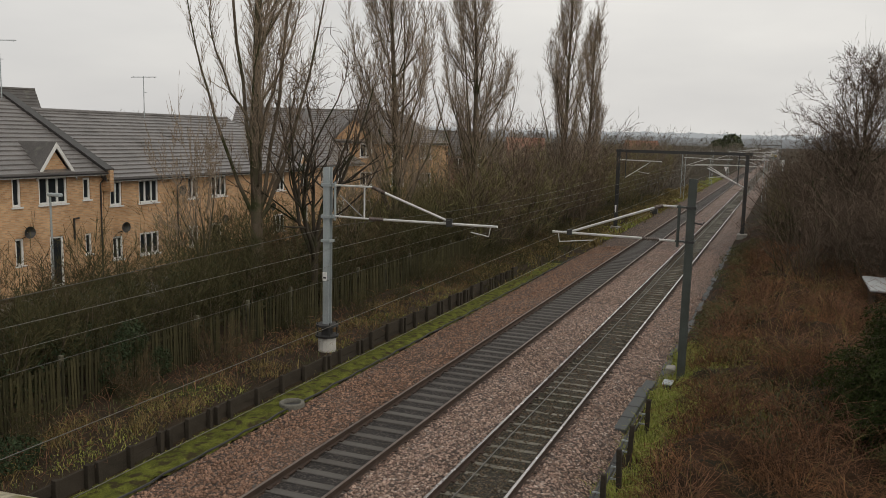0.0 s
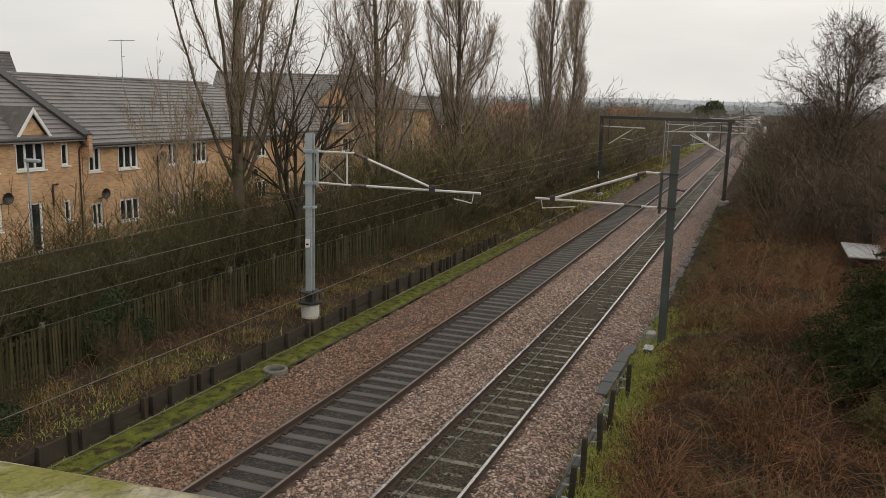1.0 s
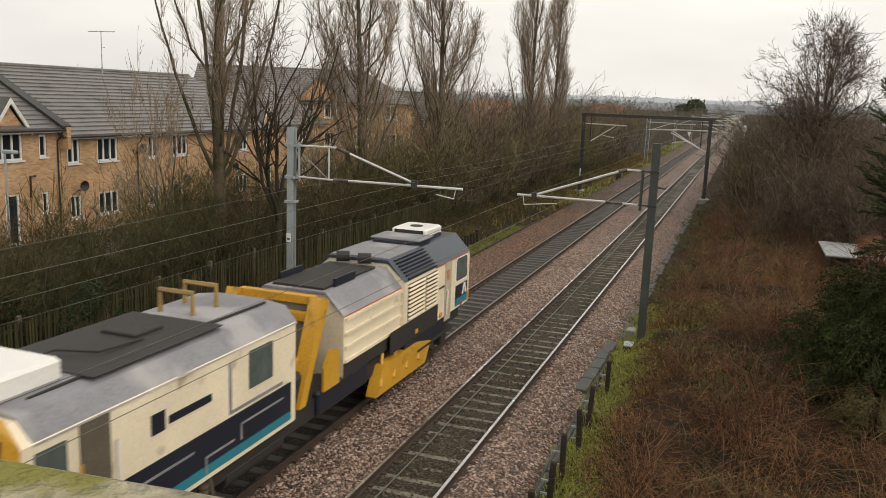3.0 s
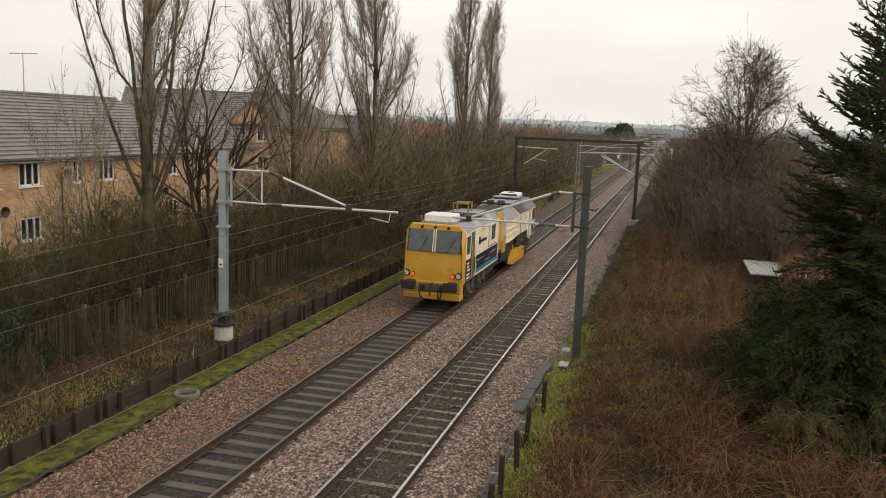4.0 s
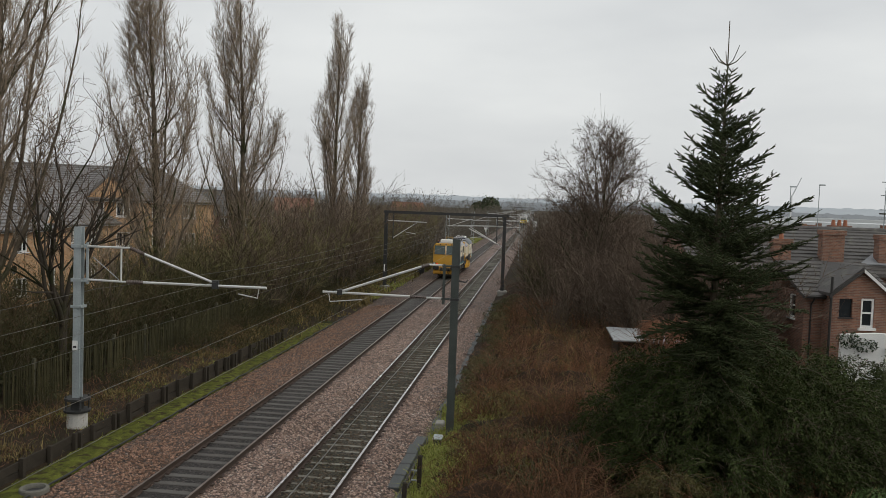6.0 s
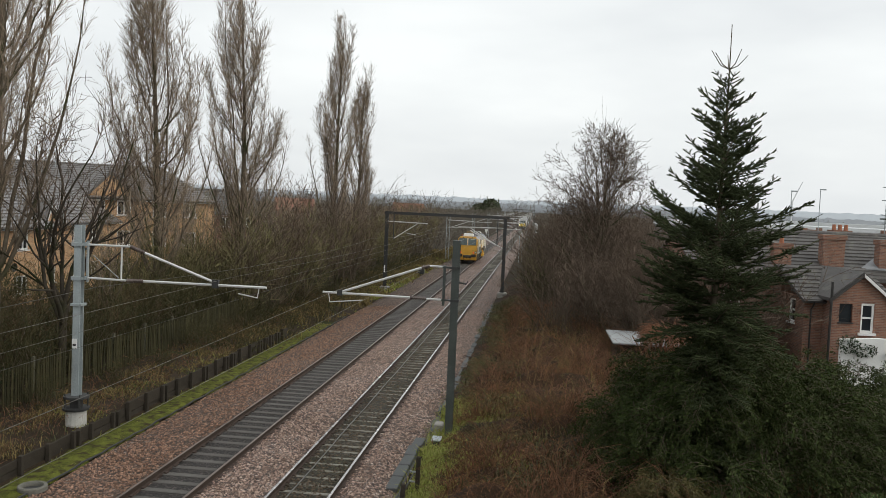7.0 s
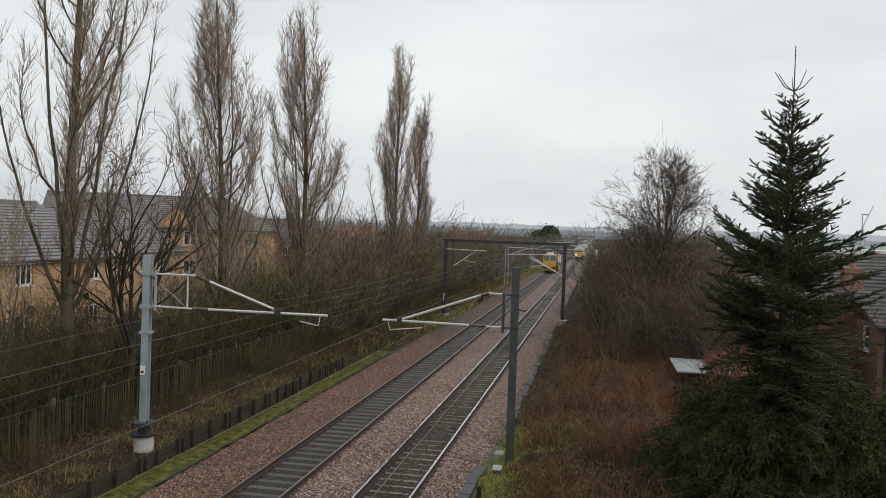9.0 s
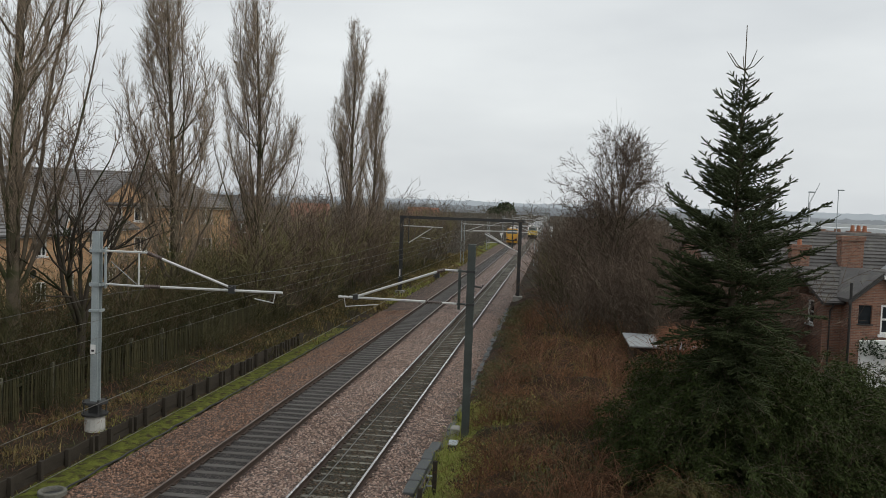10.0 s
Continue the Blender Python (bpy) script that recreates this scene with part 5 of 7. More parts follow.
drooping("evergreen_bush", "olive-green trailing conifer boughs over dead twigs", 90, [(3.1, 18.2, 1.1, 0.9, 0.7, 0.8), (3.9, 18.0, 0.6, 0.7, 0.6, 0.6)], 0.03, M_OLIVELEAF, 55, 16, -0.26)
drooping("laurel_hedge", "dark evergreen hedge in front of the gardens", 1200,
         [(5.6, 19.8, 1.8, 1.2, 1.1, 1.7), (6.8, 20.6, 1.9, 1.3, 1.2, 1.7), (8.2, 22.0, 1.7, 1.4, 1.2, 1.6), (9.6, 23.2, 1.5, 1.3, 1.2, 1.5), (7.4, 24.0, 2.4, 1.4, 1.2, 1.4),
          (11.0, 24.6, 1.6, 1.3, 1.2, 1.6), (8.6, 20.6, 0.7, 1.5, 1.3, 1.0), (10.4, 25.4, 1.9, 1.5, 1.2, 1.6), (6.1, 21.2, 2.9, 1.3, 1.1, 1.2), (7.4, 21.8, 2.6, 1.2, 1.0, 1.1)], 0.046, M_LAUREL, 52, 8)
leafy("young_shrub", "fresh green shrub below the dark hedge", 9000, [(6.5, 17.6, 0.9, 0.7, 0.6, 0.6), (7.2, 18.0, 1.0, 0.6, 0.5, 0.75), (5.8, 17.2, 0.6, 0.6, 0.5, 0.5)], 0.03, M_FRESHLEAF, 56)
hedge_rng = random.Random(78)
leafy("ivy_cover", "dark ivy and brambles filling the hedge behind the fence", 42000,
      [(-18.5 - hedge_rng.random() * 3.5, hedge_rng.uniform(9, 58), hedge_rng.uniform(0.2, 1.5), hedge_rng.uniform(0.5, 1.1), hedge_rng.uniform(0.6, 1.4), hedge_rng.uniform(0.4, 0.9)) for _ in range(90)], 0.06, M_IVY, 79)
leafy("ivy_clump", "dark ivy climbing over the pale fence", 6000, [(-16.85, 17.2, 0.8, 0.25, 0.6, 0.8), (-17.0, 18.0, 1.4, 0.4, 0.5, 0.6), (-16.8, 18.9, 0.5, 0.25, 0.5, 0.5), (-17.0, 11.5, 1.0, 0.3, 1.2, 0.5)], 0.04, M_IVY, 53)
leafy("ivy_clump", "low dark ivy on the bank", 4000, [(-15.4, 12.3, 0.25, 0.9, 0.9, 0.35), (-14.8, 10.8, 0.2, 0.8, 0.8, 0.3)], 0.045, M_IVY, 54)


def fir():
    x, y, base, top = 4.20, 19.9, 0.0, 11.85
    t = thing("fir_tree", "dark green fir tree with a bare leading shoot and upswept tips", "tree", at=pose(x, y, base))
    rng = random.Random(61)
    wood, shoots = [], []
    limb(rng, wood, (0, 0, -0.3), Vector((0, 0, 1)), top - 1.0, 0.17, 16, 0.003, 0.06, 0.12)
    stem = Vector(wood[-1][3:6])
    wood.append((*stem, stem.x + 0.01, 0.0, top, 0.016, 0.010))

    def shoot(p, d, length, rise, thick=1.0):
        """One needled shoot that curves up; gives its nodes."""
        n = max(2, int(length / 0.13))
        p, out = Vector(p), []
        for k in range(n):
            q = p + d * (length / n)
            shoots.append((*p, *q, 1.15 * thick * (0.6 + 0.4 * min(1, 3 * (1 - k / n)))))
            out.append((q.copy(), d.copy(), 1 - (k + 1) / n))
            p, d = q, bend(rng, d, 0.05, rise)
        return out

    def bough(z, a, length, lift, rise):
        """A branch with flat side shoots in pairs, thinning out to a nearly bare tip."""
        d = Vector((math.cos(a), math.sin(a), lift)).normalized()
        n = max(4, int(length / 0.16))
        p, v = Vector((0, 0, z)), d
        for k in range(n):
            q = p + v * (length / n)
            u = (k + 1) / n
            r = (0.008 + 0.010 * length) * (1 - 0.8 * u)
            wood.append((*p, *q, r, r * 0.85))
            shoots.append((*p, *q, 0.9 if u < 0.86 else 0.45))
            left = length * (1 - u)
            if 0.10 < u < 0.93:
                side = Vector((-v.y, v.x, 0))
                side = side.normalized() if side.length > 0.1 else Vector((1, 0, 0))
                for sgn in (-1, 1):
                    if rng.random() < 0.10:
                        continue
                    w = (v * 0.80 + side * sgn * rng.uniform(0.55, 0.85) + Vector((0, 0, rng.uniform(-0.22, 0.22)))).normalized()
                    l2 = min(0.12 + left * 0.46, 0.75) * rng.uniform(0.65, 1.15)
                    for q2, d2, u2 in shoot(q, w, l2, 0.05):
                        if l2 > 0.28 and 0.15 < u2 < 0.85:
                            for sg in (-1, 1):
                                if rng.random() < 0.60:
                                    sd = d2.cross(Vector((0, 0, 1)))
                                    w2 = (d2 * 0.8 + sd * sg * rng.uniform(0.5, 0.8) + Vector((0, 0, rng.uniform(-0.25, 0.2)))).normalized()
                                    shoot(q2, w2, rng.uniform(0.07, 0.20) * (0.5 + u2), 0.04, 0.9)
                if rng.random() < 0.35 and u < 0.7:
                    shoot(q, (v * 0.6 + Vector((0, 0, rng.choice((-0.7, 0.8))))).normalized(), rng.uniform(0.12, 0.26), 0.03)
            p, v = q, bend(rng, v, 0.035, rise)

    # the bare whorl under the leader
    for k, a in enumerate((0.2, 1.5, 2.9, 3.6, 5.1)):
        wood.append((0, 0, top - 1.03, 0.20 * math.cos(a), 0.20 * math.sin(a), top - 0.93, 0.013, 0.012))
        wood.append((0.20 * math.cos(a), 0.20 * math.sin(a), top - 0.93, 0.42 * math.cos(a), 0.42 * math.sin(a), top - 0.68 + 0.05 * (k % 3), 0.012, 0.008))
    for z in np.arange(top - 2.6, top - 1.0, 0.14):
        shoots.append((0, 0, z, 0, 0, z + 0.14, 0.9))
    below = 1.5
    while below < 11.0:
        z = top - below
        lift = max(-0.35, 1.15 - 0.165 * below)
        rise = 0.035 if below < 6 else -0.02
        reach = np.interp(below, [1.5, 2.4, 3.3, 4.4, 5.2, 5.9, 6.7, 7.6, 11], [0.62, 1.15, 1.50, 1.95, 2.50, 2.55, 2.3, 2.0, 1.8])
        n = 5 if below < 2.2 else 6
        a0 = rng.random() * math.tau
        for k in range(n):
            a = a0 + math.tau * k / n + rng.uniform(-0.28, 0.28)
            bough(z + rng.uniform(-0.05, 0.05), a, reach * rng.uniform(0.66, 1.12), lift + rng.uniform(-0.12, 0.12), rise)
        step = rng.uniform(0.50, 0.66)
        for k in range(7 if below < 2.2 else 22):
            bough(z - step * rng.uniform(0.1, 0.9), rng.random() * math.tau, reach * rng.uniform(0.22, 0.72 if below < 4.5 else 0.92), lift + rng.uniform(-0.55, 0.25), rise + 0.02)
        below += step
    part("trunk", raw("trunk", *tubes(wood, 5), M_BARK), M_BARK, t)
    s = np.array(shoots)
    core = np.concatenate([s[:, :6], 0.013 * s[:, 6:7], 0.012 * s[:, 6:7]], 1)
    part("foliage", raw("foliage", *tubes(core, 3), M_FIR), M_FIR, t)
    # needles: blades that stand out all round every piece of shoot and point forward
    k = 6
    d = s[:, 3:6] - s[:, 0:3]
    dn = d / (np.linalg.norm(d, axis=1, keepdims=True) + 1e-9)
    fine = RNG.normal(0, 1, (len(s), k, 3))
    fine -= (fine * dn[:, None]).sum(2, keepdims=True) * dn[:, None]
    fine /= np.linalg.norm(fine, axis=2, keepdims=True) + 1e-9
    root = s[:, None, 0:3] + d[:, None] * RNG.random((len(s), k, 1))
    size = s[:, None, 6:7]
    tip = root + fine * 0.036 * size + dn[:, None] * 0.024 * size
    wide = np.cross(fine, dn[:, None]) * 0.010
    part("needles", raw("needles", np.stack([root - wide, root + wide, tip], 2).reshape(-1, 3), np.arange(3 * len(s) * k).reshape(-1, 3), M_FIR), M_FIR, t)


fir()

# ---- houses ----
M_BUFF = brick_mat("buff_brick", (0.70, 0.43, 0.235), (0.47, 0.265, 0.135), (0.52, 0.42, 0.30))
M_REDBRICK = brick_mat("red_brick", (0.29, 0.135, 0.085), (0.15, 0.075, 0.055), (0.26, 0.22, 0.18))
M_TILE = mat("grey_concrete_tiles", (0.135, 0.126, 0.12), 0.45, 1.5, 20, 0.34, 0.4, patch=((0.085, 0.078, 0.072), 0.6, 0.55))
M_TILEBROWN = mat("brown_concrete_tiles", (0.07, 0.064, 0.06), 0.5, 1.5, 14, 0.6, 0.5, patch=((0.11, 0.105, 0.09), 2.2, 0.55))
M_UPVC = mat("white_window_frame", (0.78, 0.78, 0.76), 0.06, 3, 30, 0.4, 0.0)
M_BARGE = mat("white_painted_board", (0.72, 0.72, 0.70), 0.1, 3, 30, 0.5, 0.0)
M_GLASS = mat("dark_window_glass", (0.02, 0.024, 0.028), 0.3, 0.6, 4, 0.06, 0.0)
M_GUTTER = mat("dark_gutter", (0.03, 0.028, 0.026), 0.2, 3, 30, 0.5, 0.0)
M_POT = mat("terracotta_pot", (0.33, 0.13, 0.07), 0.25, 4, 30, 0.8, 0.2)
M_LEAD = mat("lead_flashing", (0.22, 0.23, 0.24), 0.25, 3, 30, 0.6, 0.1)
M_RENDERWHITE = mat("white_render", (0.72, 0.72, 0.70), 0.15, 1.5, 25, 0.9, 0.2, patch=((0.5, 0.49, 0.45), 0.8, 0.6))


def wall(name, g_open, length, z0, z1, y0, y1, parent, material):
    """A wall along local x with real openings: (x0, x1, z0, z1)."""
    xs = sorted({0.0, length, *[o[0] for o in g_open], *[o[1] for o in g_open]})
    zs = sorted({z0, z1, *[o[2] for o in g_open], *[o[3] for o in g_open]})
    g = Geo()
    for a, b in zip(xs, xs[1:]):
        run = None
        for c, d in zip(zs, zs[1:]):
            hole = any(o[0] < (a + b) / 2 < o[1] and o[2] < (c + d) / 2 < o[3] for o in g_open)
            if hole:
                if run:
                    g.box(a, b, y0, y1, *run)
                run = None
            else:
                run = (run[0], d) if run else (c, d)
        if run:
            g.box(a, b, y0, y1, *run)
    return part(name, g, material, parent)


def window(parent, x0, x1, z0, z1, lights, y=0.0):
    w = part("window", Geo().box(x0, x1, y + 0.10, y + 0.112, z0, z1), M_GLASS, parent, "dark glazed window")
    t = 0.095
    f = Geo().box(x0, x1, y + 0.05, y + 0.13, z0, z0 + t).box(x0, x1, y + 0.05, y + 0.13, z1 - t, z1)
    f.box(x0, x0 + t, y + 0.05, y + 0.13, z0 + t, z1 - t).box(x1 - t, x1, y + 0.05, y + 0.13, z0 + t, z1 - t)
    for k in range(1, lights):
        c = x0 + (x1 - x0) * k / lights
        f.box(c - 0.045, c + 0.045, y + 0.045, y + 0.125, z0 + t, z1 - t)
    part("window_frame", f, M_UPVC, w, "white plastic frame")
    part("window_sill", Geo().box(x0 - 0.07, x1 + 0.07, y - 0.07, y + 0.12, z0 - 0.07, z0), M_UPVC, w)


def roof_slope(y0, z0, y1, z1, thick=0.12, course=0.40):
    """Outline (y, z) of a slope laid in lapping courses, from the eave to the ridge."""
    n = max(3, int(math.hypot(y1 - y0, z1 - z0) / course))
    up = []
    for k in range(n):
        ya, za = y0 + (y1 - y0) * k / n, z0 + (z1 - z0) * k / n
        yb, zb = y0 + (y1 - y0) * (k + 1) / n, z0 + (z1 - z0) * (k + 1) / n
        up += [(ya, za + 0.065), (yb, zb + 0.008)]
    return up + [(y1, z1 - thick), (y0, z0 - thick)]


def terrace(label, m, length, eave, ridge, depth, openings, floor=-0.4, m_wall=None, m_roof=None, group="terraced houses", soffit=True, hip=0.0):
    m_wall, m_roof = m_wall or M_BUFF, m_roof or M_TILE
    t = thing("terraced_house", label, "house", group, at=m)
    wall("front_wall", [o[:4] for o in openings], length, floor, eave, 0, 0.3, t, m_wall)
    part("back_wall", Geo().box(0, length, depth - 0.3, depth, floor, eave), m_wall, t)
    for x0, x1 in ((0.0, 0.3), (length - 0.3, length)):
        peak = eave if hip and x0 > 0 else ridge - 0.25
        part("gable_wall", Geo().prism_x([(0.3, floor), (depth - 0.3, floor), (depth - 0.3, eave), (depth / 2, peak + 0.001), (0.3, eave)], x0, x1), m_wall, t)
    s = (ridge - eave) / (depth / 2)

    def slope(flip):
        out = roof_slope(-0.35, eave - 0.35 * s, depth / 2, ridge)
        low, high = eave - 0.35 * s, ridge
        end = [length + 0.15 - hip * max(0.0, min(1.0, (z - low) / (high - low))) for _, z in out]
        rows = [(depth - y if flip else y, z) for y, z in out]
        return Geo().rings([[(-0.15, y, z) for y, z in rows], [(e, y, z) for (y, z), e in zip(rows, end)]])

    r = part("roof", slope(False), m_roof, t, "lapped concrete roof tiles")
    part("roof", slope(True), m_roof, t)
    part("ridge_tiles", Geo().tube((-0.15, depth / 2, ridge + 0.0), (length + 0.15 - hip, depth / 2, ridge + 0.0), 0.13, n=8), m_roof, r)
    if hip:
        e, low = length + 0.15, eave - 0.35 * s
        tri = [(e, -0.35, low), (e, depth + 0.35, low), (e - hip, depth / 2, ridge)]
        part("hip_slope", Geo().rings([[(x + 0.02, y, z) for x, y, z in tri], [(x - 0.08, y, z - 0.08) for x, y, z in tri]]), m_roof, t)
    if soffit:
        part("fascia", Geo().box(-0.1, length + 0.1, -0.36, -0.32, eave - 0.36 * s - 0.15, eave - 0.35 * s - 0.03), M_BARGE, t, "white fascia board")
        part("gutter", Geo().tube((-0.1, -0.42, eave - 0.35 * s - 0.05), (length + 0.1, -0.42, eave - 0.35 * s - 0.05), 0.055), M_GUTTER, t)
    for o in openings:
        window(t, *o)
    return t


def gablet(t, x0, x1, zbase, apex, slope_back, m_wall, m_roof, m_barge=None):
    """A small brick gable above the eave with white bargeboards and a roof running back."""
    c = (x0 + x1) / 2
    part("gable_front", Geo().prism([(x0, zbase), (x1, zbase), (c, apex)], -0.02, 0.28), m_wall, t)
    for s, xa in ((-1, x0 - 0.18), (1, x1 + 0.18)):
        za = zbase - 0.2
        g = Geo().prism([(xa, za), (xa + s * -0.02, za + 0.26), (c, apex + 0.34), (c, apex + 0.08)], -0.22, -0.14)
        part("bargeboard", g, m_barge or M_BARGE, t, "" if m_barge else "white bargeboard")
        g = Geo().prism([(xa, za + 0.12), (xa, za + 0.24), (c, apex + 0.36), (c, apex + 0.24)], -0.2, slope_back)
        part("gable_roof", g, m_roof, t)


def downpipe(t, x, z0, z1, y=-0.06):
    part("downpipe", Geo().path([(x, y - 0.3, z1), (x, y - 0.28, z1 - 0.15), (x, y, z1 - 0.4), (x, y, z0)], [0.04] * 4, 6), M_GUTTER, t)


def dish(t, x, z):
    g = Geo()
    g.rings([[(x + r * math.cos(a * math.tau / 14), -0.35 - 0.25 * (r / 0.30) ** 2 * 0.7, z + r * 0.9 * math.sin(a * math.tau / 14)) for a in range(14)] for r in (0.02, 0.14, 0.24, 0.30)], caps=False)
    d = part("satellite_dish", g, M_GUTTER, t, "dark satellite dish")
    part("dish_arm", Geo().path([(x, 0, z - 0.3), (x, -0.3, z - 0.2), (x, -0.3, z)], [0.02] * 3), M_GUTTER, d)


RX = -31.0
up_l, dn_l = (3.85, 5.15), (1.25, 2.45)
row_a = terrace("buff brick terraced house with grey tiled roof and white gable", pose(RX, 18.0, 0, 0, 0, 90), 13.2, 5.45, 8.95, 12.8,
                [(8.0, 8.45, *up_l, 1), (9.4, 11.0, 3.86, 5.12, 3), (11.95, 12.4, 3.95, 5.0, 1), (3.0, 4.4, *up_l, 3), (5.6, 6.1, *up_l, 1),
                 (8.05, 8.5, *dn_l, 1), (9.9, 10.7, 0.0, 2.35, 1), (12.0, 12.4, 1.3, 2.3, 1), (3.0, 4.4, *dn_l, 3)])
gablet(row_a, 9.35, 11.25, 5.15, 6.35, 2.6, M_BUFF, M_TILEBROWN)
downpipe(row_a, 13.0, -0.2, 5.1)
dish(row_a, 8.4, 2.75)
part("waste_pipe", Geo().path([(11.6, -0.06, 3.1), (11.3, -0.06, 3.1), (11.3, -0.06, 2.1)], [0.05] * 3), M_GUTTER, row_a)
verge = [(-0.45, 5.28), (-0.45, 5.42), (6.4, 9.12), (6.4, 8.95)]
part("verge", Geo().prism_x(verge, 12.95, 13.5), M_GUTTER, row_a, "dark tiled verge")
up_r, dn_r = (3.53, 4.75), (0.8, 1.97)
row_b = terrace("long buff brick terrace with grey tiled roof", pose(RX, 31.25, 0, 0, 0, 90), 18.2, 5.08, 8.25, 12.8,
                [(0.4, 1.2, *up_r, 2), (2.4, 3.85, *up_r, 3), (6.25, 7.1, *up_r, 2), (8.3, 9.7, *up_r, 3), (12.2, 13.0, *up_r, 2), (14.6, 16.0, *up_r, 3),
                 (0.5, 1.2, *dn_r, 2), (2.4, 3.85, *dn_r, 3), (6.25, 7.1, *dn_r, 2), (8.3, 9.2, -0.1, 1.97, 1), (12.2, 13.0, *dn_r, 2), (14.6, 16.0, *dn_r, 3)])
downpipe(row_b, 5.3, -0.2, 4.7)
part("party_corbel", Geo().box(-0.1, 0.12, -0.55, 0.0, 4.3, 5.35), M_BUFF, row_b, "brick corbel at the party wall")
for xx, zz in ((0.9, 2.45), (5.2, 4.1), (8.9, 2.2), (13.9, 2.6)):
    dish(row_b, xx, zz)
row_c = terrace("buff brick house with a white-edged gable behind the trees", pose(-33.4, 50.4, 0, 0, 0, 90), 12.0, 5.1, 8.0, 10.0,
                [(2.3, 3.7, 3.5, 4.7, 3), (5.6, 6.3, *up_r, 2), (8.0, 9.4, *up_r, 3), (2.3, 3.7, *dn_r, 3), (5.6, 6.3, *dn_r, 2), (8.0, 9.4, *dn_r, 3)])
gablet(row_c, 2.1, 3.9, 4.8, 6.0, 2.4, M_BUFF, M_TILE)
wins = [(x, x + 1.1, z, z + 1.2, 2) for x in (1.2, 4.0, 6.6, 9.2, 11.2, 14.0, 16.4) for z in (0.4, 2.9, 5.35)]
flats = terrace("three-storey buff brick block with grey tiled roof", pose(-44.5, 59.3, 0, 0, 0, 28), 19.0, 6.9, 9.5, 10.0, wins, group="", hip=4.2)
gablet(flats, 8.9, 12.6, 6.8, 8.7, 3.6, M_BUFF, M_TILE, M_TILE)
terrace("brown-roofed house behind the terrace", pose(-58.0, 34, 0, 0, 0, 60), 14.0, 6.8, 10.2, 9.0, [(3, 4.2, 4.8, 6.0, 2), (8, 9.2, 4.8, 6.0, 2)], m_roof=M_TILEBROWN, group="")
terrace("far buff brick house beyond the poplars", pose(-46, 92, 0, 0, 0, 50), 16.0, 5.2, 8.0, 9.0, [(x, x + 1.2, 3.4, 4.6, 2) for x in (1, 4, 7, 10, 13)], m_wall=M_REDBRICK, m_roof=M_TILEBROWN, group="")


def aerial(label, x, y, z0, z1, arms=5):
    t = thing("tv_aerial", label, "aerial", "roof aerials")
    part("pole", Geo().tube((x, y, z0), (x, y, z1), 0.03, 0.022), M_GALV, t)
    part("boom", Geo().tube((x - 0.5, y - 0.5, z1 - 0.1), (x + 0.55, y + 0.55, z1 - 0.02), 0.022), M_GALV, t)
    for k in range(arms):
        u = -0.4 + 0.85 * k / (arms - 1)
        part("element", Geo().tube((x + u - 0.2, y + u + 0.2, z1 - 0.06), (x + u + 0.2, y + u - 0.2, z1 - 0.06), 0.012), M_GALV, t)
    part("stay", Geo().tube((x, y, z1 - 1.0), (x + 0.25, y, z1 - 1.0), 0.014), M_GALV, t)


aerial("tall rooftop television aerial", -36.9, 40.7, 8.0, 10.6)
aerial("tall rooftop television aerial", -37.0, 30.7, 8.6, 11.7)
aerial("rooftop television aerial on the block", -41.0, 66.0, 9.0, 10.6)


def street_lamp(x, y, h, label):
    t = thing("street_lamp", label, "street lamp", "street lamps")
    part("column", Geo().path([(x, y, -0.3), (x, y, h * 0.5), (x, y, h)], [0.07, 0.05, 0.04], 7), M_GALV, t)
    part("lantern", Geo().bevel_box(x - 0.08, x + 0.62, y - 0.1, y + 0.1, h - 0.06, h + 0.08, 0.03), M_GALV, t)


street_lamp(-27.0, 24.4, 4.7, "grey street lamp in front of the terrace")

# small road and wall in front of the terrace
strip("estate_road", [(-29.5, 0.06), (-24.8, 0.06)], -40, 120, mat("wet_asphalt", (0.055, 0.055, 0.056), 0.3, 2, 40, 0.5, 0.3), "wet grey estate road", "road", 20, 0.02)


# ---- the gardens, shed and houses on the right ----
def shed():
    t = thing("garden_shed", "low shed with a pale flat felt roof", "shed")
    part("wall", Geo().box(3.7, 6.6, 36.6, 40.0, -0.4, 1.70), M_BOARD, t, "dark weatherboard wall")
    part("roof", Geo().bevel_box(3.45, 6.9, 36.1, 40.0, 1.70, 1.78, 0.02), mat("pale_roof_felt", (0.33, 0.345, 0.35), 0.2, 2, 30, 0.6, 0.2), t, "pale grey felt roof")


shed()


def chimney(t, x, y, z0, z1, w=0.9, d=0.55, pots=2):
    c = part("chimney", Geo().box(x - w / 2, x + w / 2, y - d / 2, y + d / 2, z0, z1 - 0.25), M_REDBRICK, t, "red brick chimney stack")
    part("chimney_cap", Geo().box(x - w / 2 - 0.06, x + w / 2 + 0.06, y - d / 2 - 0.06, y + d / 2 + 0.06, z1 - 0.25, z1), M_REDBRICK, c)
    part("flashing", Geo().box(x - w / 2 - 0.03, x + w / 2 + 0.03, y - d / 2 - 0.05, y + d / 2 + 0.03, z0 - 0.02, z0 + 0.12), M_LEAD, c)
    for k in range(pots):
        px = x + (k - (pots - 1) / 2) * w / max(pots, 2)
        part("chimney_pot", Geo().tube((px, y, z1), (px, y, z1 + 0.32), 0.13, 0.10, 8), M_POT, c)


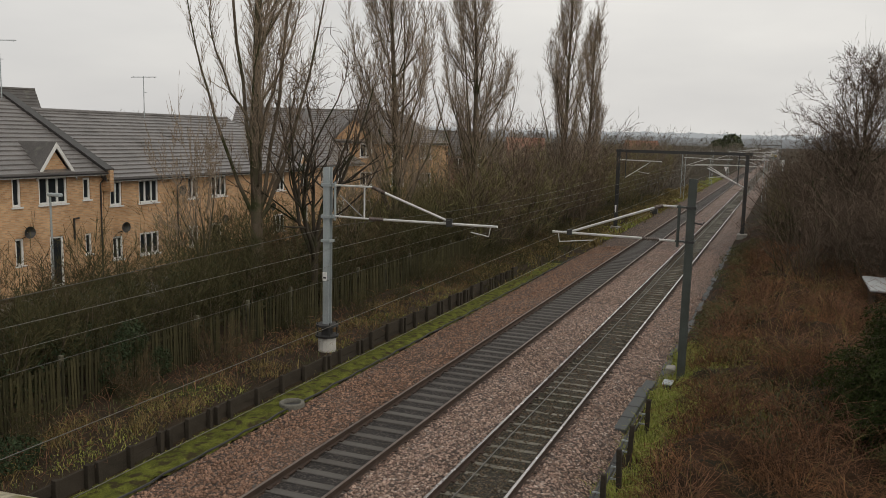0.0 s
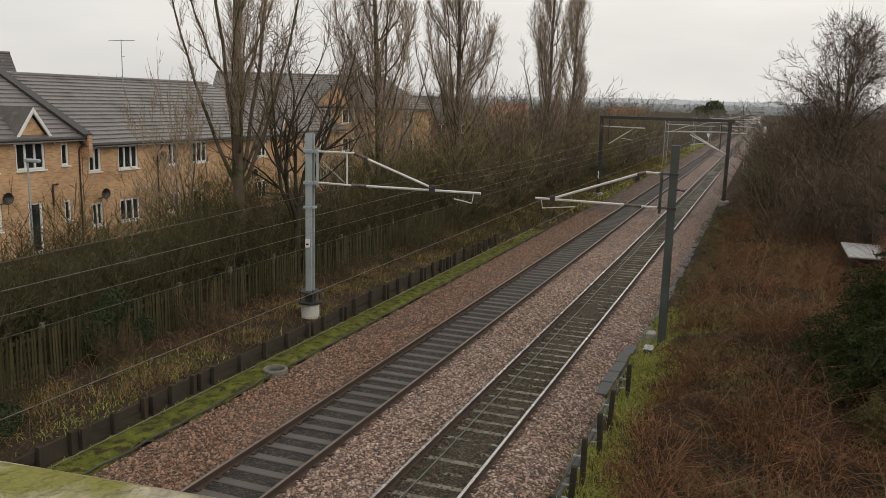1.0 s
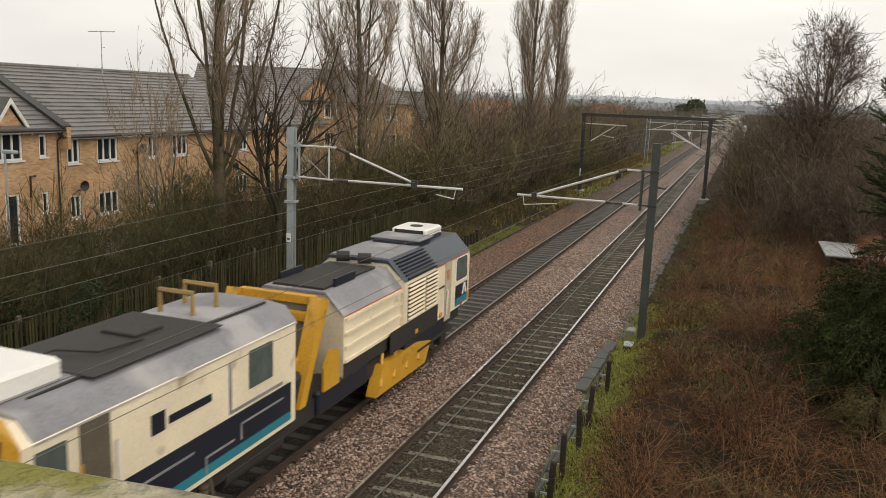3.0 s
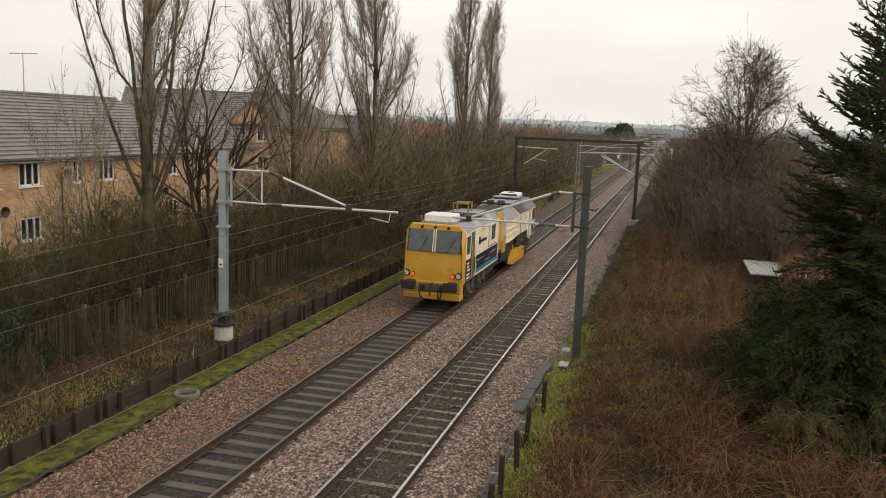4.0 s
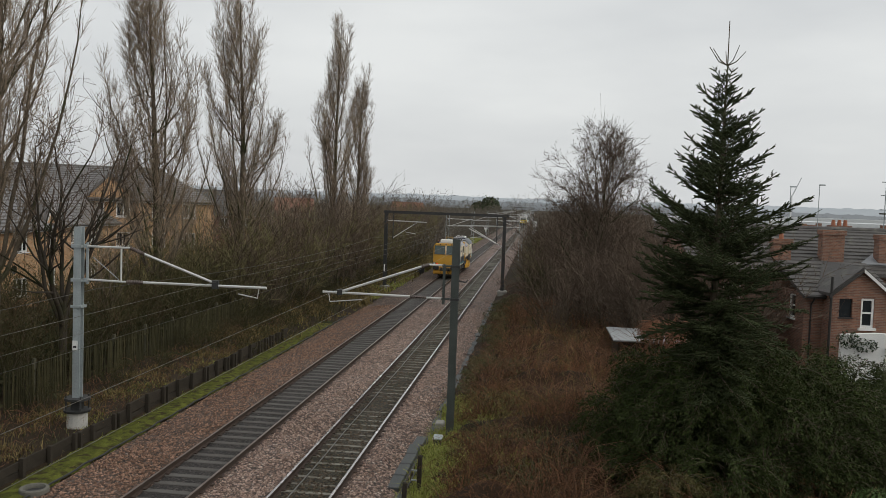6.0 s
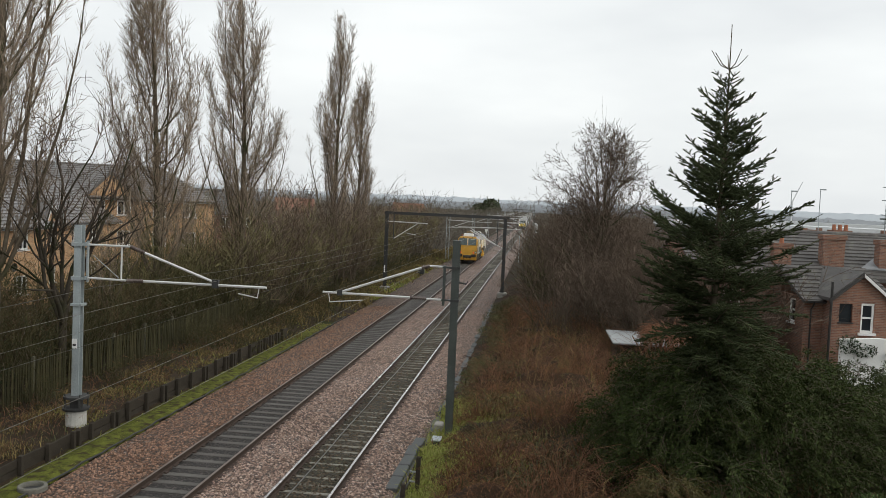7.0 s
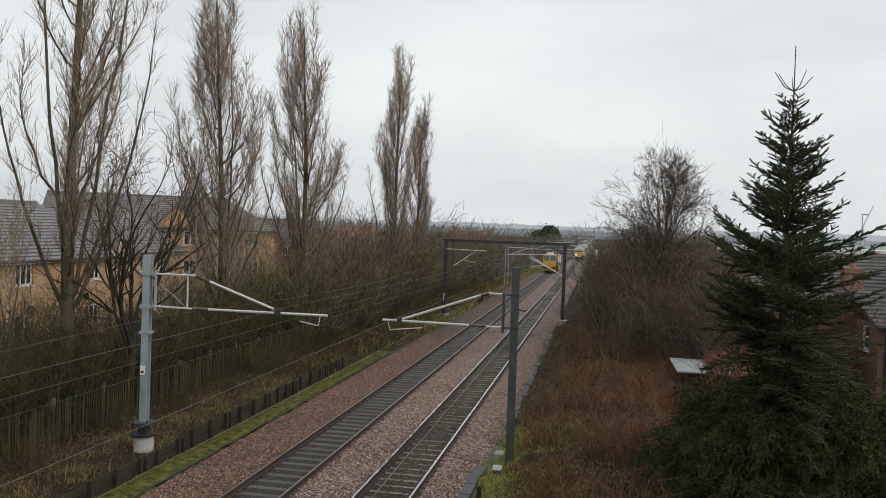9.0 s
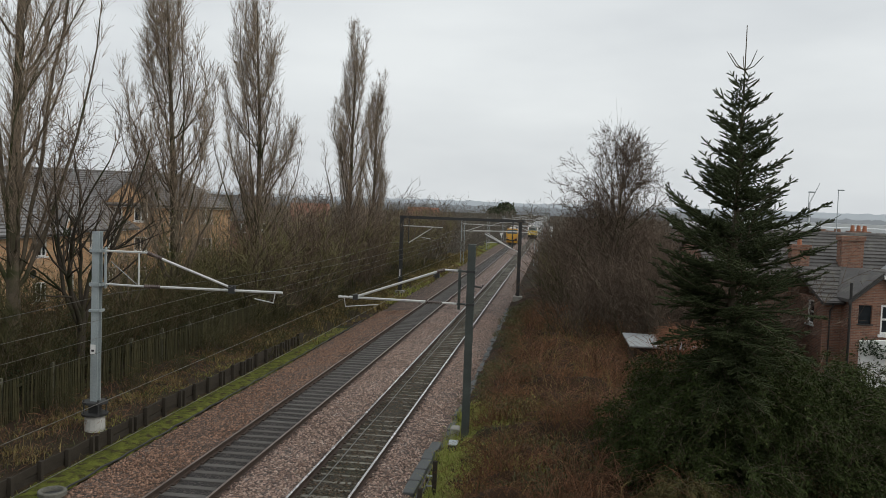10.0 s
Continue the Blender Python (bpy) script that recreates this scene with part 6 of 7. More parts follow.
def rear_houses():
    t = terrace("red brick Victorian terrace with tiled roof and chimneys", pose(8.0, 43.2, 0, 0, 0, 4), 26.0, 4.75, 6.75, 9.0,
                [(1.5, 2.4, 2.6, 3.9, 2), (11.0, 11.9, 2.6, 3.9, 2), (16, 16.9, 2.6, 3.9, 2)], -1.5, M_REDBRICK, M_TILEBROWN, "", soffit=False)
    chimney(t, 7.2, 1.0, 5.0, 6.75, 1.1, 0.6, 0)
    chimney(t, 4.6, 0.9, 4.9, 6.2, 0.9, 0.55, 1)
    chimney(t, 9.95, 0.9, 5.0, 6.6, 1.0, 0.6, 0)
    chimney(t, 9.5, 5.6, 6.0, 6.95, 1.0, 0.6, 3)
    part("valley_slope", Geo().rings([[(8.5, 0.5, 5.04), (10.6, 0.5, 5.04), (10.6, 2.6, 5.97)], [(8.5, 0.5, 5.10), (10.6, 0.5, 5.10), (10.6, 2.6, 6.03)]]), M_LEAD, t, "grey slate valley slope")
    # two-storey rear wing: a lean-to roof
    a = thing("rear_wing", "red brick rear wing with a lean-to tiled roof", "house wing", at=pose(12.55, 40.2, 0, 0, 0, 6))
    wall("front_wall", [], 1.55, -1.5, 3.75, 0, 0.25, a, M_REDBRICK)
    g = Geo().box(0, 0.25, 0.25, 1.0, -1.5, 3.8).box(0, 0.25, 1.75, 3.0, -1.5, 3.8).box(0, 0.25, 1.0, 1.75, -1.5, 2.5).box(0, 0.25, 1.0, 1.75, 3.65, 3.8)
    part("side_wall", g, M_REDBRICK, a)
    w = part("window", Geo().box(0.12, 0.13, 1.0, 1.75, 2.5, 3.65), M_GLASS, a)
    f = Geo().box(0.05, 0.16, 1.0, 1.08, 2.5, 3.65).box(0.05, 0.16, 1.67, 1.75, 2.5, 3.65).box(0.05, 0.16, 1.08, 1.67, 2.5, 2.58).box(0.05, 0.16, 1.08, 1.67, 3.05, 3.12).box(0.05, 0.16, 1.08, 1.67, 3.57, 3.65)
    part("window_frame", f, M_UPVC, w)
    part("window_sill", Geo().box(-0.08, 0.12, 0.92, 1.83, 2.42, 2.5), M_UPVC, w)
    part("roof", Geo().prism_x(roof_slope(-0.3, 3.72, 3.2, 5.15), -0.2, 4.3), M_TILEBROWN, a)
    part("gutter", Geo().tube((-0.2, -0.36, 3.70), (1.5, -0.36, 3.70), 0.055), M_GUTTER, a)
    downpipe(a, 0.3, -1.2, 3.7)
    # gabled wing
    b = thing("rear_wing", "red brick gabled rear wing with a white sash window", "house wing", at=pose(13.5, 39.4, 0.1, 0, 0, 6))
    wall("front_wall", [(0.35, 0.95, 2.75, 3.6), (1.35, 1.95, 2.3, 3.65)], 2.6, -1.5, 3.85, 0, 0.25, b, M_REDBRICK)
    part("gable_front", Geo().prism([(0, 3.85), (2.6, 3.85), (1.3, 4.95)], 0, 0.25), M_REDBRICK, b)
    part("side_wall", Geo().box(0, 0.25, 0.25, 4, -1.5, 3.85), M_REDBRICK, b)
    part("side_wall", Geo().box(2.35, 2.6, 0.25, 4, -1.5, 3.85), M_REDBRICK, b)
    for xa in (-0.2, 2.8):
        part("roof", Geo().prism([(xa, 3.72), (xa, 3.86), (1.3, 5.10), (1.3, 4.96)], -0.15, 4.2), M_TILEBROWN, b)
        part("bargeboard", Geo().prism([(xa, 3.62), (xa, 3.78), (1.3, 5.02), (1.3, 4.86)], -0.22, -0.155), M_BARGE if xa > 0 else M_GUTTER, b)
    w2 = part("window", Geo().box(1.35, 1.95, 0.10, 0.112, 2.3, 3.65), M_GLASS, b)
    f = Geo().box(1.35, 1.44, 0.04, 0.14, 2.3, 3.65).box(1.86, 1.95, 0.04, 0.14, 2.3, 3.65).box(1.44, 1.86, 0.04, 0.14, 2.3, 2.4).box(1.44, 1.86, 0.04, 0.14, 2.94, 3.02).box(1.44, 1.86, 0.04, 0.14, 3.55, 3.65)
    part("window_frame", f, M_UPVC, w2)
    part("window_sill", Geo().box(1.25, 2.05, -0.1, 0.12, 2.18, 2.3), M_UPVC, w2)
    w3 = part("window", Geo().box(0.35, 0.95, 0.10, 0.112, 2.75, 3.6), M_GLASS, b)
    part("window_sill", Geo().box(0.3, 1.0, -0.06, 0.1, 2.69, 2.75), M_GUTTER, w3)
    part("soil_pipe", Geo().tube((-0.1, -0.15, -1.2), (-0.1, -0.15, 4.6), 0.06), M_GUTTER, b)
    g = thing("garden_wall", "white rendered garden wall with ivy", "wall")
    part("wall", Geo().prism([(13.4, -1.2), (19.5, -1.2), (19.5, 2.25), (15.9, 2.25), (15.7, 2.4), (14.9, 2.42), (13.4, 2.3)], 37.6, 37.9), M_RENDERWHITE, g)
    leafy("ivy_clump", "ivy trailing over the white garden wall", 600, [(14.3, 37.5, 1.9, 0.6, 0.25, 0.3), (15.8, 37.5, 1.75, 0.6, 0.2, 0.2), (13.6, 37.4, 2.1, 0.5, 0.3, 0.4)], 0.07, M_IVY, 57)


rear_houses()


def scaffold():
    t = thing("scaffolding", "grey tube scaffolding round a far roof", "scaffold")
    x0, y0 = 26.5, 66.0
    for k in range(4):
        for j in range(2):
            part("standard", Geo().tube((x0 + k * 1.3, y0 + j * 1.2, -1), (x0 + k * 1.3, y0 + j * 1.2, 11.2 - 0.7 * (k % 2)), 0.035), M_GALV, t)
    for z in (8.1, 9.2, 10.2):
        part("ledger", Geo().tube((x0 - 0.8, y0, z), (x0 + 5, y0, z), 0.035), M_GALV, t)
    part("boards", Geo().box(x0 - 0.4, x0 + 4.6, y0, y0 + 1.2, 7.75, 7.85), M_PALE_WOOD, t)


scaffold()
street_lamp(27.5, 95.0, 10.6, "far grey street lamp above the roofs")
street_lamp(31.5, 98.0, 11.0, "far grey street lamp above the roofs")

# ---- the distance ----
# haze is painted into the grey-blue colour and glow of the horizon ridges
M_HAZE = glow("painted_near_haze", (0.19, 0.205, 0.22), 0.24)
M_HAZE2 = glow("painted_far_haze", (0.30, 0.325, 0.35), 0.36)


def ridge_line(name, label, y, x0, x1, n, base, amp, material, seed):
    rng = np.random.default_rng(seed)
    xs = np.linspace(x0, x1, n)
    z = base + amp * (np.sin(xs * 0.0021 + seed) + 0.6 * np.sin(xs * 0.0067 + 2 * seed)) + amp * 1.9 * rng.random(n) ** 2 + amp * 0.5 * np.repeat(rng.random(n // 10), 10)
    vs = [(x, y, -2) for x in xs] + [(x, y, h) for x, h in zip(xs, z)] + [(x, y + 60, -2) for x in xs]
    fs = [(i, i + 1, i + n + 1, i + n) for i in range(n - 1)] + [(i + n, i + n + 1, i + 2 * n + 1, i + 2 * n) for i in range(n - 1)]
    tagged(part(name, raw(name, vs, fs, material), material), label, "backdrop", kind="structure")


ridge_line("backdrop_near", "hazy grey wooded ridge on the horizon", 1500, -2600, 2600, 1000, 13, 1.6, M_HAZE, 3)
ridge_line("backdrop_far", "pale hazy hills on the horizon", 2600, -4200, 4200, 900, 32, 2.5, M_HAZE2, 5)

FARM = mat("far_scrub_twigs", (0.15, 0.13, 0.105), 0.3, 0.3, 3, 0.95, 0.0, rand=0.6, tint=(0.10, 0.095, 0.075))
FAR_SHRUBS = []
for k in range(3):
    sg = np.array(shrub_segs(70 + k, 4.5, 4.5, 9, 0.7))
    sg = sg[np.random.default_rng(k).random(len(sg)) < 0.38]
    sg[:, 6:8] *= 2.6
    me = twig_mesh("shrub", sg, FARM, 0.036, 1.1)
    FAR_SHRUBS.append((np.array([v.co for v in me.vertices]), np.array([p.vertices[:] for p in me.polygons])))


FAR_PLACES = {}


def far_shrub(x, y, s, zs, group, label="distant leafless wood on the horizon"):
    FAR_PLACES.setdefault((group, label), []).append((int(abs(x * 7 + y)) % 3, x, y, s, zs))


for k in range(130):
    far_shrub(-16.5 - rs.random() ** 1.5 * 34, 98 + k * 2.6, rs.uniform(1.05, 1.5), 1.0, "far thicket", "distant leafless thicket along the line")
for k in range(130):
    far_shrub(1.4 + rs.random() ** 1.6 * (8 + 0.32 * k), 88 + k * 2.5, rs.uniform(0.95, 1.35), 1.0, "far thicket", "distant leafless thicket along the line")
for k in range(70):
    a = radians(rs.uniform(-42, 1))
    d = rs.uniform(260, 520)
    far_shrub(d * math.sin(a) - 14, d * math.cos(a), rs.uniform(2.2, 2.9), rs.uniform(0.65, 0.95), "far wood")
for k in range(26):
    a = radians(rs.uniform(3, 32))
    d = rs.uniform(300, 520)
    far_shrub(d * math.sin(a), d * math.cos(a), rs.uniform(2.0, 2.8), rs.uniform(0.6, 0.85), "far wood")
for (name, label), places in FAR_PLACES.items():
    vs, fs, base = [], [], 0
    for kind, x, y, s, zs in places:
        v0, f0 = FAR_SHRUBS[kind]
        a = math.radians((x * 77 + y * 131) % 360)
        c, d = math.cos(a), math.sin(a)
        vs.append(np.stack([x + s * (v0[:, 0] * c - v0[:, 1] * d), y + s * (v0[:, 0] * d + v0[:, 1] * c), s * zs * v0[:, 2] - 0.3], -1))
        fs.append(f0 + base)
        base += len(v0)
    key = name.replace(" ", "_")
    tagged(part(key, raw(key, np.concatenate(vs), np.concatenate(fs), FARM), FARM), label, "wood", kind="stuff")
leafy("evergreen_tree", "distant dark evergreen tree on the horizon", 2600, [(-25.5, 430, 5, 5.5, 4, 6.5), (-31, 434, 4, 5, 4, 5)], 0.9, M_FIR, 58)

M_SHEDWALL = mat("pale_cladding", (0.55, 0.57, 0.58), 0.12, 0.4, 5, 0.6, 0.0)
for xx, yy, ww, hh, lab in ((60, 190, 60, 6.2, "long pale warehouse roof beyond the houses"), (95, 260, 70, 7.0, "grey distant warehouse beyond the houses"), (150, 300, 60, 6.5, "grey distant warehouse beyond the houses")):
    w_t = thing("warehouse", lab, "building", "far warehouses", at=pose(xx, yy, 0))
    part("wall", Geo().box(-ww / 2, ww / 2, 0, 30, -1, hh - 1.2), M_TILEBROWN, w_t)
    part("roof", Geo().prism([(-ww / 2 - 0.5, hh - 1.2), (ww / 2 + 0.5, hh - 1.2), (ww / 2 - 1, hh), (-ww / 2 + 1, hh)], -0.5, 30.5), M_SHEDWALL, w_t)
for k in range(16):
    yy = 105 + 22 * (k // 4) + 3 * (k % 4)
    xx = 30 + (k % 4) * 15 + (k // 4) * 7
    f_t = thing("far_house", "distant brick house with a tiled roof", "house", "far houses", at=pose(xx, yy, 0, 0, 0, 12 * (k % 3)))
    part("wall", Geo().box(0, 11, 0, 8, -1, 3.3), M_REDBRICK, f_t)
    part("roof", Geo().prism_x([(-0.3, 3.1), (8.3, 3.1), (4, 5.2 + 0.3 * (k % 2))], -0.2, 11.2), M_TILEBROWN, f_t)
    for wx in (2.0, 5.0, 8.0):
        part("window", Geo().box(wx, wx + 1.0, -0.03, 0.05, 1.5, 2.6), M_UPVC, f_t)
    part("chimney", Geo().box(5, 6, 3.7, 4.4, 4.8, 6.1), M_REDBRICK, f_t)
for k in range(2):
    f_t = thing("far_house", "distant red-roofed house beyond the thicket", "house", "far houses", at=pose(-62 + 20 * k, 190 + 50 * k, 0, 0, 0, 20))
    part("wall", Geo().box(0, 9, 0, 8, -1, 4.6), M_REDBRICK, f_t)
    part("roof", Geo().prism_x([(-0.3, 4.5), (8.3, 4.5), (4, 7.4)], -0.2, 9.2), mat("red_clay_tiles", (0.20, 0.085, 0.055), 0.3, 1, 20, 0.8), f_t)


def tower_crane(x, y, h):
    t = thing("tower_crane", "tower crane far beyond the roofs with haze put into its pale colour", "crane", at=pose(x, y, 0, 0, 0, 30))
    # pale cladding colour stands in for the haze in front of the crane
    part("tower", Geo().box(-0.5, 0.5, -0.5, 0.5, -1, h), M_SHEDWALL, t)
    part("jib", Geo().prism([(-0.4, h), (9.0, h + 15), (9.3, h + 15), (0.5, h)], -0.3, 0.3), M_SHEDWALL, t)


tower_crane(186, 640, 21)


def sign_board(x, y, z0, z1, w, label, outline=None):
    t = thing("sign_board", label, "railway sign", at=pose(x, y, 0))
    part("post", Geo().tube((0, 0.05, -0.4), (0, 0.05, z1), 0.05), M_GALV, t)
    g = Geo().prism([(-w / 2, z1), (w / 2, z1), (0, z0)], -0.03, 0.0) if outline else Geo().bevel_box(-w / 2, w / 2, -0.04, 0, z0, z1, 0.01)
    part("board", g, M_WHITE_BOARD, t)


M_WHITE_BOARD = mat("white_sign_face", (0.75, 0.75, 0.73), 0.1, 2, 20, 0.5)
sign_board(-0.5, 150.0, 3.58, 4.8, 0.65, "blank white board on a post beside the line")
sign_board(-13.8, 220.0, 0.1, 1.35, 1.0, "small white triangular board beside the line", True)

# ---- the track machine (leaves on the left track) ----
M_YELLOW = mat("track_machine_yellow", (0.56, 0.30, 0.03), 0.25, 1.2, 25, 0.45, 0.1, patch=((0.24, 0.135, 0.035), 1.7, 0.62))
M_CREAM = mat("cream_panel", (0.78, 0.69, 0.52), 0.15, 1.0, 25, 0.45, 0.05, patch=((0.36, 0.29, 0.20), 1.6, 0.62))
M_ROOFGREY = mat("grey_machine_roof", (0.22, 0.22, 0.24), 0.3, 1.2, 25, 0.5, 0.1, patch=((0.36, 0.35, 0.36), 0.8, 0.5))
M_SLATE = mat("blue_grey_panel", (0.042, 0.054, 0.074), 0.25, 1.0, 25, 0.35, 0.05)
M_GOLD = mat("dull_gold_paint", (0.30, 0.20, 0.07), 0.3, 2, 30, 0.6, 0.2)
M_NAVY = mat("dark_navy_band", (0.014, 0.018, 0.03), 0.2, 1.0, 25, 0.35, 0.0)
M_TEAL = mat("teal_band", (0.02, 0.20, 0.27), 0.15, 1.0, 25, 0.35, 0.0)
M_WHITE = mat("white_painted_metal", (0.78, 0.77, 0.74), 0.1, 1.0, 25, 0.35, 0.0)
M_UNDER = mat("grimy_underframe", (0.025, 0.022, 0.02), 0.4, 3, 30, 0.7, 0.3)
M_OLIVE = mat("dusty_brown_deck", (0.10, 0.085, 0.06), 0.3, 2, 30, 0.8, 0.2)
M_CABGLASS = mat("cab_glass", (0.085, 0.11, 0.105), 0.3, 0.6, 4, 0.08, 0.0)
M_DOOR = mat("dull_beige_paint", (0.46, 0.40, 0.30), 0.25, 2, 25, 0.5, 0.05)
M_ORANGE = mat("orange_stripe", (0.50, 0.09, 0.03), 0.1)
M_LAMPRED = glow("red_tail_light", (0.9, 0.05, 0.015), 0.8)
M_LAMPDIM = mat("unlit_headlight", (0.55, 0.55, 0.52), 0.1, 3, 20, 0.15, 0.0)
M_LAMPWARM = glow("headlight", (1.0, 0.86, 0.55), 6.0)


def louvres(parent, x, y0, y1, z0, z1, n, material, back, sx=1):
    part("louvre_back", Geo().box(min(x + sx * 0.006, x - sx * 0.06), max(x + sx * 0.006, x - sx * 0.06), y0, y1, z0, z1), back, parent)
    for k in range(n):
        z = z0 + (z1 - z0) * (k + 0.5) / n
        h = (z1 - z0) / n * 0.17
        part("louvre_slat", Geo().prism([(x, z + h), (x + sx * 0.045, z - h), (x + sx * 0.06, z - h * 0.6), (x + sx * 0.01, z + h * 1.4)], y0, y1), material, parent)


def wheelset(parent, y, r=0.42):
    for x in (-0.752, 0.752):
        w = part("wheel", Geo().tube((x - 0.065, y, r), (x + 0.065, y, r), r, n=20), M_UNDER, parent)
        part("wheel_rim", Geo().tube((x + (0.07 if x > 0 else -0.07), y, r), (x + (0.08 if x > 0 else -0.08), y, r), r * 0.9, n=20), mat("worn_steel_rim", (0.2, 0.18, 0.16), 0.2, 3, 20, 0.4, 0.1, metal=0.6), w)
    part("axle", Geo().tube((-0.7, y, r), (0.7, y, r), 0.08), M_UNDER, parent)
    for x in (-1.02, 1.02):
        part("axle_box", Geo().bevel_box(x - 0.12, x + 0.12, y - 0.22, y + 0.22, r - 0.2, r + 0.25, 0.03), M_UNDER, parent)


SIDE = 1.26
NOSE_ON = 0.30


def track_machine():
    t = thing("track_machine", "yellow and cream track maintenance machine with dark lower bands", "rail vehicle")
    part("underframe", Geo().box(-1.1, 1.1, 0.35, 17.0, 0.72, 1.1), M_UNDER, t)
    # rear cab
    body = [(-SIDE, 1.05), (SIDE, 1.05), (SIDE, 2.92), (1.0, 3.17), (-1.0, 3.17), (-SIDE, 2.92)]
    part("rear_body", Geo().prism([(x * 0.995, z) for x, z in body], 0.35, 6.8), M_CREAM, t, "cream rear cab body")
    face = Geo()
    face.rings([[(-SIDE, 0.35, 1.0), (SIDE, 0.35, 1.0), (SIDE, 0.35, 2.95), (1.02, 0.35, 3.25), (-1.02, 0.35, 3.25), (-SIDE, 0.35, 2.95)],
                [(-1.22, 0.0, 1.0), (1.22, 0.0, 1.0), (1.20, 0.06, 2.2), (1.0, 0.26, 3.2), (-1.0, 0.26, 3.2), (-1.20, 0.06, 2.2)]])
    fc = part("cab_end", face, M_YELLOW, t, "yellow cab end")
    for x0, x1 in ((-1.08, -0.07), (0.07, 1.08)):
        w = part("windscreen", Geo().prism_x([(0.045, 2.20), (0.205, 3.02), (0.19, 3.03), (0.03, 2.21)], x0, x1), M_CABGLASS, t, "large dark windscreen pane")
        for a, b in ((x0 - 0.04, x0), (x1, x1 + 0.04)):
            part("windscreen_post", Geo().prism_x([(0.045, 2.18), (0.215, 3.05), (0.18, 3.06), (0.01, 2.19)], a, b), M_CREAM if abs(a + b) < 0.4 else M_NAVY, w)
        part("wiper", Geo().tube((x0 + 0.5, 0.02, 2.22), (x0 + 0.8, 0.10, 2.75), 0.012), M_UNDER, w)
    part("skirt", Geo().bevel_box(-1.2, 1.2, -0.06, 0.5, 0.36, 0.62, 0.04), M_YELLOW, t, "yellow buffer skirt")
    part("buffer_beam", Geo().bevel_box(-1.2, 1.2, -0.02, 0.4, 0.62, 1.08, 0.03), M_YELLOW, t)
    for x in (-0.87, 0.87):
        bf = part("buffer", Geo().tube((x, 0.0, 0.95), (x, -0.42, 0.95), 0.10, 0.11, 10), M_UNDER, t)
        part("buffer_head", Geo().bevel_box(x - 0.30, x + 0.30, -0.50, -0.42, 0.78, 1.12, 0.03), M_UNDER, bf)
        hl = part("headlight", Geo().tube((x * 1.25, 0.02, 1.34), (x * 1.25, -0.06, 1.34), 0.135, n=16), M_UNDER, t, "round unlit headlight with a black rim")
        part("reflector", Geo().tube((x * 1.25, -0.062, 1.34), (x * 1.25, -0.066, 1.34), 0.10, n=16), M_GALV, hl)
        for dx, dz in ((-0.035, 0.035), (0.04, -0.03)):
            part("bulb", Geo().tube((x * 1.25 + dx, -0.068, 1.34 + dz), (x * 1.25 + dx, -0.075, 1.34 + dz), 0.03, n=10), M_WHITE, hl)
        tl = part("tail_light", Geo().tube((x * 0.95, 0.02, 1.30), (x * 0.95, -0.05, 1.30), 0.075, n=14), M_LAMPRED, t, "lit red tail light")
        part("light_rim", Geo().tube((x * 0.95, 0.02, 1.30), (x * 0.95, -0.03, 1.30), 0.095, n=14), M_UNDER, tl)
        part("buffer_gaiter", Geo().bevel_box(x - 0.2, x + 0.2, -0.2, 0.0, 0.80, 1.10, 0.04), M_UNDER, t)
        part("multiple_unit_socket", Geo().bevel_box(x * 0.45 - 0.1, x * 0.45 + 0.1, -0.12, 0.0, 0.70, 0.92, 0.02), M_UNDER, t)
        part("brake_hose", Geo().path([(x * 0.6, -0.02, 0.95), (x * 0.55, -0.28, 0.8), (x * 0.5, -0.24, 0.5), (x * 0.42, -0.1, 0.42)], [0.028] * 4), M_UNDER, t)
    # raised plate that darkens the middle of the buffer beam
    part("beam_recess", Geo().bevel_box(-0.5, 0.5, -0.05, 0.0, 0.66, 0.98, 0.02), M_OLIVE, t, "dark brown plate behind the coupling")
    part("coupling_hook", Geo().path([(0, 0, 0.98), (0, -0.3, 0.98), (0, -0.36, 0.8), (0, -0.28, 0.55)], [0.05, 0.05, 0.045, 0.03]), M_UNDER, t)
    part("brake_hose", Geo().path([(0.3, -0.02, 0.9), (0.3, -0.25, 0.75), (0.32, -0.2, 0.45)], [0.03] * 3), M_UNDER, t)
    for x in (-0.55, 0.0, 0.55):
        part("roof_lamp", Geo().tube((x, 0.26, 3.14), (x, 0.12, 3.12), 0.055, n=10), M_UNDER, t)
    for s in (-1, 1):
        xs = s * SIDE
        a, b = sorted((xs, xs + s * 0.015))
        part("lower_band", Geo().box(a, b, 1.9, 6.6, 1.30, 1.85), M_NAVY, t, "dark lower band")
        part("teal_panel", Geo().box(a, b, 1.9, 6.6, 1.14, 1.30), M_TEAL, t, "teal lower panel")
        part("lower_band", Geo().box(a, b, 0.4, 1.2, 1.08, 1.9), M_NAVY, t)
        part("side_window", Geo().box(a, b, 0.55, 1.05, 2.1, 2.8), M_CABGLASS, t)
        part("side_window", Geo().box(a, b, 5.2, 5.95, 2.15, 2.8), M_CABGLASS, t)
        # flat panel, coloured dark for the shade inside an open doorway
        part("door_recess", Geo().box(a, b, 1.28, 1.82, 1.08, 2.9), M_OLIVE, t, "flat dark yellow-brown panel for a shaded door recess")
        part("handrail", Geo().tube((xs + s * 0.06, 1.9, 1.1), (xs + s * 0.06, 1.9, 2.5), 0.02), M_WHITE, t)
        part("logo_block", Geo().box(a, b, 2.65, 2.95, 2.25, 2.55), M_NAVY, t)
        part("logo_bar", Geo().box(a, b, 3.05, 4.1, 2.30, 2.42), M_NAVY, t)
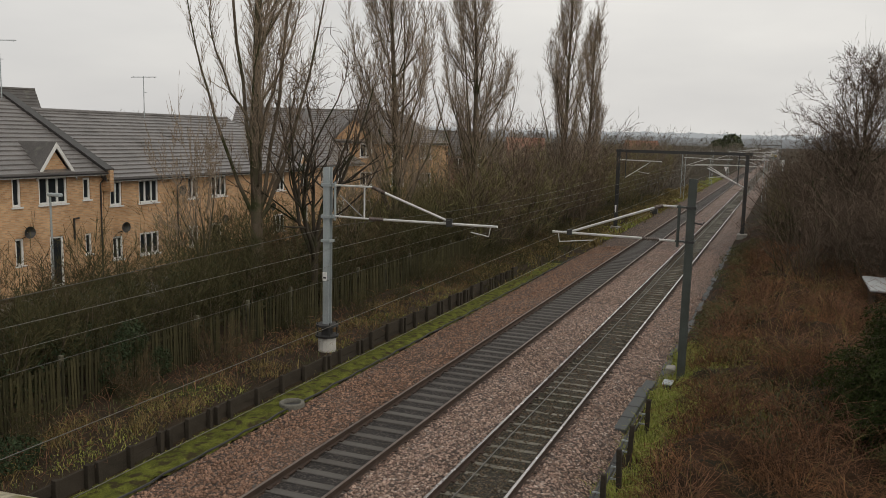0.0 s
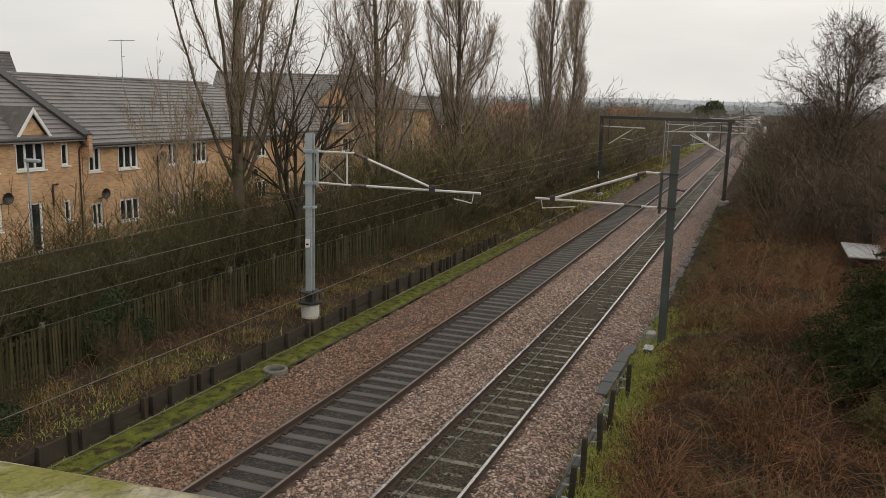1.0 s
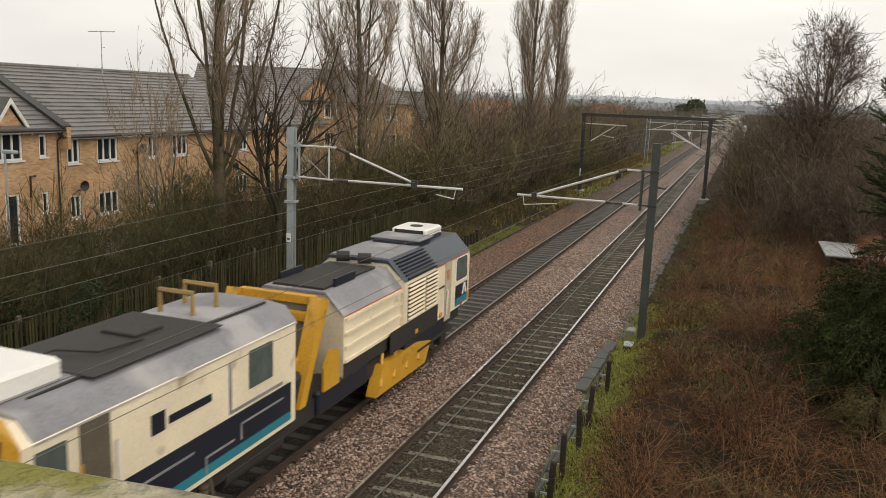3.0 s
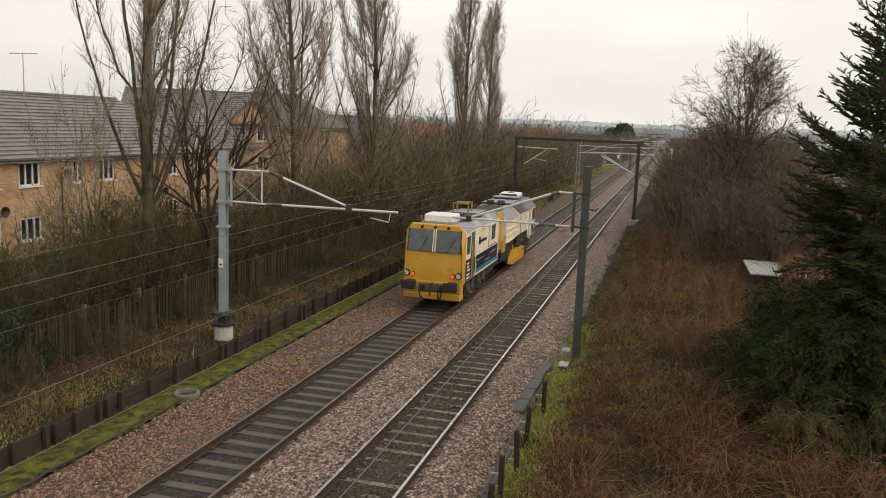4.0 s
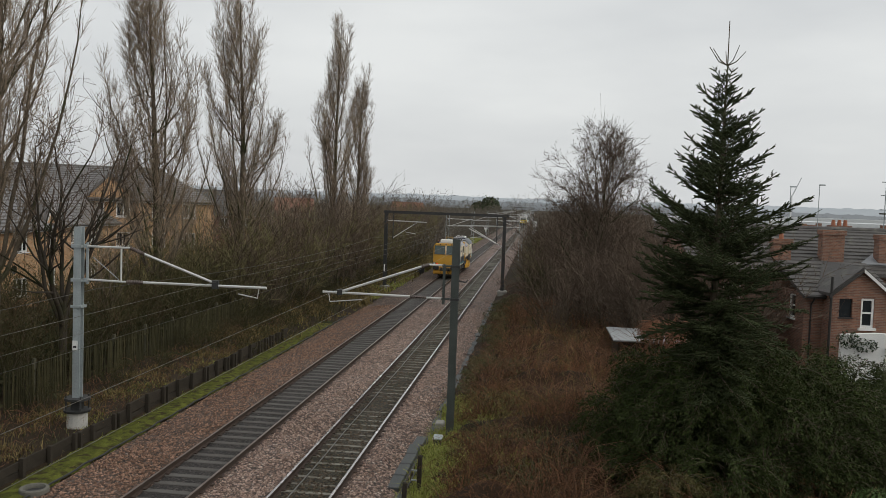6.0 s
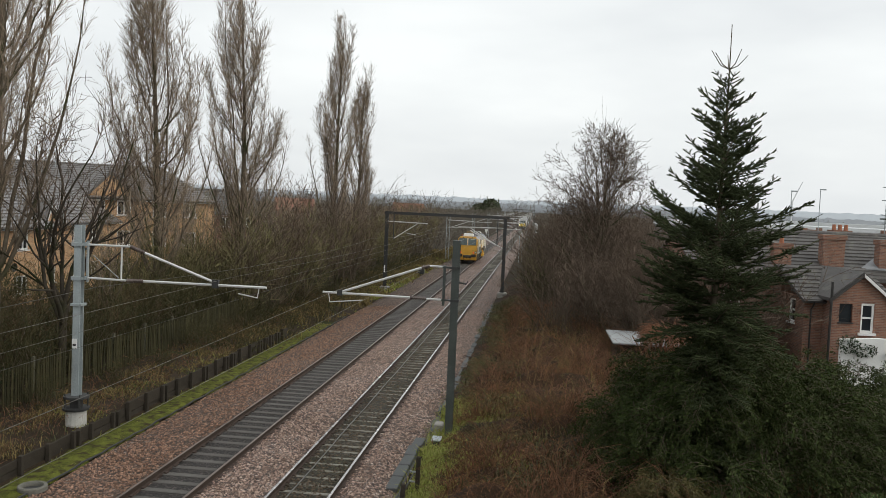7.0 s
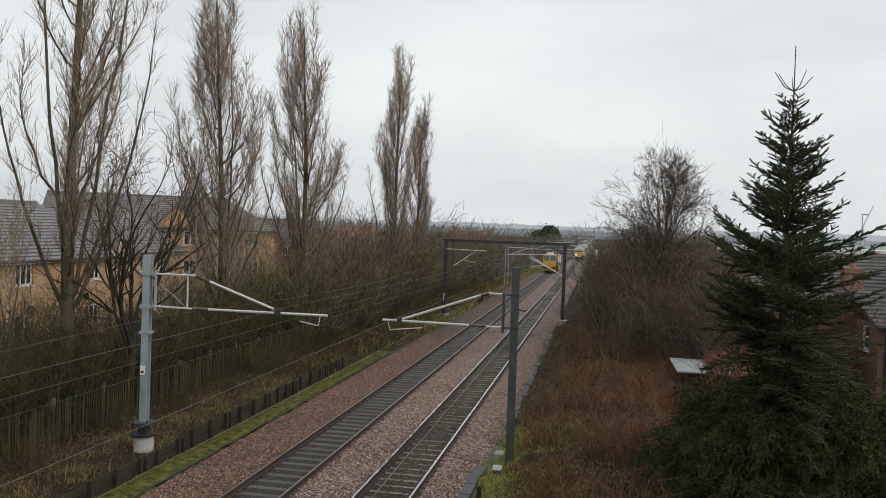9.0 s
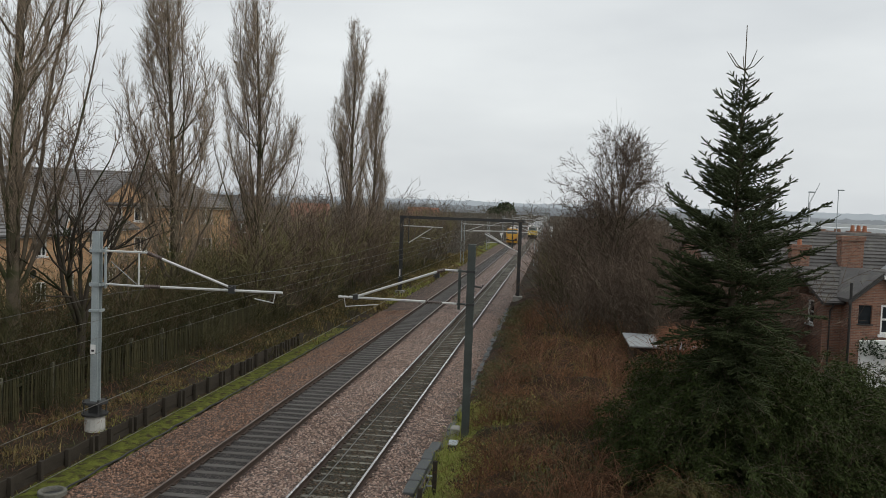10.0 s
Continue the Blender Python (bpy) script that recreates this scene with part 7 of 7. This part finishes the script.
        part("panel_frame", Geo().box(a, b, 4.6, 4.66, 1.9, 2.75), M_ROOFGREY, t)
        part("panel_frame", Geo().box(a, b, 4.66, 6.3, 1.9, 1.95), M_ROOFGREY, t)
        a3, b3 = sorted((xs + s * 0.015, xs + s * 0.03))
        for z in (1.15, 1.28, 1.45, 1.58, 1.71):  # white notices on the dark corner
            part("notice_bar", Geo().box(a3, b3, 0.5 + 0.08 * (z > 1.4), 1.05 - 0.15 * (z > 1.5), z, z + 0.06), M_WHITE, t)
        for y0, y1, z0 in ((2.3, 3.6, 1.62), (3.9, 4.7, 1.42), (4.9, 6.3, 1.62)):
            part("locker_edge", Geo().box(a3, b3, y0, y1, z0, z0 + 0.035), M_ROOFGREY, t)
            part("locker_edge", Geo().box(a3, b3, y0, y0 + 0.04, z0 - 0.25, z0), M_ROOFGREY, t)
        for y in (1.2, 2.0, 3.2, 4.0):  # bogie springs
            for k in range(4):
                part("spring_coil", Geo().tube((s * 1.14, y, 0.62 + 0.09 * k), (s * 1.14, y, 0.67 + 0.09 * k), 0.10, n=10), M_OLIVE, t)
            part("damper", Geo().tube((s * 1.22, y + 0.22, 0.45), (s * 1.18, y + 0.12, 1.05), 0.035), M_OLIVE, t)
        part("bogie_side", Geo().prism_x([(0.9, 0.42), (1.2, 0.30), (2.1, 0.34), (2.6, 0.52), (3.1, 0.34), (4.0, 0.30), (4.3, 0.42), (4.3, 0.62), (0.9, 0.62)], min(s * 1.02, s * 1.12), max(s * 1.02, s * 1.12)), M_UNDER, t)
        part("air_tank", Geo().tube((s * 0.9, 4.7, 0.70), (s * 0.9, 6.6, 0.70), 0.22, n=12), M_UNDER, t)
        part("cab_step", Geo().box(min(s * 1.0, s * 1.28), max(s * 1.0, s * 1.28), 1.3, 1.8, 0.45, 0.49), M_OLIVE, t)
        part("door_rail", Geo().tube((xs + s * 0.05, 1.25, 1.1), (xs + s * 0.05, 1.25, 2.4), 0.02), M_YELLOW, t)
    roof = [(-1.27, 2.90), (-1.0, 3.20), (-0.5, 3.27), (0.5, 3.27), (1.0, 3.20), (1.27, 2.90), (0.98, 3.14), (-0.98, 3.14)]
    part("roof", Geo().prism(roof, 0.55, 6.85), M_ROOFGREY, t, "grey cab roof")
    part("air_conditioner", Geo().bevel_box(-0.62, 0.62, 0.6, 1.7, 3.26, 3.58, 0.05), M_WHITE, t, "white roof air conditioner")
    part("roof_hatch", Geo().bevel_box(-0.5, 0.2, 3.6, 4.3, 3.26, 3.34, 0.02), M_UNDER, t)
    part("roof_rail", Geo().path([(-0.6, 5.2, 3.25), (-0.6, 5.2, 3.65), (0.1, 5.2, 3.65), (0.1, 5.2, 3.25)], [0.05] * 4), M_GOLD, t)
    part("roof_rail", Geo().path([(-0.6, 5.9, 3.25), (-0.6, 5.9, 3.65), (0.1, 5.9, 3.65), (0.1, 5.9, 3.25)], [0.05] * 4), M_GOLD, t)
    part("roof_panel", Geo().box(-0.95, 0.95, 1.9, 4.9, 3.275, 3.285), M_UNDER, t, "black felted roof panel")
    part("roof_conduit", Geo().path([(0.7, 1.0, 3.24), (0.72, 2.4, 3.27), (0.66, 4.6, 3.27), (0.7, 6.6, 3.27)], [0.025] * 4), M_UNDER, t)
    part("roof_conduit", Geo().path([(-0.3, 1.7, 3.32), (-0.25, 2.4, 3.36), (0.3, 2.7, 3.33), (0.35, 3.6, 3.30)], [0.02] * 4), M_UNDER, t)
    part("camera_box", Geo().bevel_box(0.35, 0.55, 0.7, 0.95, 3.26, 3.52, 0.02), M_UNDER, t)
    part("turntable", Geo().tube((0, 7.3, 1.0), (0, 7.3, 2.3), 0.75, 0.6, 12), M_UNDER, t, "black slewing block")
    part("machinery", Geo().bevel_box(-1.05, 1.05, 6.9, 8.0, 1.0, 1.75, 0.08), M_UNDER, t, "black oily machinery")
    part("horn", Geo().tube((-0.85, 0.8, 3.2), (-0.85, 0.6, 3.36), 0.05, 0.08), M_UNDER, t)
    part("beacon", Geo().tube((-0.85, 1.0, 3.2), (-0.85, 1.0, 3.45), 0.06), M_ORANGE, t)
    # yellow lifting frame between the cabs
    for s in (-1, 1):
        part("crane_arm", Geo().prism_x([(6.35, 1.1), (6.6, 1.1), (7.55, 3.0), (7.25, 3.1)], min(s * 0.85, s * 1.15), max(s * 0.85, s * 1.15)), M_YELLOW, t, "yellow sloping frame arm")
        part("side_shield", Geo().prism_x([(7.2, 1.2), (7.9, 1.2), (7.9, 1.9), (7.5, 2.0), (7.2, 1.7)], min(s * 1.18, s * 1.24), max(s * 1.18, s * 1.24)), M_YELLOW, t)
    for y, z in ((6.75, 1.9), (7.2, 2.7), (7.4, 3.0)):
        part("cross_beam", Geo().box(-0.9, 0.9, y - 0.1, y + 0.1, z - 0.08, z + 0.08), M_YELLOW, t)
    part("conveyor_bed", Geo().prism_x([(6.4, 1.3), (6.6, 1.2), (7.6, 2.9), (7.4, 3.0)], -0.8, 0.8), M_OLIVE, t)
    part("cable_reel", Geo().tube((-0.3, 7.1, 2.1), (0.5, 7.1, 2.1), 0.25, n=12), M_ORANGE, t)
    # middle hood: ribbed cream sides and a sloping grey roof
    hood = [(-1.2, 1.2), (1.2, 1.2), (1.2, 2.55), (0.75, 2.98), (-0.75, 2.98), (-1.2, 2.55)]
    part("hood", Geo().prism(hood, 8.1, 11.3), M_CREAM, t, "cream ribbed hood")
    part("hood_roof", Geo().prism([(-1.22, 2.54), (-0.77, 3.0), (0.77, 3.0), (1.22, 2.54), (0.75, 2.94), (-0.75, 2.94)], 8.05, 11.35), M_ROOFGREY, t)
    part("hood_deck", Geo().box(-0.64, 0.64, 8.2, 10.9, 3.0, 3.05), M_UNDER, t)
    for s in (-1, 1):
        part("hood_sill", Geo().box(min(s * 1.2, s * 1.212), max(s * 1.2, s * 1.212), 8.1, 11.3, 1.2, 1.52), M_UNDER, t, "black lower hood edge")
    part("hood_coaming", Geo().box(0.66, 0.72, 8.6, 9.6, 3.0, 3.18), M_NAVY, t, "dark upright coaming")
    part("hood_coaming", Geo().box(-0.72, -0.66, 8.6, 9.6, 3.0, 3.18), M_NAVY, t)
    for s in (-1, 1):
        for z in (1.55, 1.85, 2.15, 2.45):
            part("rib", Geo().box(min(s * 1.19, s * 1.25), max(s * 1.19, s * 1.25), 8.15, 11.25, z - 0.03, z + 0.03), M_CREAM, t)
        part("stripe", Geo().box(min(s * 1.2, s * 1.215), max(s * 1.2, s * 1.215), 8.1, 11.3, 2.51, 2.545), M_ORANGE, t, "thin orange stripe")
        part("side_tank", Geo().bevel_box(min(s * 0.5, s * 1.2), max(s * 0.5, s * 1.2), 7.2, 9.6, 0.72, 1.22, 0.04), M_NAVY, t)
        part("ballast_plough", Geo().prism_x([(8.6, 0.3), (11.8, 0.25), (12.2, 0.75), (11.2, 0.95), (9.0, 0.95)], min(s * 1.05, s * 1.33), max(s * 1.05, s * 1.33)), M_YELLOW, t, "yellow side working unit")
        for y in (8.8, 9.6, 10.4, 11.2):
            part("hydraulic_ram", Geo().tube((s * 1.34, y, 0.5), (s * 1.15, y + 0.5, 1.15), 0.05), M_YELLOW, t)
        part("exhaust_silencer", Geo().tube((s * 0.3 - 0.15, 11.0, 3.2), (s * 0.3 + 0.15, 11.15, 3.2), 0.13, n=12), M_UNDER, t)
    # front module
    front = [(-1.30, 1.15), (1.30, 1.15), (1.30, 2.78), (0.82, 3.26), (-0.82, 3.26), (-1.30, 2.78)]
    part("front_body", Geo().prism(front, 11.4, 16.5), M_CREAM, t, "cream front module body")
    part("front_roof", Geo().prism([(-1.32, 2.76), (-0.84, 3.28), (0.84, 3.28), (1.32, 2.76), (0.82, 3.2), (-0.82, 3.2)], 11.38, 16.55), M_SLATE, t, "blue-grey sloping roof edge")
    part("roof_deck", Geo().box(-0.80, 0.80, 11.5, 13.6, 3.28, 3.31), M_ROOFGREY, t, "worn pale grey roof deck")
    nose = Geo()
    nose.rings([[(x, 16.5, z) for x, z in front], [(x * 0.97, 16.75, z if z < 2 else 2.6 if z < 3 else 3.1) for x, z in front]])
    part("front_nose", nose, M_CREAM, t)
    part("nose_screen", Geo().prism_x([(16.72, 2.1), (16.76, 2.1), (16.76, 2.9), (16.72, 2.9)], -0.85, 0.85), M_CABGLASS, t)
    part("roof_cooler", Geo().bevel_box(-0.75, 0.75, 12.6, 13.75, 3.38, 3.44, 0.02), M_ROOFGREY, t, "flat grey cooler lid")
    part("cooler_base", Geo().box(-0.6, 0.6, 13.9, 16.2, 3.28, 3.38), M_NAVY, t)
    part("air_conditioner", Geo().bevel_box(-0.55, 0.55, 14.4, 15.7, 3.30, 3.58, 0.05), M_WHITE, t, "white roof air conditioner")
    part("cooler_fan", Geo().tube((0, 15.0, 3.58), (0, 15.0, 3.595), 0.2, n=16), M_UNDER, t)
    part("cooler_vent", Geo().box(-0.45, 0.45, 14.38, 14.41, 3.34, 3.54), M_UNDER, t)
    part("aerial_box", Geo().bevel_box(-0.2, 0.2, 15.9, 16.2, 3.28, 3.5, 0.02), M_UNDER, t)
    for s in (-1, 1):
        xs = s * 1.30
        louvres(t, xs, 11.6, 12.75, 1.68, 2.66, 9, M_CREAM, M_NAVY, s)
        louvres(t, xs, 12.85, 13.7, 1.68, 2.66, 9, M_CREAM, M_NAVY, s)
        for k in range(7):  # dark slats on the sloping edge
            u = (k + 0.5) / 7
            x, z = 1.32 - 0.48 * u, 2.77 + 0.51 * u
            part("roof_slat", Geo().box(min(s * x, s * (x + 0.05)), max(s * x, s * (x + 0.05)), 11.6, 13.6, z - 0.012, z + 0.022), M_NAVY, t)
        a, b = sorted((xs, xs + s * 0.015))
        a2, b2 = sorted((xs, xs + s * 0.022))
        part("stripe", Geo().box(a, b, 13.7, 16.5, 2.72, 2.76), M_ORANGE, t)
        part("cab_door", Geo().box(a2, b2, 14.62, 15.12, 1.0, 2.74), M_DOOR, t, "dull beige cab door")
        part("door_handle", Geo().path([(xs + s * 0.05, 14.75, 1.2), (xs + s * 0.08, 14.75, 1.9), (xs + s * 0.03, 14.75, 1.95)], [0.025] * 3), M_WHITE, t)
        part("side_window", Geo().prism_x([(15.42, 2.06), (15.48, 2.0), (16.34, 2.0), (16.40, 2.06), (16.38, 2.62), (16.30, 2.68), (15.52, 2.68), (15.44, 2.60)], a2, b2), M_CABGLASS, t, "dark cab side window")
        part("window_rim", Geo().prism_x([(15.36, 1.94), (16.46, 1.94), (16.45, 2.73), (15.38, 2.73)], a, b), M_WHITE, t)
        part("black_panel", Geo().box(a, b, 15.42, 16.5, 1.45, 1.85), M_NAVY, t, "black panel with a white mark")
        part("white_mark", Geo().prism_x([(16.0, 1.5), (16.12, 1.5), (16.2, 1.72), (16.28, 1.5), (16.42, 1.5), (16.28, 1.83), (16.14, 1.83)], a2, b2), M_WHITE, t)
        part("teal_panel", Geo().box(a, b, 15.42, 16.5, 1.22, 1.45), M_TEAL, t)
        part("red_patch", Geo().box(a2, b2, 15.9, 16.05, 1.18, 1.3), M_ORANGE, t)
        part("orange_label", Geo().box(a2, b2, 14.75, 15.0, 2.2, 2.5), M_ORANGE, t)
        part("dark_slot", Geo().box(a2, b2, 14.0, 14.4, 2.05, 2.1), M_NAVY, t)
        # flat dark panel; the open bay's shade is only in its colour
        part("equipment_bay", Geo().box(a2, b2, 11.6, 14.9, 1.10, 1.62), M_UNDER, t, "flat black panel for the shade of an open equipment bay")
        part("under_bay", Geo().box(min(s * 0.9, s * 1.28), max(s * 0.9, s * 1.28), 11.6, 14.6, 0.7, 1.2), M_NAVY, t)
        for k, m in enumerate((M_YELLOW, M_UNDER, M_UNDER, M_YELLOW)):
            part("valve_block", Geo().bevel_box(min(s * 1.2, s * 1.33), max(s * 1.2, s * 1.33), 12.2 + 0.62 * k, 12.42 + 0.62 * k, 1.2, 1.34, 0.02), m, t)
        part("step_plate", Geo().box(min(s * 1.1, s * 1.36), max(s * 1.1, s * 1.36), 12.4, 15.2, 0.66, 0.71), M_UNDER, t)
        part("corner_lamp", Geo().bevel_box(min(s * 1.12, s * 1.30), max(s * 1.12, s * 1.30), 16.45, 16.7, 1.15, 1.5, 0.03), M_YELLOW, t)
        part("front_buffer", Geo().tube((s * 0.87, 16.9, 0.98), (s * 0.87, 17.45, 0.98), 0.17, n=10), M_UNDER, t)
    shift = {"crane_arm": 1.15, "side_shield": 1.15, "cross_beam": 1.15, "conveyor_bed": 1.15, "cable_reel": 1.15, "hood": 1.2, "hood_roof": 1.2, "hood_deck": 1.2,
             "hood_coaming": 1.2, "rib": 1.2, "hood_sill": 1.2, "side_tank": 1.0, "ballast_plough": 2.2, "hydraulic_ram": 2.2, "exhaust_silencer": 1.1, "front_body": 0.75,
             "front_roof": 0.75, "roof_deck": 0.75, "front_nose": 0.75, "nose_screen": 0.75, "roof_cooler": 1.85, "cooler_base": 0.4, "air_conditioner.001": 1.1,
             "cooler_fan": 1.1, "cooler_vent": 1.1, "aerial_box": 0.85, "louvre_back": 0.8, "louvre_slat": 0.8, "roof_slat": 0.8, "cab_door": 0.55,
             "door_handle": 0.5, "window_rim": 0.7, "black_panel": 0.7, "white_mark": 0.7, "red_patch": 0.7, "orange_label": 0.5, "dark_slot": 0.7,
             "corner_lamp": 0.75, "front_buffer": 0.3, "under_bay": 0.7, "valve_block": 0.7, "step_plate": 0.7}
    for o in t.children:
        k = o.name if o.name in shift else o.name.split(".")[0]
        low = min(v.co.y for v in o.data.vertices)
        if k in shift:
            o.location.y = shift[k]
        elif k in ("side_window", "teal_panel", "stripe") and low > 10:
            o.location.y = 0.7
        elif k == "stripe":
            o.location.y = 1.2
        if k != "underframe" and low + o.location.y > 7.0:
            o.location.y -= 0.35
        if k != "underframe" and low + o.location.y > 11.65 and k not in ("ballast_plough", "hydraulic_ram", "exhaust_silencer"):
            o.location.y += NOSE_ON
            o.scale.z, o.location.z = 0.94, 1.1 * 0.06
    t.scale.z = 1.055
    for y in (1.6, 3.6, 13.6, 15.6):
        wheelset(t, y)
    for y in (2.6, 14.6):
        part("bogie_frame", Geo().box(-1.0, 1.0, y - 1.4, y + 1.4, 0.55, 0.72), M_UNDER, t)
    return t


# ---- the electric train (comes on the right track) ----
M_TRAINYELLOW = mat("warning_yellow", (0.75, 0.52, 0.04), 0.15, 1.2, 25, 0.45, 0.05)


def electric_train():
    t = thing("electric_train", "pale grey electric multiple-unit train with a yellow front and lit headlights", "train")
    sec = [(-1.33, 1.0), (1.33, 1.0), (1.40, 1.7), (1.40, 2.9), (1.15, 3.55), (0.7, 3.78), (-0.7, 3.78), (-1.15, 3.55), (-1.40, 2.9), (-1.40, 1.7)]
    for k in range(4):
        y0 = 0.6 + k * 20.3
        car = part("carriage", Geo().prism(sec, y0, y0 + 19.8), M_WHITE, t, "pale carriage body")
        part("carriage_roof", Geo().prism([(x * 1.005, z + 0.01) for x, z in sec[3:9]], y0 + 0.05, y0 + 19.75), M_ROOFGREY, car)
        part("underframe", Geo().box(-1.2, 1.2, y0 + 0.3, y0 + 19.5, 0.35, 1.0), M_UNDER, car)
        for s in (-1, 1):
            for j in range(7):
                a, b = sorted((s * 1.40, s * 1.412))
                part("carriage_window", Geo().box(a, b, y0 + 1.2 + j * 2.6, y0 + 3.1 + j * 2.6, 2.0, 2.85), M_GLASS, car)
            a, b = sorted((s * 1.40, s * 1.408))
            part("coloured_band", Geo().box(a, b, y0 + 0.2, y0 + 19.6, 1.72, 1.92), M_TEAL, car)
        for yb in (3.0, 16.8):
            for x in (-0.75, 0.75):
                part("wheel", Geo().tube((x - 0.06, y0 + yb, 0.42), (x + 0.06, y0 + yb, 0.42), 0.42, n=14), M_UNDER, car)
    face = Geo()
    face.rings([[(x, 0.6, z) for x, z in sec], [(x * 0.94, 0.0 if z < 2 else 0.12 if z < 3 else 0.38, z) for x, z in sec]])
    part("cab_front", face, M_WHITE, t)
    part("yellow_panel", Geo().bevel_box(-1.25, 1.25, -0.06, 0.3, 1.05, 2.20, 0.05), M_TRAINYELLOW, t, "bright yellow warning panel")
    part("windscreen", Geo().prism_x([(0.02, 2.25), (0.20, 3.05), (0.12, 3.05), (-0.06, 2.25)], -1.0, 1.0), M_CABGLASS, t, "dark windscreen")
    part("destination_box", Geo().box(-0.4, 0.4, 0.16, 0.3, 3.25, 3.42), M_UNDER, t)
    for x in (-0.95, 0.95):
        part("headlight", Geo().tube((x, 0.0, 1.55), (x, -0.09, 1.55), 0.14, n=12), M_LAMPWARM if x < 0 else M_LAMPDIM, t)
    part("coupler", Geo().bevel_box(-0.25, 0.25, -0.45, 0.2, 0.75, 1.05, 0.04), M_UNDER, t)
    part("front_skirt", Geo().box(-1.1, 1.1, -0.02, 0.5, 0.35, 1.0), M_UNDER, t)
    part("pantograph", Geo().path([(0, 28, 3.78), (0, 27, 4.0), (0, 28, 4.15)], [0.05] * 3), M_UNDER, t)
    return t


machine = track_machine()
train = electric_train()


def motions():
    times = [0.5 * k for k in range(21)]
    walk(machine, [(t, pose(-9.01, 26.55 + 24.9 * (t - 3.8), 0)) for t in times])
    walk(train, [(t, pose(-5.61, 323.5 - 22.5 * (t - 5.5), 0)) for t in times])


motions()
